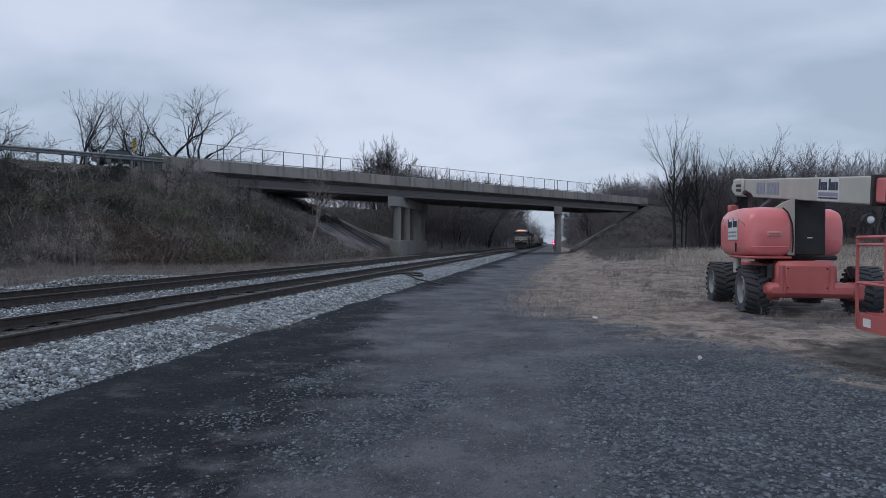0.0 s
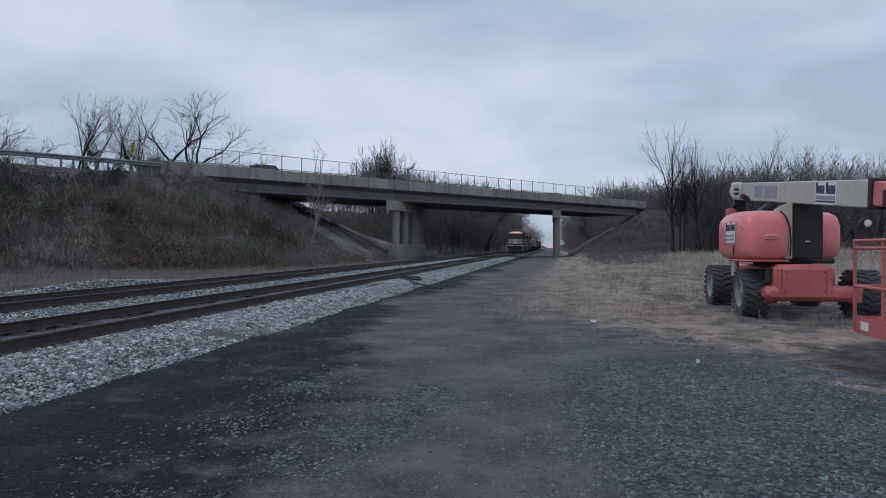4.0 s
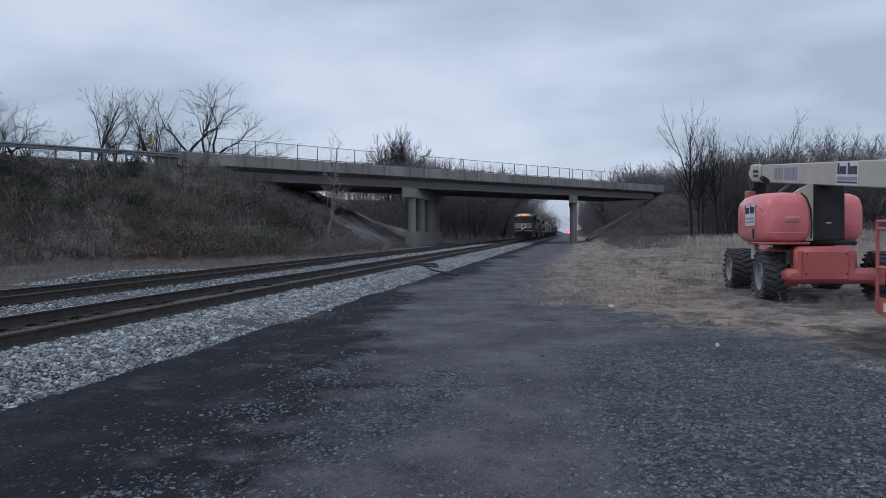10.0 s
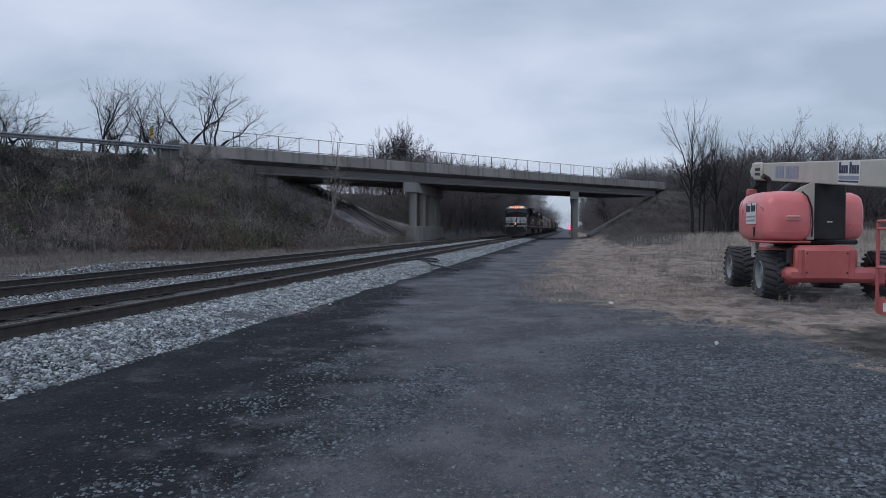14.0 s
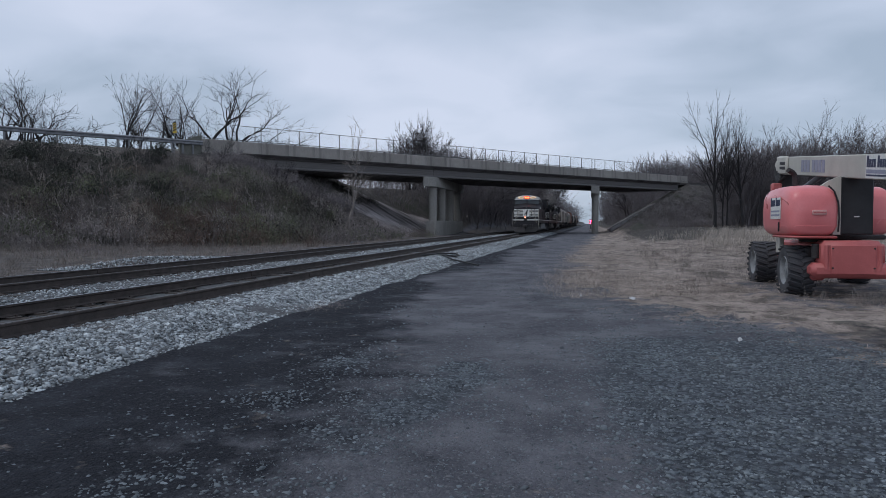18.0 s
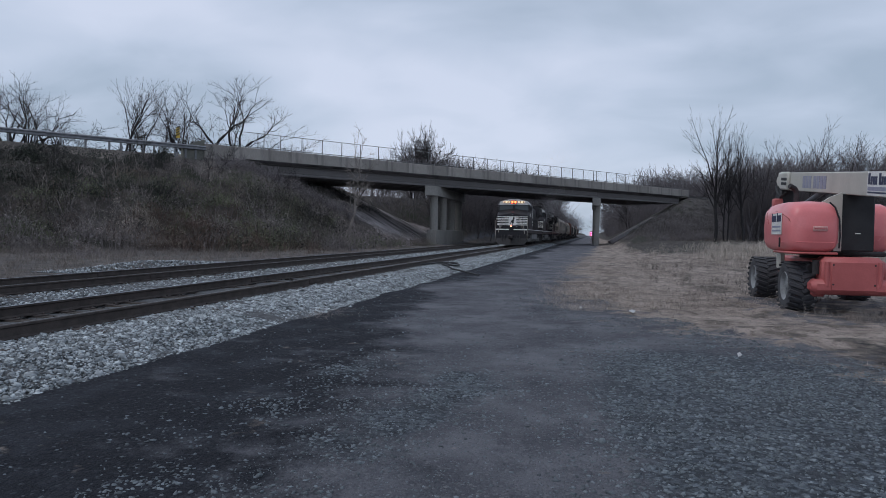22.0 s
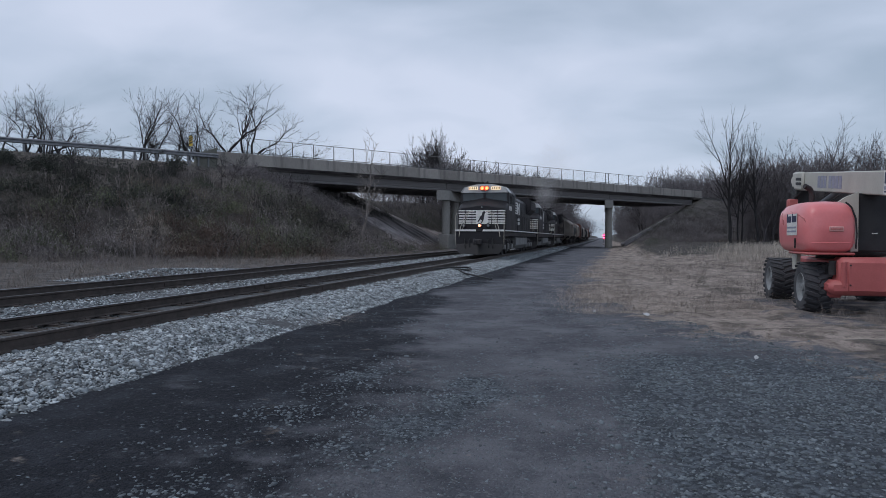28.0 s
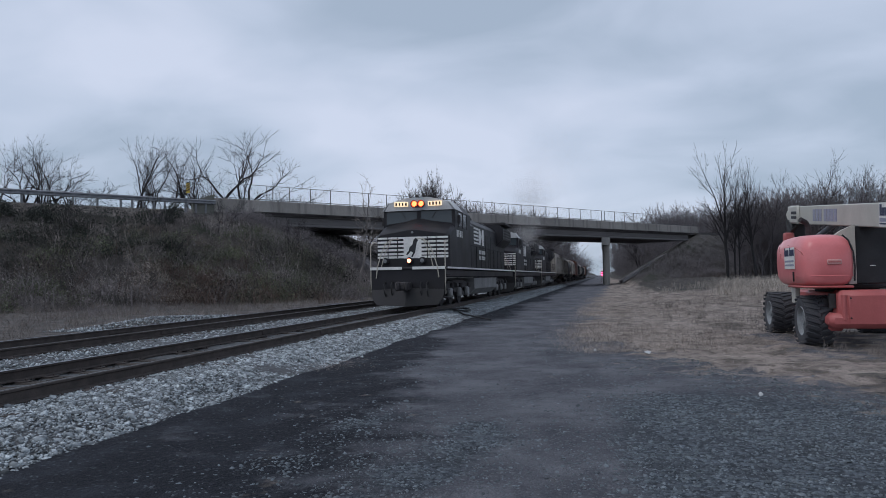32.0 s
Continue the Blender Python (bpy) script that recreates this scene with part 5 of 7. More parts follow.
def build_lift():
    li = thing("boom_lift", "faded red and cream boom lift with its basket lowered", "boom lift", m=pose(0, 0, LIFT_Z))
    for x, y, s in ((4.20, 15.58, -1), (6.36, 15.55, 1), (4.29, 18.75, -1), (6.36, 18.75, 1)):
        lift_wheel(x, y, s, li)
    # chassis: end box, axles, spine
    ch = part("chassis", Shape().box((5.26, 17.1, 0.80), (1.05, 3.6, 0.56), 0.05), M_RED, li, "scuffed red chassis")
    part("end_box", Shape().box((5.0, 15.05, 0.79), (1.10, 0.62, 0.72), 0.09), M_RED, ch, "red end housing")
    part("end_plate", Shape().box((5.0, 14.735, 0.78), (0.80, 0.03, 0.56), 0.012), M_RED, ch, "worn red cover plate")
    part("lower_beam", Shape().box((5.10, 14.95, 0.565), (1.66, 0.44, 0.29), 0.085), M_RED, ch, "rounded red bumper beam")
    for dx in (-0.47, 0.47):
        part("corner_rib", Shape().tube((5.0 + dx, 14.76, 0.58), (5.0 + dx, 14.76, 1.06), 0.045, 0.045, 10), M_RED, ch)
        for z in (0.62, 1.0):
            part("cover_bolt", Shape().tube((5.0 + dx * 0.78, 14.73, z), (5.0 + dx * 0.78, 14.705, z), 0.018, 0.018, 6), M_UNDER, ch)
    part("oil_filter", Shape().tube((4.40, 15.0, 0.80), (4.40, 15.0, 1.08), 0.07, 0.07, 12), M_UNDER, ch, "dark hydraulic filter")
    part("counterweight_block", Shape().box((4.90, 20.1, 2.44), (0.24, 0.24, 0.24), 0.03), M_RED, li)
    for y in (15.35, 18.75):
        part("axle", Shape().box((5.27, y, 0.53), (1.75, 0.30, 0.30), 0.06), M_RED, ch)
        for s in (-1, 1):
            part("axle_bracket", Shape().box((5.27 + s * 0.80, y - 0.12, 0.53), (0.28, 0.42, 0.36), 0.05), M_RED, ch)
            part("hydraulic_hose", Shape().path([(5.27 + s * 0.62, y - 0.12, 0.98), (5.27 + s * 0.70, y - 0.2, 0.80), (5.27 + s * 0.80, y - 0.1, 0.70)], 0.018, 5), M_PIPE, ch)
    part("steer_knuckle", Shape().box((4.40, 15.30, 0.83), (0.22, 0.22, 0.34), 0.03), M_UNDER, ch)
    part("slew_ring", Shape().lathe([(0.62, 1.08), (0.62, 1.24)], (5.25, 16.9, 0), 2, 32), M_UNDER, li, "dark slewing ring")
    part("turntable", Shape().box((5.2, 16.9, 1.20), (1.5, 2.3, 0.10), 0.03), M_UNDER, li)
    # hoods
    hl = part("engine_hood", rounded_hood(3.84, 4.84, 14.88, 17.15, 1.20, 2.27), M_PINK, li, "bulging sun-faded red hood", angle=60)
    hr = part("side_hood", rounded_hood(5.52, 6.36, 16.4, 18.3, 1.20, 2.30), M_PINK, li, "smaller faded red hood", angle=60)
    part("hood_handle", Shape().box((4.42, 14.862, 1.70), (0.26, 0.03, 0.10), 0.012), M_PLATE, hl, "pale pink grab handle plate")
    part("handle_slot", Shape().box((4.42, 14.845, 1.70), (0.22, 0.012, 0.02)), M_RED, hl)
    part("hood_latch", Shape().box((3.84, 15.5, 1.42), (0.03, 0.03, 0.20), 0.005), M_DARK, hl)
    d = part("side_decal", Shape().box((3.836, 15.75, 1.80), (0.008, 0.78, 0.44)), M_WHITE, hl, "white decal with dark bars")
    for k in range(8):
        y0, tall = 16.08 - 0.086 * k - (0.05 if k > 3 else 0), 0.18 if k in (0, 4) else 0.13
        part("letter_block", Shape().box((3.830, y0, 1.845 + tall / 2), (0.006, 0.068, tall)), M_NAVY, d)
    for k in range(2):
        part("decal_line", Shape().box((3.830, 15.75, 1.74 - 0.08 * k), (0.006, 0.66, 0.035)), M_BLUE_INK, d)
    part("exhaust_pipe", Shape().path([(4.30, 16.1, 2.30), (4.30, 16.1, 2.48), (4.26, 16.08, 2.56), (4.14, 16.02, 2.62)], 0.055, 10), M_UNDER, hl, "black exhaust stub")
    part("hood_recess", Shape().path([(5.60, 16.39, 2.20), (5.80, 16.39, 2.10), (5.86, 16.39, 1.62), (5.58, 16.39, 1.60)], 0.016, 5), M_DARK, hr)
    part("hood_seam", Shape().path([(4.60, 14.95, 2.225), (4.70, 14.93, 2.12), (4.775, 14.92, 1.90), (4.80, 14.93, 1.60), (4.79, 14.95, 1.32)], 0.016, 6), M_DARK, hl, "black rubber seam")
    part("hood_crease", Shape().path([(3.86, 15.3, 1.98), (3.87, 15.9, 2.07), (3.90, 16.5, 2.10)], 0.010, 5).path([(3.865, 15.3, 1.98), (3.88, 15.02, 1.90), (3.93, 14.95, 1.78)], 0.010, 5), M_RED, hl, "moulded crease")
    part("hood_ridge", Shape().path([(3.86, 15.40, 1.43), (3.90, 15.06, 1.43), (3.99, 14.885, 1.43), (4.68, 14.885, 1.43), (4.78, 15.0, 1.43)], 0.013, 6), M_PINK, hl, "moulded ridge low on the hood")
    part("axle_bracket", Shape().box((4.12, 16.5, 1.02), (0.10, 0.30, 0.36), 0.02), M_CREAM, ch, "cream bracket behind the wheel")
    part("hood_skirt", Shape().box((4.34, 15.6, 1.215), (0.86, 1.4, 0.05), 0.02), M_RED, hl)
    # tower between the hoods
    part("tower_front", Shape().box((5.25, 15.42, 1.84), (0.63, 0.10, 1.16), 0.02), M_DARK, li, "matt black panel between the hoods")
    part("tower_boom", Shape().box((5.22, 17.4, 1.95), (0.56, 3.9, 0.46), 0.04), M_DARK, li)
    part("tower_cheek", Shape().prism([(4.56, 2.24), (4.70, 2.34), (4.93, 2.44), (4.93, 1.26), (4.79, 1.26), (4.74, 1.75)], 1, 15.26, 15.36), M_CREAM, li, "cream side plate of the tower")
    part("panel_badge", Shape().box((5.26, 15.365, 1.62), (0.10, 0.008, 0.02)), M_WHITE, li)
    # main boom, sloping down to the front
    y0, z0, y1, z1 = 20.6, 3.07, 11.98, 2.344
    dirv = Vector((0, y1 - y0, z1 - z0)).normalized()
    upv = Vector((0, -dirv.z, dirv.y)) * -1
    m = Matrix(((-1, 0, 0), (0, dirv.y, upv.y), (0, dirv.z, upv.z)))

    def on_boom(s, up=0.0, x=0.0):
        return Vector((5.2 + x, y0, z0)) + dirv * s + upv * up

    length = math.hypot(y1 - y0, z1 - z0)
    bm_ = part("main_boom", Shape().box(on_boom(length / 2), (0.36, length, 0.46), 0.02, m), M_CREAM, li, "dull cream telescoping boom")
    part("boom_end_collar", Shape().box(on_boom(length + 0.03), (0.40, 0.10, 0.50), 0.015, m), M_UNDER, bm_)
    part("fly_section", Shape().box(on_boom(length + 0.75), (0.30, 1.45, 0.40), 0.03, m), M_PINK, li, "faded red boom head")
    part("head_slot", Shape().box(on_boom(length + 0.62, -0.06, -0.152), (0.012, 0.42, 0.24), 0.004, m), M_DARK, li)
    for k in range(7):
        s = 2.40 + 0.235 * k + (0.13 if k > 2 else 0)
        part("boom_letter_bar", Shape().box(on_boom(s, 0.0, -0.183), (0.006, 0.195, 0.28), 0, m), M_BLUE_INK, bm_)
    dc = part("boom_decal", Shape().box(on_boom(6.87, 0.01, -0.184), (0.007, 1.0, 0.44), 0, m), M_WHITE, bm_, "white decal with navy bars")
    for k in range(8):
        c0, tall = 6.46 + 0.108 * k + (0.06 if k > 3 else 0), 0.21 if k in (0, 4) else 0.15
        part("letter_block", Shape().box(on_boom(c0, -0.01 + tall / 2, -0.189), (0.006, 0.088, tall), 0, m), M_NAVY, dc)
    part("decal_picture_bar", Shape().box(on_boom(6.87, -0.085, -0.189), (0.006, 0.92, 0.07), 0, m), M_BLUE_INK, dc)
    part("decal_line", Shape().box(on_boom(6.87, -0.155, -0.189), (0.006, 0.92, 0.03), 0, m), M_NAVY, dc)
    part("boom_pivot", Shape().lathe([(0.17, -0.24), (0.17, 0.24)], on_boom(0.25, -0.05), 0, 20), M_CREAM, li)
    part("boom_cover", Shape().box(on_boom(0.78, 0.01, -0.20), (0.10, 0.85, 0.48), 0.05, m), M_CREAM, bm_, "rounded cream cover")
    for k in (-0.06, 0.06):
        part("cover_slot", Shape().box(on_boom(0.88, k, -0.252), (0.012, 0.50, 0.075), 0.005, m), M_DARK, bm_)
    part("rear_upright", Shape().box((5.06, 20.55, 2.80), (0.10, 0.22, 0.75), 0.02), M_CREAM, li)
    part("rear_link", Shape().box((5.2, 20.3, 2.1), (0.5, 0.4, 1.7), 0.05), M_DARK, li)
    part("lift_cylinder", Shape().tube((5.2, 19.6, 2.2), (5.2, 17.2, 2.62), 0.07, 0.07, 10), M_GALV, li)
    part("hose_bundle", Shape().path([(5.0, 20.5, 3.05), (4.94, 20.3, 2.75), (4.96, 20.0, 2.6), (5.0, 19.6, 2.72)], 0.04, 6), M_PIPE, li)
    # work platform
    bx0, bx1, by0, by1, bz, tz = 3.74, 6.18, 8.42, 9.30, 0.46, 1.57
    pf = part("basket", Shape().box(((bx0 + bx1) / 2, (by0 + by1) / 2, bz + 0.02), (bx1 - bx0, by1 - by0, 0.05), 0.01), M_RED, li, "red work platform with tube rails")
    tb = Shape()
    for x in (bx0, bx1):
        tb.box((x, (by0 + by1) / 2, bz + 0.08), (0.012, by1 - by0, 0.20))
    for y in (by0, by1):
        tb.box(((bx0 + bx1) / 2, y, bz + 0.08), (bx1 - bx0, 0.012, 0.20))
    part("toe_board", tb, M_RED, pf)
    for x in (bx0, 4.47, 5.28, bx1):
        for y in (by0, by1):
            part("upright", Shape().tube((x, y, bz), (x, y, tz), 0.022, 0.022, 8), M_RED, pf)
    part("upright", Shape().tube((bx0, by0 + 0.13, bz), (bx0, by0 + 0.13, tz), 0.02, 0.02, 8), M_RED, pf)
    for z in (tz, tz - 0.09, bz + 0.55):
        for y in (by0, by1):
            part("rail", Shape().tube((bx0, y, z), (bx1, y, z), 0.02, 0.02, 8), M_RED, pf)
        for x in (bx0, bx1):
            part("rail", Shape().tube((x, by0, z), (x, by1, z), 0.02, 0.02, 8), M_RED, pf)
    part("tag", Shape().box((bx0 - 0.010, 9.0, bz + 0.08), (0.006, 0.20, 0.10)), M_WHITE, pf, "white tag")
    part("platform_support", Shape().box((5.2, 9.6, 0.9), (0.2, 0.6, 0.3), 0.04).box((5.2, 10.0, 1.55), (0.18, 0.22, 1.5), 0.04), M_RED, li)
    lamp = part("work_lamp", Shape().lathe([(0.02, 0.11), (0.055, 0.085), (0.075, 0.02), (0.08, -0.04), (0.07, -0.045)], (3.87, 9.32, 1.79), 1, 18), M_UNDER, pf, "black round work lamp")
    part("lamp_glass", Shape().lathe([(0.050, -0.046), (0.03, -0.056), (0.01, -0.058)], (3.885, 9.32, 1.79), 1, 18), M_LAMP_GLASS, lamp, "pale lamp glass")
    part("lamp_ring", Shape().lathe([(0.078, -0.04), (0.074, -0.06), (0.050, -0.06), (0.050, -0.046)], (3.87, 9.32, 1.79), 1, 18), M_DARK, lamp)
    part("lamp_bracket", Shape().tube((3.87, 9.32, tz), (3.87, 9.32, 1.73), 0.015, 0.015, 6), M_UNDER, lamp)
    return li


build_lift()


# ---- bare winter trees ----
def forked(seed, height, stems, lean, levels, trunk, ratio, spread, side, crook, up, r0, rmin, lead=0.0, split=2, base=0.3, plain=False):
    """A bare tree that forks again and again, with side shoots on every limb, as tapered tubes, brought to its height. Returns two (verts, faces): limbs and twigs."""
    rng = random.Random(seed)
    out = [([], []), ([], [])]

    def ring(p, d, r, n, store):
        a = d.orthogonal().normalized()
        b = d.cross(a)
        i0 = len(store[0])
        for i in range(n):
            t = 2 * math.pi * i / n
            store[0].append(p + a * (r * math.cos(t)) + b * (r * math.sin(t)))
        return i0

    def turned(d, tilt, az):
        w = Matrix.Rotation(az, 3, d) @ d.orthogonal().normalized()
        return (d * math.cos(tilt) + w * math.sin(tilt)).normalized()

    def branch(p, d, length, r, lev):
        store = out[0] if lev < split else out[1]
        r = max(r, rmin)
        if lev >= levels - 1:
            i0 = ring(p, d, r * 0.9, 3, store)
            store[0].append(p + (d + Vector((rng.gauss(0, 0.25), rng.gauss(0, 0.25), 0.1))).normalized() * length * 0.75)
            store[1].extend((i0 + i, i0 + (i + 1) % 3, i0 + 3) for i in range(3))
            return
        segs, n = (1 if lev > 1 else 2, 3) if plain else ((6, 4, 3, 2, 2, 2)[lev], (7, 5, 4, 3, 3, 3)[lev])
        prev, pts = ring(p, d, r * (1.25 if lev == 0 else 1.0), n, store), [(p, d, r)]
        for k in range(segs):
            d = (d + Vector((rng.gauss(0, crook * (1.0 + 0.25 * lev)), rng.gauss(0, crook * (1.0 + 0.25 * lev)), rng.gauss(0, crook * 0.8) + up * 0.12))).normalized()
            p = p + d * (length / segs)
            rr = max(r * (1 - 0.36 * (k + 1) / segs), rmin * 0.8)
            cur = ring(p, d, rr, n, store)
            for i in range(n):
                j = (i + 1) % n
                store[1].append((prev + i, prev + j, cur + j))
                store[1].append((prev + i, cur + j, cur + i))
            prev = cur
            pts.append((p, d, rr))
        az = rng.uniform(0, 2 * math.pi)
        kids = 3 if rng.random() < 0.25 else 2
        for c in range(kids):
            main = lead if c == 0 else 0.0
            tilt = spread * rng.uniform(0.55, 1.1) * (1 - main) * (1.25 if c and lead else 1.0)
            nd = (turned(d, tilt, az + c * 2 * math.pi / kids + rng.uniform(-0.5, 0.5)) + Vector((0, 0, up * 0.3))).normalized()
            branch(p, nd, length * ratio * rng.uniform(0.75, 1.1) * (1 + 0.2 * main), pts[-1][2] * (0.82 if c == 0 else 0.68), lev + 1)
        for c in range(side[min(lev, len(side) - 1)]):
            q = segs * (rng.uniform(0.58, 0.97) if lev == 0 else rng.uniform(0.15, 0.95))
            i = min(int(q), segs - 1)
            o, dd = pts[i][0].lerp(pts[i + 1][0], q - i), pts[i][1]
            nd = (turned(dd, spread * rng.uniform(1.1, 1.9), rng.uniform(0, 2 * math.pi)) + Vector((0, 0, up * 0.35))).normalized()
            branch(o, nd, length * ratio * rng.uniform(0.40, 0.85), pts[i][2] * 0.45, lev + 1)

    for k in range(stems):
        az = 2 * math.pi * (k + rng.uniform(-0.3, 0.3)) / max(stems, 1)
        ln = lean * rng.uniform(0.5, 1.3)
        d = Vector((math.cos(az) * ln, math.sin(az) * ln, 1)).normalized()
        off = Vector((math.cos(az), math.sin(az), 0)) * (base * (stems > 1) * rng.uniform(0.5, 1.4))
        branch(off - Vector((0, 0, 0.3)), d, height * trunk * rng.uniform(0.85, 1.05), r0 * rng.uniform(0.7, 1.0), 0)
    zs = sorted(p.z for st in out for p in st[0])
    top = zs[int(len(zs) * 0.996)]
    for st in out:
        st[0][:] = [(p.x * height / top, p.y * height / top, p.z * height / top) for p in st[0]]
    return out


def tree_meshes(name, seed, *a, twig=None, **k):
    (v0, f0), (v1, f1) = forked(seed, *a, **k)
    return (raw_mesh(name + "_trunk", v0, f0, twig or M_BARK, True), raw_mesh(name + "_crown", v1, f1, twig or M_TWIG, True))


# all ten metres high, but the saplings
CROOKED = [tree_meshes("crooked", s, 10.0, st, 0.20, 6, 0.29, 0.78, 0.48, (0, 1, 1, 2, 3), 0.17, 0.06, 0.25, 0.009, 0.3) for s, st in ((3, 3), (8, 2), (27, 2), (30, 3))]
SLENDER = [tree_meshes("slender", s, 10.0, st, 0.10, 6, 0.36, 0.68, 0.52, (2, 2, 2, 2, 2), 0.10, 0.10, 0.18, 0.008, 0.82) for s, st in ((5, 2), (14, 1), (23, 1), (41, 1), (47, 3))]
ROUND = [tree_meshes("round", s, 10.0, 3, 0.34, 6, 0.26, 0.80, 0.48, (1, 2, 3, 3, 4), 0.09, 0.10, 0.18, 0.017) for s in (2, 9)]
TALL_TREE = [tree_meshes("tall", s, 10.0, st, 0.08, 6, 0.46, 0.66, 0.42, (5, 4, 3, 2, 2), 0.055, 0.06, 0.24, 0.008, 0.92) for s, st in ((61, 1), (64, 2))]
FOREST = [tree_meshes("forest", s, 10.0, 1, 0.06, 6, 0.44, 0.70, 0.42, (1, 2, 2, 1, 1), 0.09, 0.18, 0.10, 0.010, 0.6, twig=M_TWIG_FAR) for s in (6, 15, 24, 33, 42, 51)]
SAPLING = [tree_meshes("sapling", s, 4.0, 3, 0.30, 5, 0.36, 0.70, 0.58, (2, 2, 3), 0.15, 0.12, 0.035, 0.006, split=1) for s in (4, 12, 19)]
PALE = tree_meshes("pale_sapling", 17, 6.5, 1, 0.06, 5, 0.42, 0.66, 0.72, (3, 3, 3), 0.15, 0.15, 0.085, 0.011, 0.6, split=1, twig=M_TWIG_PALE)
TREE_RNG = random.Random(77)


def tree(kind, x, y, size, label, turn=None, z=None, group="", name="tree", wide=1.0):
    t = thing(name, label, "tree", group)
    gz = float(ground_z(x, y)) if z is None else z
    t.matrix_basis = pose(x, y, gz - 0.05, 0, 0, TREE_RNG.uniform(0, 360) if turn is None else turn) @ Matrix.Diagonal((size * wide, size * wide, size * TREE_RNG.uniform(0.97, 1.03), 1))
    part("trunk", kind[0], None, t)
    part("crown", kind[1], None, t)
    return t


def at_road(u, d):
    """World x, y of a place along the road and behind its near face."""
    return float(BP[0] + BW[0] * u - BN[0] * d), float(BP[1] + BW[1] * u - BN[1] * d)


# the groups behind the guardrail: place along the road, behind its near face, height of the top
for u, d, kind, top, wide, lb in ((-21.9, 15.5, CROOKED[0], 16.4, 0.9, "bare crooked many-stemmed tree by the road"), (-19.9, 16.0, CROOKED[3], 16.6, 0.85, "bare crooked tree by the road"), (-18.6, 14.5, CROOKED[1], 15.2, 0.9, "bare spreading tree by the road"), (-17.2, 14.2, SAPLING[0], 12.4, 1.4, "low bare tree bending over the guardrail"),
                                  (-24.6, 16.0, CROOKED[2], 16.0, 0.9, "bare crooked tree by the road"), (-28.0, 17.0, CROOKED[1], 16.5, 0.9, "bare crooked tree by the road"), (-32.0, 16.0, CROOKED[3], 16.5, 0.9, "bare crooked tree by the road"),
                                  (-11.0, 15.0, SLENDER[1], 17.5, 0.9, "bare slender tree behind the guardrail"), (-10.4, 15.6, SLENDER[2], 17.7, 0.9, "bare slender tree behind the guardrail"), (-9.7, 15.0, SLENDER[3], 17.9, 0.8, "bare slender tree behind the guardrail"), (-8.0, 15.3, SLENDER[0], 17.3, 0.75, "bare forked tree behind the guardrail"), (-8.8, 16.4, SAPLING[1], 13.6, 1.1, "bare sapling between the taller trees"),
                                  (-4.6, 15.0, CROOKED[1], 17.6, 0.80, "bare crooked tree behind the bridge end"), (-3.3, 15.6, SLENDER[4], 16.8, 0.9, "bare many-stemmed tree behind the bridge end"),
                                  (-0.9, 15.0, CROOKED[0], 19.8, 0.95, "tall bare crooked tree behind the bridge end"), (0.7, 15.6, CROOKED[2], 18.8, 0.62, "broad bare crooked tree behind the bridge end"),
                                  (5.6, 16.0, SAPLING[2], 12.9, 1.2, "low bare tree behind the bridge fence"), (7.2, 17.0, SAPLING[0], 12.6, 1.2, "low bare tree behind the bridge fence"), (9.2, 16.0, SAPLING[1], 12.5, 1.2, "low bare tree behind the bridge fence")):
    x, y = at_road(u, d)
    tree(kind, x, y, (top - float(ground_z(x, y))) / (4.0 if kind in SAPLING else 10.0), lb, group="bare trees along the road", wide=wide)
tree(ROUND[0], -28.0, 112.0, 1.04, "round bare tree behind the bridge", 40, wide=0.78)
tree(ROUND[1], -26.3, 114.0, 1.13, "round bare tree behind the bridge", 190, wide=0.78)
tree(ROUND[0], -29.6, 114.5, 1.10, "round bare tree behind the bridge", 160, wide=0.80)
for x, y, sz in ((-33.5, 110, 0.50), (-24.0, 120, 0.60), (-21.5, 124, 0.70), (-20.0, 128, 0.80), (-37.0, 108, 0.48)):
    tree(ROUND[int(y) % 2], x, y, sz, "low round bare tree behind the bridge")
tree(PALE, -20.9, 58.5, 1.46, "pale bare sapling in front of the bridge", 30, group="saplings on the slope")
for x, y, sz in ((-31.5, 54.0, 0.8), (-27.5, 58.5, 0.75), (-33.5, 49.5, 0.7), (-38.5, 44.5, 0.75), (-30.2, 45.0, 0.6), (-23.5, 55.5, 0.7), (-36.0, 51.5, 0.6)):
    tree(SAPLING[int(abs(x) * 3) % 3], x, y, sz, "thin bare sapling on the brush slope", group="saplings on the slope")
# the tall cluster and the wood beyond the grass
for x, y, kind, top, wide in ((12.0, 72.0, TALL_TREE[0], 13.4, 0.80), (13.1, 73.0, TALL_TREE[1], 12.0, 0.6), (15.0, 74.0, TALL_TREE[0], 12.6, 0.7), (16.6, 75.0, FOREST[2], 11.8, 0.9)):
    tree(kind, x, y, (top - float(ground_z(x, y))) / 10.0, "tall bare forest-edge tree with upright limbs", group="wood beyond the grass", wide=wide)
wood = random.Random(31)
for i in range(170):
    y = wood.uniform(76, 112)
    x = 0.235 * y + 0.5 + 66 * wood.random() ** 1.05
    if (x - BP[0]) * BN[0] + (y - BP[1]) * BN[1] < 4:
        continue
    top = (13.6 - 1.2 * min(1, max(0, (x / y - 0.30) / 0.15))) * (0.55 + 0.45 * y / 88) * wood.uniform(0.84, 1.04) * min(1.0, 0.80 + 2.5 * max(0, x / y - 0.20))
    tree(FOREST[wood.randrange(6)] if wood.random() < 0.75 else SLENDER[wood.randrange(5)], x, y, (top - float(ground_z(x, y))) / 10.0, "bare tree of the dense winter wood", group="wood beyond the grass", wide=wood.uniform(0.9, 1.2))
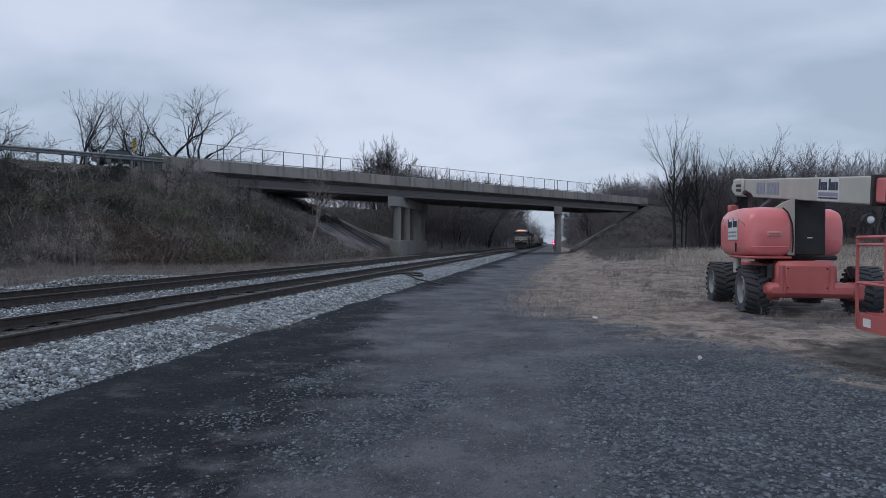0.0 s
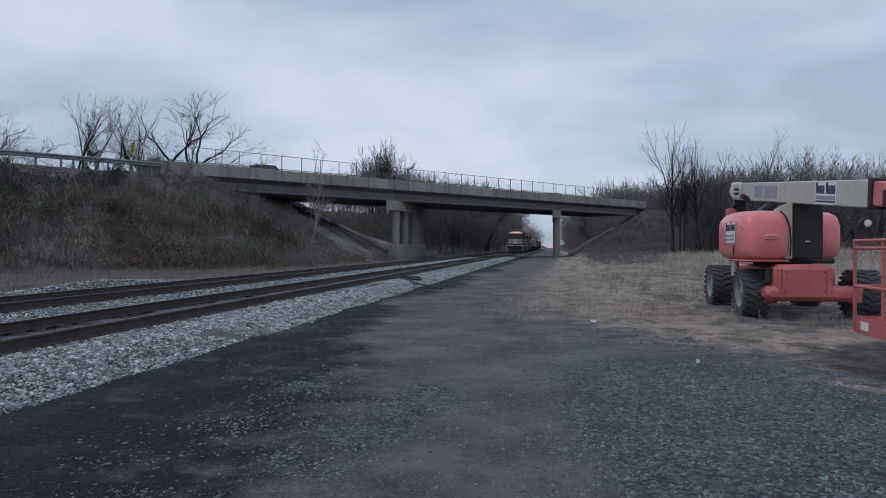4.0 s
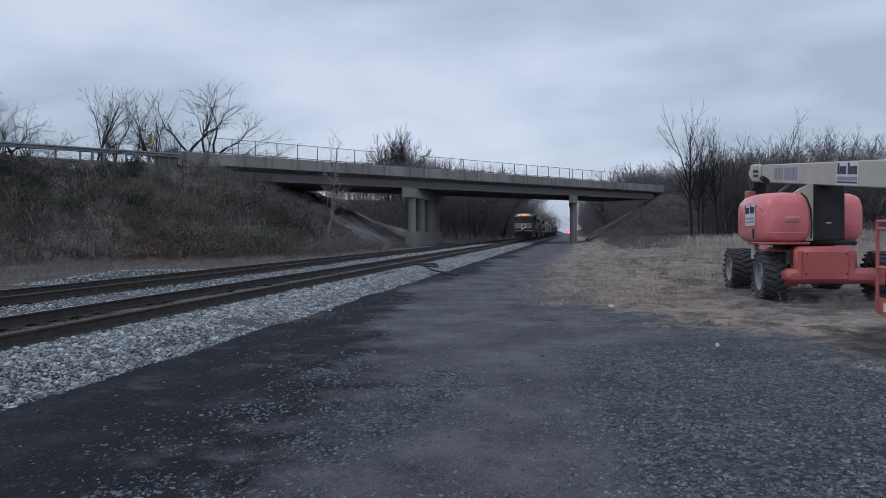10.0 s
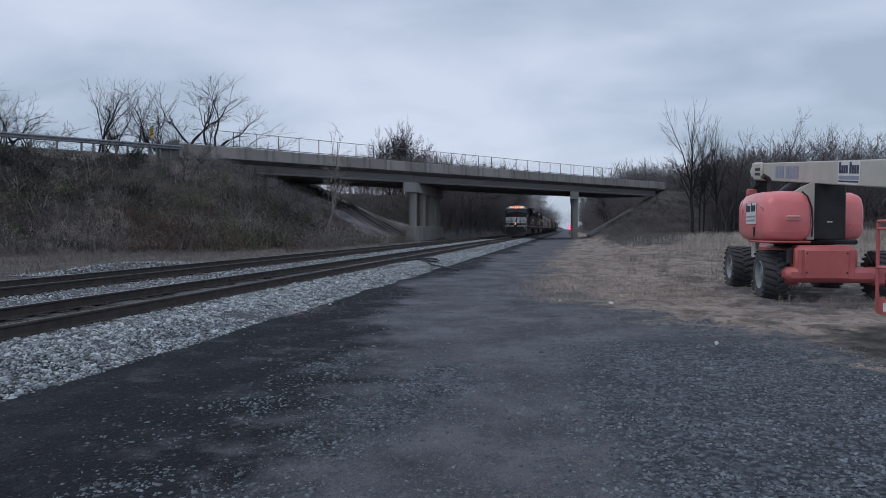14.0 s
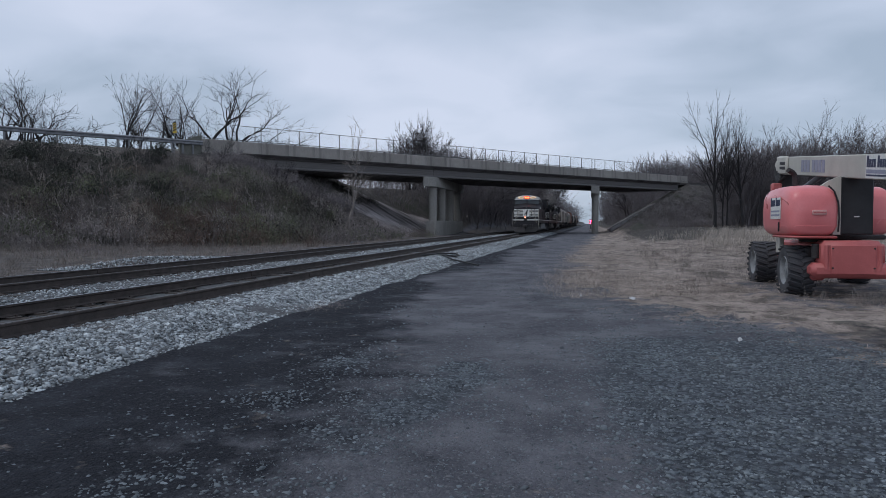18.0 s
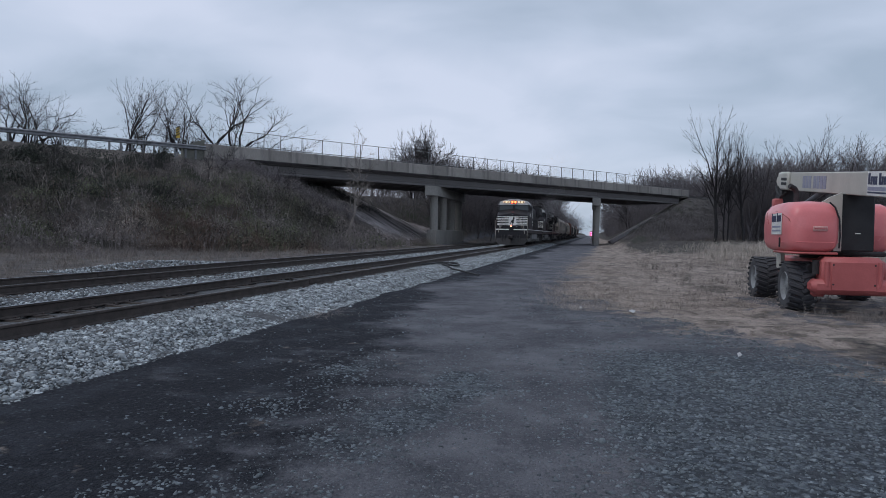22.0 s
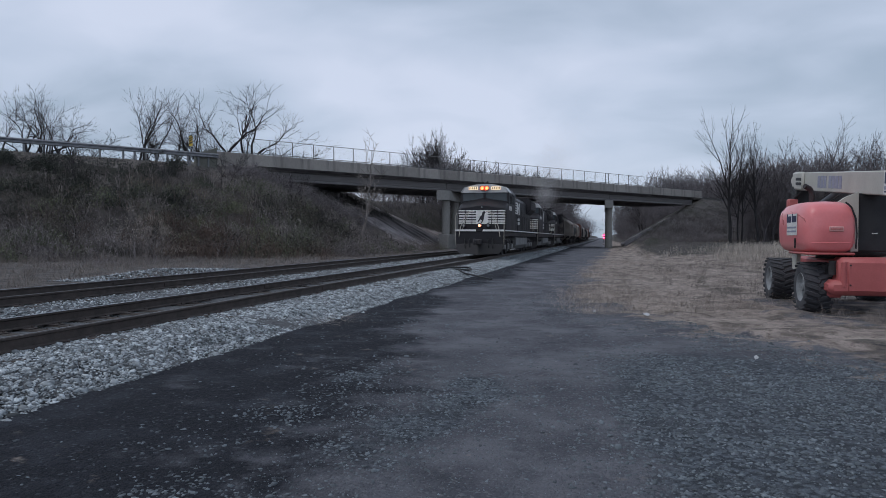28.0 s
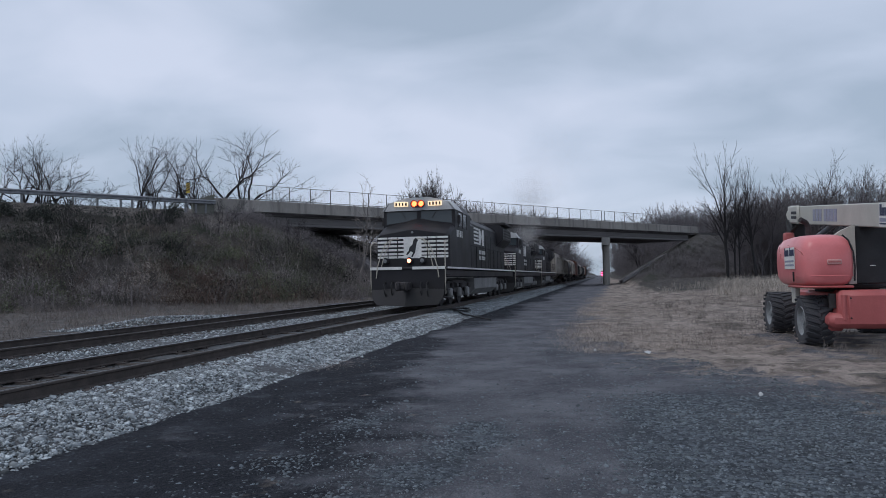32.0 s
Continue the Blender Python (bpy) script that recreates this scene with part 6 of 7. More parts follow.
# woods on both sides of the line and behind the bridge's far end
for i in range(96):
    y = 108 + 260 * wood.random() ** 1.5
    if i % 2:
        x = -17.5 - 26 * wood.random() ** 1.5
        top = wood.uniform(0.92, 1.04) * (1.5 + (0.100 if x < -21 else 0.088) * y)
    else:
        y += 18
        x = 8.5 + 34 * wood.random()
        top = wood.uniform(0.75, 1.0) * (1.5 + 0.093 * y)
    if -((x - BP[0]) * BN[0] + (y - BP[1]) * BN[1]) < ROAD_W + 6:
        continue
    top = min(top, 21.0)
    tree(FOREST[wood.randrange(6)] if i % 3 else ROUND[i % 2], x, y, max(0.4, (top - float(ground_z(x, y))) / 10.0), "bare tree of the wood along the railway", group="wood along the railway")


# ---- undergrowth, brush and grass: what nobody could count ----
def tapered(p, d, r, length, bend, rng):
    """One stem of two three-sided pieces, ending in a point."""
    p, d = np.array(p, float), np.array(d, float)
    d = d / np.linalg.norm(d)
    a = np.cross(d, [0.3, 0.9, 0.2])
    a /= np.linalg.norm(a)
    b = np.cross(d, a)
    q = p + d * length * 0.55
    e = q + (d + bend) * length * 0.45
    v = [p + r * (a * math.cos(t) + b * math.sin(t)) for t in (0, 2.1, 4.2)] + [q + 0.6 * r * (a * math.cos(t) + b * math.sin(t)) for t in (0, 2.1, 4.2)] + [e]
    f = [(0, 1, 4), (0, 4, 3), (1, 2, 5), (1, 5, 4), (2, 0, 3), (2, 3, 5), (3, 4, 6), (4, 5, 6), (5, 3, 6)]
    return v, f, q


def bush(seed, stems, height, r, width):
    rng = np.random.default_rng(seed)
    V, F = [], []

    def put(v, f):
        n = len(V)
        V.extend(v)
        F.extend(tuple(i + n for i in t) for t in f)

    for _ in range(stems):
        p = np.array([*rng.normal(0, width * 0.4, 2), -0.1])
        d = np.array([*rng.normal(0, 0.34, 2), 1.0])
        h = height * rng.uniform(0.45, 1.1)
        v, f, q = tapered(p, d, r * rng.uniform(0.6, 1.1), h, np.array([*rng.normal(0, 0.35, 2), -0.15]), rng)
        put(v, f)
        for _ in range(3):
            o = p + (q - p) * rng.uniform(0.3, 1.0)
            e = o + np.array([*rng.normal(0, 0.6, 2), 0.7]) * h * rng.uniform(0.3, 0.6)
            a = np.array([r * 0.6, 0, 0])
            b = np.array([0, r * 0.6, 0])
            put([o + a, o - a * 0.5 + b, o - a * 0.5 - b, e], [(0, 1, 3), (1, 2, 3), (2, 0, 3)])
    return np.array(V), np.array(F)


def leaf_clump(seed, n, size, height, width):
    """Small crumpled leaves in a low heap."""
    rng = np.random.default_rng(seed)
    c = rng.normal(0, 1, (n, 3)) * [width * 0.45, width * 0.45, height * 0.30] + [0, 0, height * 0.35]
    c[:, 2] = np.abs(c[:, 2])
    m = turns(rng, n)
    tri = np.array([(-0.5, -0.2, 0), (0.5, -0.25, 0.05), (0.3, 0.35, 0.0), (-0.35, 0.4, 0.08)]) * size
    return repeated(tri, np.array([(0, 1, 2, 3)]), m * rng.uniform(0.5, 1.3, n)[:, None, None], c)


def tuft(seed, blades, height, lean, width=0.12, w=0.006):
    rng = np.random.default_rng(seed)
    V, F = [], []
    for _ in range(blades):
        p = np.array([*rng.normal(0, width * 0.5, 2), -0.01])
        d = np.array([*rng.normal(0, lean, 2), 1.0])
        d /= np.linalg.norm(d)
        s = np.array([d[1], -d[0], 0.0])
        s = s / (np.linalg.norm(s) + 1e-6) * w * rng.uniform(0.6, 1.4)
        h = height * rng.uniform(0.4, 1.15)
        q = p + d * h * 0.6
        e = q + (d + [*rng.normal(0, 0.4, 2), -0.35]) * h * 0.4
        n = len(V)
        V += [p - s, p + s, q + s * 0.8, q - s * 0.8, e]
        F += [(n, n + 1, n + 2), (n, n + 2, n + 3), (n + 3, n + 2, n + 4)]
    return np.array(V), np.array(F)


def scatter(name, bases, x, y, scale, material, label, category, rng, tilt=0.15, dz=0.0, zfun=None):
    """One object of kind stuff: small meshes strewn over the ground."""
    k = len(x)
    pick = rng.integers(0, len(bases), k)
    z = (zfun or ground_z)(x, y) + dz
    mats = turns(rng, k, tilt) * scale[:, None, None]
    V, F, n = [], [], 0
    for i, (bv, bf) in enumerate(bases):
        sel = pick == i
        if sel.any():
            v, f = repeated(bv, bf, mats[sel], np.stack([x[sel], y[sel], z[sel]], 1))
            V.append(v), F.append(f + n)
            n += len(v)
    ob = new(name, raw_mesh(name, np.concatenate(V), np.concatenate(F), material))
    return tagged(ob, label, category, kind="stuff")


def strewn(rng, n, u0, u1, d0, d1, keep=None):
    """Places along the road embankment on the yard side."""
    u, d = rng.uniform(u0, u1, n), rng.uniform(d0, d1, n)
    x, y = BP[0] + BW[0] * u + BN[0] * d, BP[1] + BW[1] * u + BN[1] * d
    if keep is not None:
        ok = keep(x, y, u, d)
        x, y = x[ok], y[ok]
    return x, y


def bramble(seed, stems, leaves, size):
    """A mound of arching briars with crumpled leaves over it, about a metre high."""
    rng = np.random.default_rng(seed)
    V, F = [], []
    for _ in range(stems):
        a = rng.uniform(0, 2 * np.pi)
        w = np.array([np.cos(a), np.sin(a), 0.0])
        p = np.array([*rng.normal(0, 0.35, 2), -0.1])
        reach, high = rng.uniform(0.4, 1.0), rng.uniform(0.6, 1.1)
        pts = [p, p + w * reach * 0.25 + [0, 0, high * 0.75], p + w * reach * 0.7 + [0, 0, high], p + w * reach * 1.15 + [0, 0, high * rng.uniform(0.4, 0.9)]]
        r = 0.011
        n = len(V)
        for k, q in enumerate(pts[:3]):
            rk = r * (1 - 0.25 * k)
            V.extend([q + [rk, 0, 0], q + [-rk * 0.5, rk * 0.87, 0], q + [-rk * 0.5, -rk * 0.87, 0]])
        V.append(pts[3])
        for k in (0, 3):
            for e in range(3):
                g = (e + 1) % 3
                F += [(n + k + e, n + k + g, n + k + 3 + g), (n + k + e, n + k + 3 + g, n + k + 3 + e)]
        F += [(n + 6, n + 7, n + 9), (n + 7, n + 8, n + 9), (n + 8, n + 6, n + 9)]
    d = rng.normal(0, 1, (leaves, 3))
    d /= np.linalg.norm(d, axis=1)[:, None]
    d[:, 2] = np.abs(d[:, 2])
    c = d * rng.uniform(0.55, 1.05, (leaves, 1)) * [0.95, 0.95, 0.9]
    tri = np.array([(-0.5, -0.3, 0), (0.55, -0.1, 0.05), (-0.1, 0.5, 0.04)]) * size
    v, f = repeated(tri, np.array([(0, 1, 2)]), turns(rng, leaves) * rng.uniform(0.5, 1.4, leaves)[:, None, None], c)
    return np.concatenate([np.array(V), v]), np.concatenate([np.array(F), f + len(V)])


BUSHES = [bush(s, 8, 1.0, 0.014, 0.9) for s in range(5)]
BRIARS = [bramble(s, 14, 70, 0.085) for s in range(5)]
LEAFY = [bramble(s + 9, 8, 190, 0.095) for s in range(4)]
HEAPS = [leaf_clump(s, 80, 0.075, 0.9, 1.5) for s in range(4)]
TUFTS = [tuft(s, 24, 0.09, 3.4, 0.34, 0.0018) for s in range(5)]
MATTED = [tuft(s + 60, 34, 0.13, 1.6, 0.42, 0.0018) for s in range(5)]
TALL = [tuft(s + 20, 14, 1.0, 0.38, 0.40, 0.008) for s in range(4)]
brng = np.random.default_rng(8)


def left_bank(x, y, u, d):
    """The brush slope; a strip of mown verge stays free below the guardrail."""
    verge = (u > -30) & (u < -7.6) & (d < 1.7 + 0.9 * wavy(x, y, 0.5, 2) - 1.0 * smooth(-u, 22, 27))
    return (d < 23.3 + 1.6 * wavy(x, y, 0.6, 5)) & (x < -17.5) & ((u < -1) | (d > 1.0)) & (x > -75) & (bare_earth(x, y) < 0.4) & ~verge


def low_top(x, y):
    """How high the brush may stand: lower towards the top of the slope."""
    d = (x - BP[0]) * BN[0] + (y - BP[1]) * BN[1]
    return 0.38 + 0.62 * smooth(d, 2.5, 8.0)


def patch(x, y, seed):
    """Broad uneven patches, about -1 to 1."""
    return 0.65 * wavy(x, y, 0.33, seed) + 0.35 * wavy(x, y, 0.95, seed + 3)


x, y = strewn(brng, 900, -62, 26, 1.8, 36, left_bank)
scatter("brush", BUSHES, x, y, brng.uniform(0.7, 2.0, len(x)) * (0.85 + 0.35 * wavy(x, y, 0.35, 2)) * low_top(x, y), M_BRUSH, "leafless brown brush covering the embankment", "brush", brng, 0.35)
x, y = strewn(brng, 2900, -62, 26, 2.2, 36, lambda x, y, u, d: left_bank(x, y, u, d) & (patch(x, y, 4) > -0.45) & (brng.random(len(x)) > 0.75 * smooth(-u, 12, 20) * smooth(15 - d, 0, 4)))
scatter("briars", BRIARS, x, y, brng.uniform(0.6, 1.7, len(x)) * low_top(x, y), M_BRIAR, "mounds of grey-brown arching briars on the embankment", "briars", brng, 0.3)
x, y = strewn(brng, 1000, -62, 26, 1.5, 35, lambda x, y, u, d: left_bank(x, y, u, d) & (patch(x, y, 9) + 0.45 * smooth(-u, 14, 26) * smooth(16 - d, 0, 5) > 0.22))
scatter("dark_brush", BRIARS, x, y, brng.uniform(0.9, 2.1, len(x)) * low_top(x, y), M_BRUSH_K, "dark tangled brush on the embankment", "brush", brng, 0.3)
x, y = strewn(brng, 300, -62, 26, 3.0, 26, lambda x, y, u, d: left_bank(x, y, u, d) & (wavy(x, y, 0.28, 6) > -0.35))
scatter("undergrowth", HEAPS, x, y, brng.uniform(0.5, 1.3, len(x)), M_LITTER, "dead leaves and tangled stems on the embankment", "undergrowth", brng)
x, y = strewn(brng, 2600, -62, 24, 4.5, 35, lambda x, y, u, d: left_bank(x, y, u, d) & (patch(x, y, 3) + 0.35 * smooth(d, 8, 18) * smooth(u, -30, -5) + brng.normal(0, 0.15, len(x)) > 0.10))
scatter("evergreen_vines", LEAFY, x, y, brng.uniform(0.6, 1.35, len(x)) * low_top(x, y), M_VINE, "olive green evergreen vines over the brush", "vines", brng)
x, y = strewn(brng, 330, -40, -14, 2.6, 14.5, lambda x, y, u, d: left_bank(x, y, u, d) & (patch(x, y, 11) > -0.25))
scatter("evergreen_vines", LEAFY, x, y, brng.uniform(0.5, 1.3, len(x)), M_CEDAR, "dark evergreen cover high on the slope", "vines", brng)
for u, d, sz in ((-12.9, 3.0, 1.25), (-13.7, 4.0, 1.0), (-23.5, 4.6, 1.2), (-26.0, 4.2, 1.1)):
    bx, by = BP + BW * u + BN * d
    ev = thing("evergreen_bush", "dark evergreen bush near the top of the slope", "bush", "evergreen bushes on the slope", pose(bx, by, float(ground_z(bx, by)) - 0.1, 0, 0, 40 * u))
    v, f = bramble(int(-u * 7), 6, 1500, 0.10)
    part("foliage", raw_mesh("foliage", v * [0.9 * sz, 0.9 * sz, 1.25 * sz], f, M_CEDAR), None, ev, "dense dark green foliage")
    part("stem", Shape().tube((0, 0, -0.2), (0.05, 0, 0.7 * sz), 0.06, 0.03, 7), M_BARK, ev)
x, y = strewn(brng, 230, -7.4, 8.0, 0.7, 4.0)
scatter("bridge_end_shrubs", BUSHES, x, y, brng.uniform(0.9, 2.2, len(x)), M_BRUSH_D, "dark leafless shrubs against the bridge end", "shrubs", brng)
x, y = strewn(brng, 2600, -30, -7.0, 0.5, 6.5, lambda x, y, u, d: (x < -20) & (d < 2.8 + 1.2 * wavy(x, y, 0.5, 2)))
scatter("verge_grass", TALL, x, y, brng.uniform(0.12, 0.36, len(x)), M_GRASS_T, "pale dry grass along the guardrail", "dry grass", brng, 0.6)
x, y = brng.normal(-28.0, 1.6, 170), brng.normal(39.5, 1.3, 170)
scatter("flattened_bracken", TALL, x, y, brng.uniform(0.5, 1.1, 170), M_GRASS_T, "tan heap of flattened dead stalks on the slope", "dead stalks", brng, 1.3, 0.35)
x, y = brng.normal(-25.5, 2.6, 210), brng.normal(42.0, 2.0, 210)
scatter("rusty_brush", BRIARS, x, y, brng.uniform(0.7, 1.4, 210), M_RUSTY, "rust-red leafless briars on the slope", "brush", brng)
x, y = brng.uniform(-38, -17.5, 420), brng.uniform(18, 42, 420)
ok = (ground_z(x, y) < 0.6) & (patch(x, y, 6) > 0.05)
scatter("dead_weeds", BRIARS, x[ok], y[ok], brng.uniform(0.15, 0.5, ok.sum()), M_BRIAR, "low dead weeds on the flat strip beside the track", "weeds", brng, 0.4)
x, y = strewn(brng, 90, -50, 22, 6.0, 32, left_bank)
scatter("pale_stems", BUSHES, x, y, brng.uniform(1.2, 2.6, len(x)), M_TWIG_PALE, "pale dead stems standing in the brush", "brush", brng)
x, y = brng.uniform(-40, -15.3, 5200), brng.uniform(12, 62, 5200)
ok = (ground_z(x, y) < 1.0) & (bare_earth(x, y) < 0.5)
scatter("trackside_weeds", TALL, x[ok], y[ok], brng.uniform(0.12, 0.55, ok.sum()), M_WEED, "sparse dry weeds between track and embankment", "weeds", brng, 0.7)
x, y = brng.uniform(-34.5, -26.8, 240), brng.uniform(64, 86, 240)
ok = (((x - BP[0]) * BN[0] + (y - BP[1]) * BN[1]) > -ROAD_W) & (((x - BP[0]) * BN[0] + (y - BP[1]) * BN[1]) < 2.5)
scatter("dark_brush", BRIARS, x[ok], y[ok], brng.uniform(0.5, 1.2, ok.sum()), M_BRUSH_K, "dark brush on the slope under the bridge end", "brush", brng, 0.3)
# slope and hill by the far end of the bridge, floor of the woods
x, y = brng.uniform(3, 75, 1000), brng.uniform(56, 100, 1000)
ok = ((x - BP[0]) * BN[0] + (y - BP[1]) * BN[1] > 1.5) & (y > 56 + 0.15 * x)
scatter("hillside_brush", BUSHES, x[ok], y[ok], brng.uniform(0.7, 2.0, ok.sum()) * (0.30 + 0.70 * smooth(x[ok], 14, 22)), M_BRUSH, "leafless brown brush below the wood", "brush", brng)
x, y = brng.uniform(-45, -16.5, 400), brng.uniform(95, 260, 400)
ok = -((x - BP[0]) * BN[0] + (y - BP[1]) * BN[1]) > ROAD_W + 2
scatter("cutting_brush", BUSHES, x[ok], y[ok], brng.uniform(1.5, 3.6, ok.sum()), M_BRUSH_D, "dark brush along the railway cutting", "brush", brng)
x, y = strewn(brng, 1900, 38, 92, 4.5, 20, lambda x, y, u, d: (x > 4.6) & (y > 50))
dd = (x - BP[0]) * BN[0] + (y - BP[1]) * BN[1]
scatter("slope_brush", BUSHES, x, y, brng.uniform(0.8, 1.7, len(x)) * (0.55 + 0.45 * smooth(x, 5, 11)) * (0.30 + 0.70 * smooth(dd, 6, 14)), M_BRUSH_D, "dark leafless brush on the slope beside the bridge end", "brush", brng)
x, y = strewn(brng, 900, 38, 92, 1.2, 16, lambda x, y, u, d: (x > 5.5) & (y > 50))
dd = (x - BP[0]) * BN[0] + (y - BP[1]) * BN[1]
scatter("slope_brush", BRIARS, x, y, brng.uniform(0.35, 0.9, len(x)) * (0.55 + 0.45 * smooth(dd, 4, 12)), M_BRUSH_K, "dark tangled briars on the slope beside the bridge end", "brush", brng, 0.3)
x, y = brng.uniform(6.5, 45, 260), brng.uniform(125, 280, 260)
ok = -((x - BP[0]) * BN[0] + (y - BP[1]) * BN[1]) > ROAD_W + 2
scatter("cutting_brush", BUSHES, x[ok], y[ok], brng.uniform(1.5, 3.6, ok.sum()), M_BRUSH_D, "dark brush along the railway cutting", "brush", brng)
# thickets of thin upright stems that close the woods
def stand(seed):
    """A stand of thin stems with feathery crowns, one metre high."""
    (v0, f0), (v1, f1) = forked(seed, 1.0, 1, 0.10, 5, 0.46, 0.66, 0.46, (2, 2, 1, 1), 0.10, 0.10, 0.008, 0.0016, 0.4, 9, 0.12, True)
    return np.array(v0), np.array(f0)


THICKET = [stand(s + 40) for s in range(6)]


def thicket(n, x0, x1, y0, y1, lo, hi, keep, label):
    x, y = brng.uniform(x0, x1, n), brng.uniform(y0, y1, n)
    ok = keep(x, y, (x - BP[0]) * BN[0] + (y - BP[1]) * BN[1])
    x, y = x[ok], y[ok]
    scatter("thicket", THICKET, x, y, np.maximum(2.0, np.minimum(brng.uniform(lo, hi, len(x)), np.where(x < -22, 1.3 + 0.111 * y, np.where(x < 0, 1.3 + 0.093 * y, 99))) - ground_z(x, y)), M_BRUSH_D, label, "thicket", brng, 0.05)


thicket(1150, 13, 84, 76, 116, 8.2, 11.0, lambda x, y, d: (d > 5) & (y > 70 + 0.1 * x) & (x > 0.19 * y + 2.0), "thicket of thin bare stems inside the wood")
thicket(300, 11.5, 25, 76, 94, 8.0, 10.5, lambda x, y, d: (d > 3) & (x > 0.175 * y + 1.0), "thicket of thin bare stems at the edge of the wood")
thicket(1000, -34, -17.0, 92, 260, 12.5, 15.5, lambda x, y, d: (-d > ROAD_W + 5) & ((x > -22) | (y > 150)), "thicket of thin bare stems beside the railway")
thicket(520, -60, -18.5, 84, 150, 15.0, 18.0, lambda x, y, d: (-d > ROAD_W + 5) & (-d < ROAD_W + 30), "thicket of thin bare stems behind the bridge")
thicket(800, 13, 62, 140, 215, 14.5, 18.0, lambda x, y, d: -d > ROAD_W + 5, "thicket of bare stems on the hill behind the bridge end")
thicket(240, -30, -14.8, 240, 760, 15.0, 19.0, lambda x, y, d: y > 240, "thicket of tall bare stems far along the railway")
thicket(1000, 7.5, 44, 118, 380, 10.0, 13.5, lambda x, y, d: -d > ROAD_W + 5, "thicket of thin bare stems beside the railway")
# dry grass
n = 13000
y = 7 + 40 * brng.random(n) ** 1.35
x = near_grass_edge(y) - 0.4 + (4 + 0.75 * y) * brng.random(n)
ok = (y > 9.2) & (wavy(x, y, 1.6, 9) + 0.6 * wavy(x, y, 4.1, 2) > -0.55 + 0.9 * brng.random(n) * (1 - smooth(x - near_grass_edge(y), 0, 3.0))) & (brng.random(n) < 0.25 + smooth(y - 8.5, 0, 7)) & (brng.random(n) < 0.15 + smooth(x - near_grass_edge(y), -0.3, 2.2)) & ((x < 3.0) | (y > 11.6 + 0.7 * wavy(x, y, 1.3, 3)) | (brng.random(n) < 0.25))
scatter("dry_grass", TUFTS, x[ok], y[ok], brng.uniform(0.5, 1.5, ok.sum()) * (1 + 0.8 * smooth(y[ok], 22, 40)), M_GRASS, "matted straw-coloured dry grass", "dry grass", brng, 0.5)
n = 8000
y = 14.5 + 32 * brng.random(n) ** 1.2
x = near_grass_edge(y) - 0.2 + (1.5 + 0.55 * y) * brng.random(n) ** 1.25
ok = (patch(2.2 * x, 2.2 * y, 5) + brng.normal(0, 0.25, n) > 0.05) & ~((x > 3.2) & (x < 7.5) & (y > 13.5) & (y < 20))
scatter("dry_grass", MATTED, x[ok], y[ok], brng.uniform(0.7, 1.7, ok.sum()), M_GRASS_P, "pale matted tussocks of dry grass", "dry grass", brng, 0.5)
x, y = brng.uniform(3.0, 48, 5200), brng.uniform(36, 60, 5200)
ok = (y > 38 + 9 * (1 - smooth(x, 3, 8))) & (brng.random(5200) < 0.10 + 0.9 * smooth(x / y + 0.02 * wavy(x, y, 0.9, 2), 0.12, 0.19))
scatter("tall_grass", TALL, x[ok], y[ok], brng.uniform(0.35, 0.95, ok.sum()), M_GRASS_T, "band of tall pale dry grass before the wood", "dry grass", brng)


# ---- stones ----
def lump(seed, flat=1.0):
    """A rough twelve-cornered stone of radius about 1."""
    rng = np.random.default_rng(seed)
    bm = bmesh.new()
    bmesh.ops.create_icosphere(bm, subdivisions=1, radius=1.0)
    v = np.array([p.co[:] for p in bm.verts])
    f = np.array([[q.index for q in t.verts] for t in bm.faces])
    bm.free()
    v = v * rng.uniform(0.72, 1.2, (len(v), 1)) * np.array([1.15, 0.85, 0.7 * flat])
    return v, f


LUMPS = [lump(s) for s in range(6)]
CHIP_V = np.array([(1, 0, 0), (-1, 0.1, 0), (0.1, 0.8, 0), (0, -0.75, 0.05), (0.1, 0, 0.5), (0, 0.1, -0.5)])
CHIP_F = np.array([(0, 2, 4), (2, 1, 4), (1, 3, 4), (3, 0, 4), (2, 0, 5), (1, 2, 5), (3, 1, 5), (0, 3, 5)])
CHIPS = [(CHIP_V * np.random.default_rng(s).uniform(0.6, 1.25, (6, 3)), CHIP_F) for s in range(5)]


def bed_z(x, y):
    return np.interp(x, [-15.2, -13.8, -12.9, -6.2, -5.55, -4.8], [0.0, 0.17, 0.20, 0.20, 0.16, -0.03])


def stones(name, n, x0, x1, y0, y1, lo, hi, label, zfun=bed_z, bases=None, mat=None, power=1.0, keep=None, sink=0.0, tilt=math.pi):
    rng = np.random.default_rng(n)
    y = y0 + (y1 - y0) * rng.random(n) ** power
    x = rng.uniform(x0, x1, n)
    if keep is not None:
        ok = keep(x, y, rng)
        x, y = x[ok], y[ok]
    s = rng.uniform(lo, hi, len(x)) * rng.uniform(0.7, 1.25, len(x))
    return scatter(name, bases or LUMPS, x, y, s, mat or M_STONE, label, "stones", rng, tilt, sink, zfun)


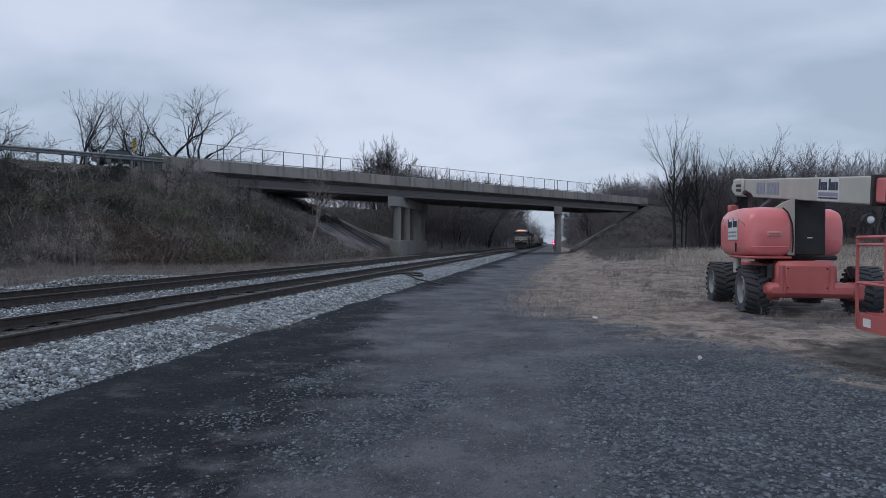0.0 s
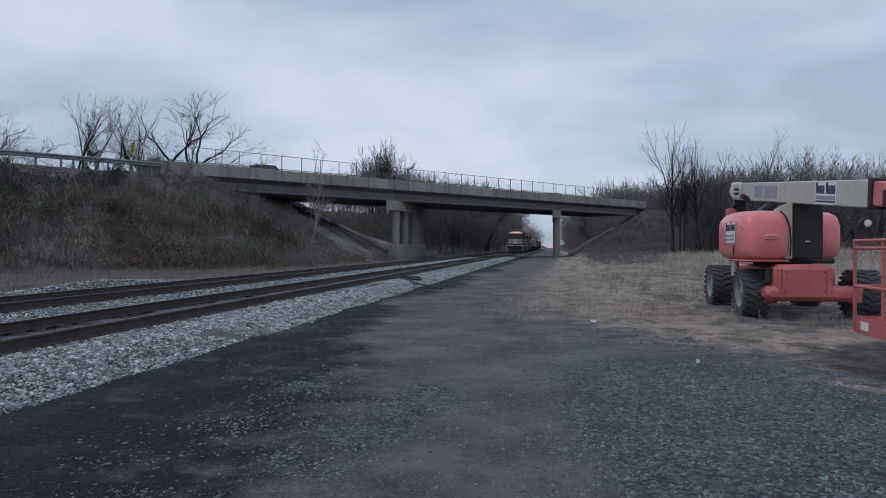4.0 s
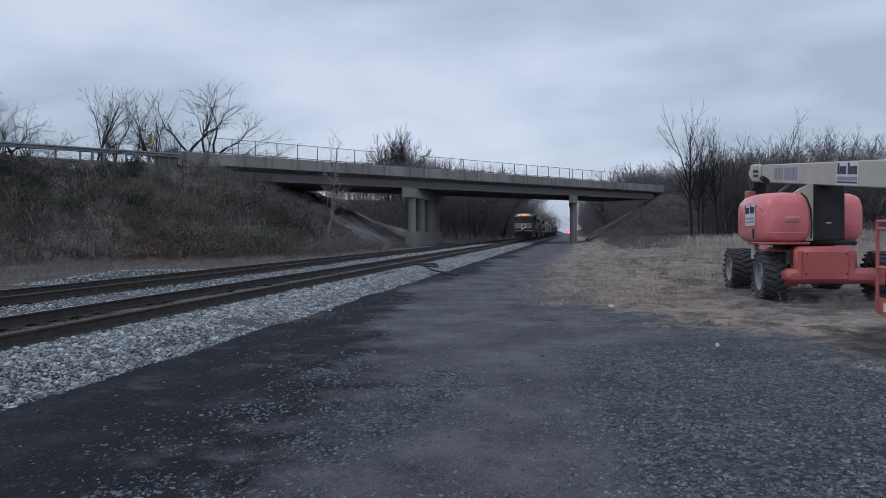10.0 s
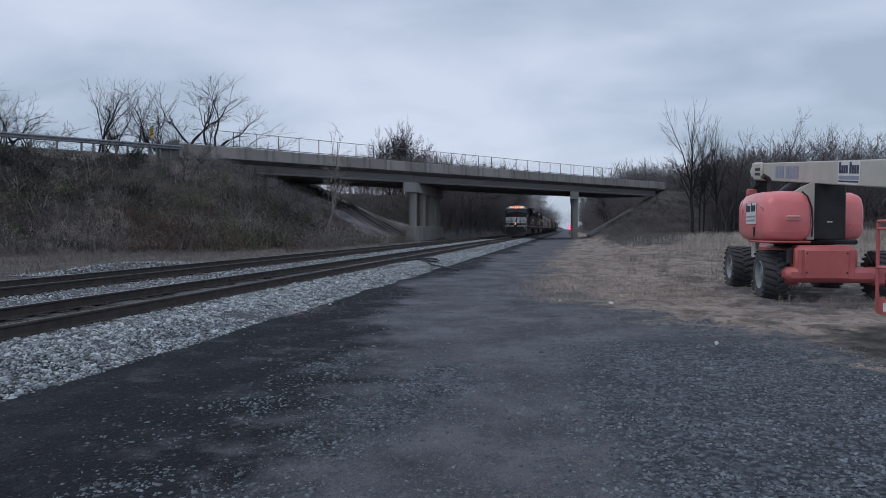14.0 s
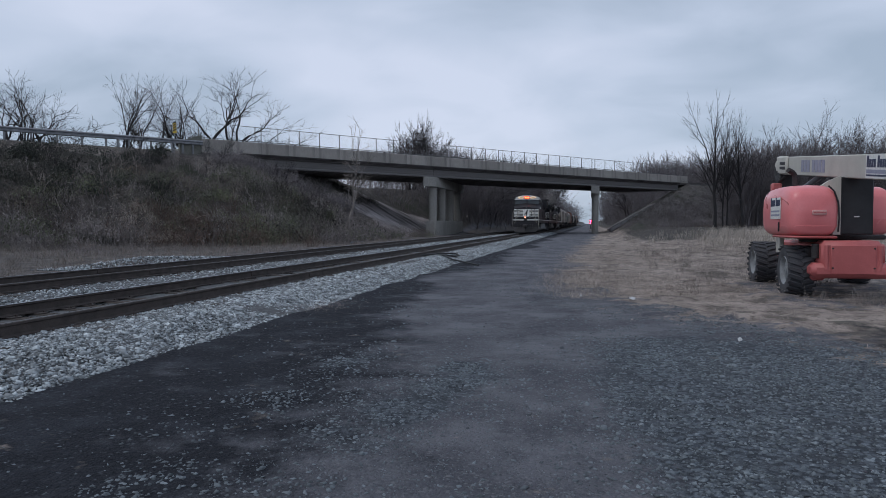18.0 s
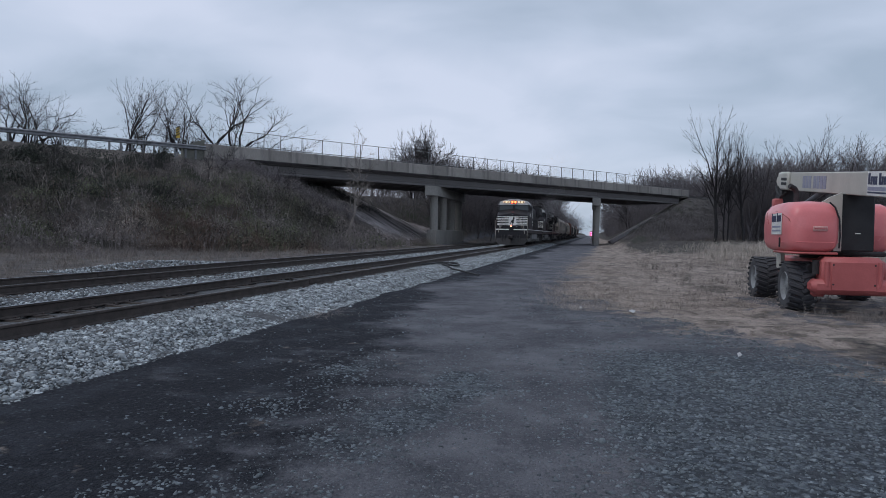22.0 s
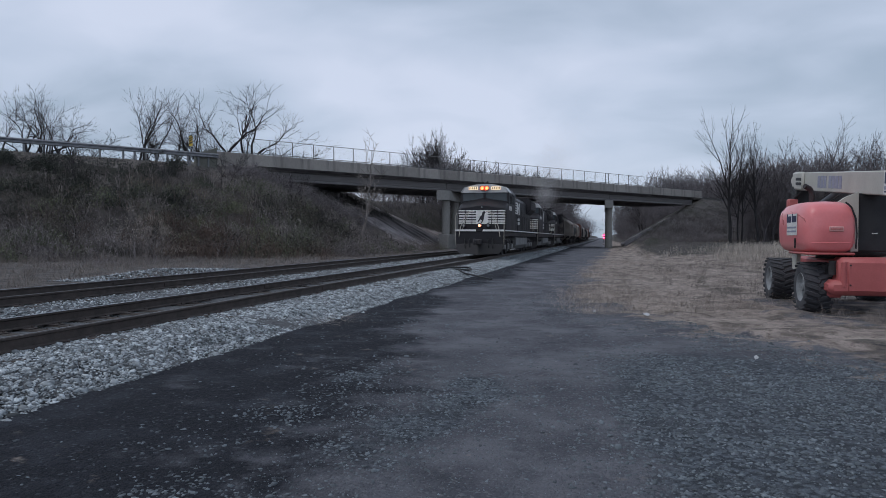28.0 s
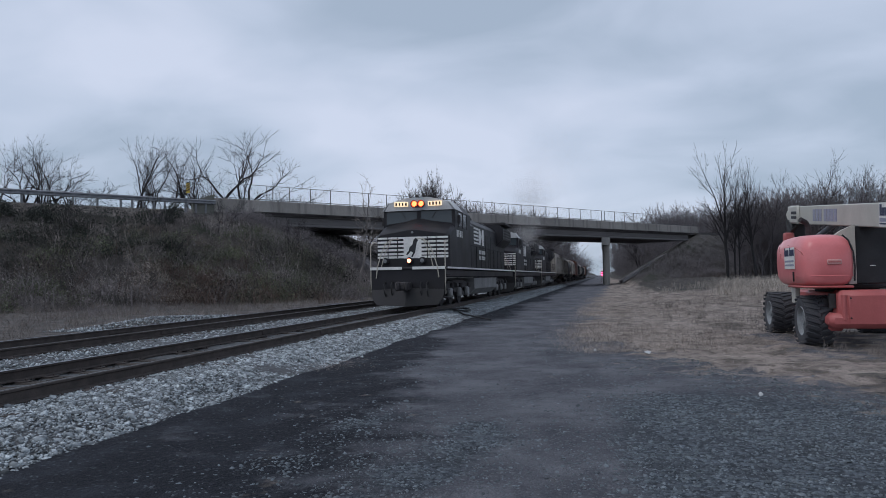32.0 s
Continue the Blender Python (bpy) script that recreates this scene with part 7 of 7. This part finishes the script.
CRUSHED = [(v * [1.05, 1.15, 0.95], f) for v, f in CHIPS]
stones("shoulder_stones", 27000, -6.62, -4.70, 3.5, 15, 0.015, 0.034, "crushed grey ballast on the shoulder beside the rail", bases=CRUSHED, tilt=1.0, sink=0.008)
stones("shoulder_stones", 2600, -6.62, -4.72, 3.5, 20, 0.034, 0.058, "larger angular ballast stones on the shoulder", bases=CRUSHED + LUMPS[:2], tilt=0.9)
stones("shoulder_stones", 19000, -6.62, -4.78, 15, 42, 0.028, 0.050, "crushed grey ballast on the shoulder beside the rail", power=1.3, bases=CRUSHED, tilt=1.0)
stones("shoulder_stones", 3600, -6.62, -4.85, 42, 110, 0.05, 0.085, "crushed grey ballast on the shoulder beside the rail", power=1.2, bases=CRUSHED)
stones("crib_stones", 8500, -10.75, -8.10, 5, 34, 0.024, 0.046, "crushed grey ballast between the two tracks", power=1.3, bases=CRUSHED, tilt=1.0)
stones("crib_stones", 3600, -10.75, -8.10, 34, 90, 0.045, 0.08, "crushed grey ballast between the two tracks", power=1.3, bases=CRUSHED)
stones("crib_stones", 4200, -8.0, -6.65, 4, 34, 0.022, 0.042, "oily dark ballast between the rails", sink=-0.02, mat=M_STONE_D, bases=CRUSHED)
stones("ditch_stones", 4200, -15.4, -12.45, 8, 46, 0.03, 0.06, "crushed ballast beside the far track")
gravel_edge = lambda x, y, rng: (rng.random(len(x)) < 0.03 + 0.97 * np.maximum(left_patches(x, y), 0.8 * smooth(x + 0.4 * wavy(x, y, 0.9, 8), -0.6, 1.2))) & (x < near_grass_edge(y) + 1.6) & (wavy(x, y, 2.4, 5) + wavy(x, y, 5.7, 3) > -0.75 + rng.random(len(x)) * 0.9)
stones("yard_gravel", 38000, -1.5, 6.5, 2.6, 13.5, 0.010, 0.028, "flat grey gravel stones pressed into the yard", ground_z, CHIPS, M_STONE_S, 1.1, gravel_edge, -0.003, 0.7)
stones("yard_gravel", 30000, -4.6, 6.5, 2.6, 13.5, 0.007, 0.021, "loose grey gravel chips on the yard", ground_z, CHIPS, M_STONE_S, 1.1, gravel_edge)
stones("yard_gravel", 9000, -4.6, 1.0, 12, 34, 0.012, 0.028, "loose gravel chips on the yard road", ground_z, CHIPS, M_STONE_S, 1.3, lambda x, y, rng: (x < near_grass_edge(y) + 0.4) & (rng.random(len(x)) < 0.1 + 0.9 * np.maximum(left_patches(x, y), smooth(wavy(x, 0.4 * y, 1.5, 3), 0.1, 0.8))))
stones("yard_gravel", 24000, -4.6, 0.2, 2.6, 13, 0.008, 0.021, "patches of grey gravel on the dark cinders", ground_z, LUMPS, M_STONE_S, 1.0, lambda x, y, rng: rng.random(len(x)) < 0.012 + 0.8 * left_patches(x, y) * (wavy(x, y, 3.3, 8) > -0.4), -0.003)
stones("yard_gravel", 11000, -0.8, 5.5, 2.6, 9.5, 0.008, 0.022, "loose grey stones on the yard", ground_z, LUMPS, M_STONE_S, 1.1, lambda x, y, rng: (rng.random(len(x)) < smooth(x + 0.4 * wavy(x, y, 0.9, 8), -0.6, 1.2)) & (x < near_grass_edge(y) + 1.0), -0.003)
stones("yard_gravel", 14000, -2.2, 1.6, 2.8, 9.5, 0.005, 0.012, "fine grey grit on the yard road", ground_z, CHIPS, M_STONE_S, 1.2, None, -0.001)
FLAT = [(v * [1.1, 1.0, 0.5], f) for v, f in CHIPS]
stones("slate_chips", 9000, -0.6, 6.5, 2.6, 11.5, 0.016, 0.040, "flat slaty chips trodden into the yard", ground_z, FLAT, M_STONE_S, 1.2, gravel_edge, 0.0, 0.4)
stones("slate_chips", 6500, -4.4, 0.0, 2.6, 9.0, 0.014, 0.032, "flat slaty chips on the dark cinders", ground_z, FLAT, M_STONE_S, 1.0, lambda x, y, rng: rng.random(len(x)) < 0.04 + 0.9 * left_patches(x, y), 0.0, 0.4)
stones("yard_cobbles", 46, -3.4, 6.0, 3.0, 12, 0.020, 0.042, "scattered small stones on the yard", ground_z, None, M_STONE_S)
# a low heap of spare ballast beyond the far track
pile_z = lambda x, y: ground_z(x, y) + 0.25 * np.exp(-((x + 16.0) / 0.9) ** 2 - ((y - 22.5) / 2.6) ** 2)
stones("ballast_heap", 1800, -17.2, -14.6, 18.5, 26.5, 0.035, 0.065, "low heap of spare grey ballast", pile_z, CRUSHED, M_STONE)
grng = np.random.default_rng(3)
scatter("grass_tuft", TUFTS, grng.normal(-4.83, 0.22, 60), grng.normal(12.0, 0.35, 60), grng.uniform(0.6, 1.4, 60), M_GRASS, "tan tuft of dry grass at the ballast edge", "dry grass", grng, 0.4)

x, y = grng.normal(5.0, 0.45, 26), grng.normal(13.9, 0.25, 26)
scatter("dead_weeds", BUSHES, x, y, grng.uniform(0.20, 0.52, 26), M_TWIG_PALE, "dead weeds standing before the boom lift", "weeds", grng)
x, y = grng.uniform(2.0, 9.0, 160), grng.uniform(17, 40, 160)
scatter("dead_weeds", BUSHES, x, y, grng.uniform(0.12, 0.45, 160), M_BRUSH, "dead weed stalks in the dry grass", "weeds", grng)

# ---- loose things in the yard ----
hose_pts = [(-6.75, 25.2), (-6.68, 26.4), (-6.28, 28.6), (-5.9, 29.3), (-5.6, 29.5), (-5.4, 29.0), (-5.4, 28.2), (-5.75, 27.8), (-5.95, 28.0), (-5.6, 27.3), (-5.2, 26.5), (-3.8, 24.2)]
hs = Shape().path([(x, y, max(float(bed_z(x, y)), float(ground_z(x, y))) + 0.07) for x, y in hose_pts], 0.035, 6)
tagged(part("hose", hs, M_PIPE), "black rubber hose looped on the ballast", "hose")
for x, y, a, s in ((1.9, 9.4, 20, 0.05), (0.83, 13.86, 70, 0.15), (-0.15, 14.6, 10, 0.05)):
    sh = Shape().add([(-s / 2, -s / 3, 0.0), (s / 2, -s / 3, 0.03), (s / 2, s / 3, 0.0), (-s / 2, s / 3, 0.04), (0, 0, 0.06)], [(0, 1, 4), (1, 2, 4), (2, 3, 4), (3, 0, 4)])
    ob = part("paper_scrap", sh, M_SILVER)
    ob.matrix_basis = pose(x, y, float(ground_z(x, y)) + 0.015, 0, 0, a)
    tagged(ob, "crumpled scrap of pale paper on the grass", "litter", "paper scraps")

# ---- the dwarf signal beyond the bridge ----
sg = thing("railway_signal", "low two-lamp railway signal showing red over red", "railway signal", m=pose(0.25, 150, 0))
part("mast", Shape().tube((0, 0, -0.3), (0, 0, 1.3), 0.06, 0.06, 8), M_UNDER, sg)
part("base", Shape().box((0, 0, 0.1), (0.6, 0.6, 0.5), 0.04), M_CONCRETE, sg)
head = part("signal_head", Shape().box((0, 0, 1.85), (0.42, 0.24, 1.1), 0.04), M_DARK, sg, "black signal head")
for z in (2.10, 1.60):
    part("hood", Shape().tube((0, -0.12, z), (0, -0.34, z), 0.17, 0.17, 14, False), M_DARK, head)
    part("lens", Shape().lathe([(0.15, -0.13), (0.12, -0.15), (0.01, -0.16)], (0, 0, z), 1, 16), M_SIGNAL, head, "lit red lens")


# ---- cars on the bridge road ----
def motor_car(label, paint, h, length, estate, group="cars on the bridge"):
    """Space: y forward, x across, z from the road."""
    c = thing("car", label, "car", group)
    w, L2 = 0.9, length / 2
    back = -L2 + (0.25 if estate else 0.75)
    body = [(-L2, 0.35), (-L2 - 0.02, 0.75), (-L2 + 0.1, 0.95), (L2 - 1.25, 0.95), (L2 - 0.15, 0.78), (L2, 0.6), (L2, 0.3)]
    sh = Shape()
    rings = [[(x * (1 if abs(x) < w else 0.96), y, z) for y, z in body] for x in (-w, -w + 0.05, w - 0.05, w)]
    part("body", sh.loft(rings), paint, c)
    roof = [(back - 0.25, 0.95), (back + 0.15, h - 0.03), (back + 0.9, h), (0.35, h), (1.15, 0.95)]
    part("cabin", Shape().loft([[(s, y, z) if z < 1 else (s * 0.82, y, z) for y, z in roof] for s in (-w + 0.04, w - 0.04)]), paint, c)
    glassy = [(back - 0.05, 1.0), (back + 0.25, h - 0.1), (0.30, h - 0.1), (0.98, 1.0)]
    for s in (-1, 1):
        part("side_window", Shape().loft([[(s * (w - 0.02 - (0.15 * (z - 0.95) / (h - 0.95))) + e, y, z) for y, z in glassy] for e in (0, s * 0.012)]), M_WINDOW, c)
        part("tail_light", Shape().box((s * 0.66, -L2 - 0.01, 0.82), (0.36, 0.06, 0.16), 0.02), M_TAIL, c, "lit red tail light")
        part("headlight", Shape().box((s * 0.66, L2 - 0.05, 0.68), (0.34, 0.14, 0.14), 0.03), M_LENS, c)
        for y in (-L2 + 0.85, L2 - 0.9):
            wh = part("wheel", Shape().lathe([(0.20, -0.11), (0.33, -0.10), (0.33, 0.10), (0.20, 0.11)], (s * 0.80, y, 0.33), 0, 18), M_RUBBER, c)
            part("rim", Shape().lathe([(0.20, s * 0.10), (0.18, s * 0.115), (0.02, s * 0.115)], (s * 0.80, y, 0.33), 0, 14), M_RIM, wh)
    for y, z0, sl in ((0.74, 1.22, 1), (back + 0.02, 1.22, -1)):
        part("windscreen", Shape().box((0, y, z0), (1.25, 0.02, 0.42), 0.005, Matrix.Rotation(sl * 0.95 if sl > 0 else -0.6, 3, "X")), M_WINDOW, c)
    return c


CARS = [(motor_car("dark grey saloon car with lit tail lights on the bridge road", M_CAR_D, 1.45, 4.6, False), -10.7, 16.6),
        (motor_car("silver saloon car on the bridge", M_CAR_S, 1.42, 4.5, False), 10.8, 16.0),
        (motor_car("dark sport utility car with lit tail lights", M_CAR_D, 1.72, 4.7, True), -11.3 - 16.4 * 3, 16.4),
        (motor_car("dark estate car on the bridge", M_CAR_D, 1.60, 4.7, True), -13.5 - 13.8 * 7.5, 13.8)]


# ---- thin exhaust smoke over the second locomotive, in puffs of fine soot ----
M_SOOT = surf("grey_soot_smoke", (0.66, 0.645, 0.65), (0.58, 0.567, 0.573), 2.0, 1.0, bump=0, spec=0.0)
SMOKE = thing("exhaust_smoke", "thin grey exhaust smoke drifting above the locomotives", "smoke")
FLECK_V = np.array([(1, 0, -0.5), (-0.6, 0.8, -0.5), (-0.6, -0.8, -0.5), (0, 0, 0.9)]) * 0.009
FLECK_F = np.array([(0, 1, 3), (1, 2, 3), (2, 0, 3), (0, 2, 1)])
for k in range(8):
    srng = np.random.default_rng(k + 60)
    n = 12000 - 1250 * k
    c = srng.normal(0, 1, (n, 3)) * (0.50 + 0.17 * k) * np.array([1, 1, 1.1])
    v, f = repeated(FLECK_V, FLECK_F, turns(srng, n), c)
    puff = part("puff", raw_mesh("puff", v, f, M_SOOT), None, SMOKE)
    puff.location = (0.10 * k * math.sin(k * 2.1) + 0.5 + 0.045 * k * k, 0.3 * k, 4.9 + 0.95 * k)


# ---- motion: the train rolls towards the yard, cars cross the bridge ----
TRAIN_ROWS = ((0, 166.0), (3, 151.0), (6, 136.5), (8, 127.0), (10, 117.5), (12, 108.0), (14, 99.0), (16.5, 88.8), (18, 82.8), (20, 74.7), (22, 66.8), (24, 59.0), (25.5, 52.8),
              (27.5, 44.6), (28, 42.6), (29, 38.7), (30, 34.7), (31, 30.8), (32, 26.9))


def train_at(t):
    return float(np.interp(t, [a for a, _ in TRAIN_ROWS], [b for _, b in TRAIN_ROWS]))


def motions():
    for ob, off in TRAIN:
        walk(ob, [(t, pose(TRACK_X[0], s + off, RAIL_Z)) for t, s in TRAIN_ROWS])
        for w in ob.children:
            if w.name.startswith("wheelset") and off < 30:
                r, (x, y, z) = w.location.z, w.location
                rows = []
                for k in range(161):
                    t = k * 0.2
                    a = math.degrees((train_at(0) - train_at(t)) / r)
                    rows.append((t, pose(x, y, z, a)))
                walk(w, rows)
    for k, puff in enumerate(SMOKE.children):
        walk(puff, [(t, pose(*puff.location[:2], puff.location[2] + 0.9 * math.sin(t * 0.5 + k * 1.7), 0, 0, 3.0 * t + 40 * k)) for t in range(0, 33, 2)])
    walk(SMOKE, [(t, pose(TRACK_X[0] + 0.6, s + 34.0, RAIL_Z)) for t, s in TRAIN_ROWS])
    for car, u0, speed in CARS:
        walk(car, [(t, BRIDGE_M @ Matrix.Translation((u0 + speed * t, 3.2, ROAD_Z - 0.02)) @ pose(0, 0, 0, 0, 0, -90)) for t in (0, 16, 32)])


motions()
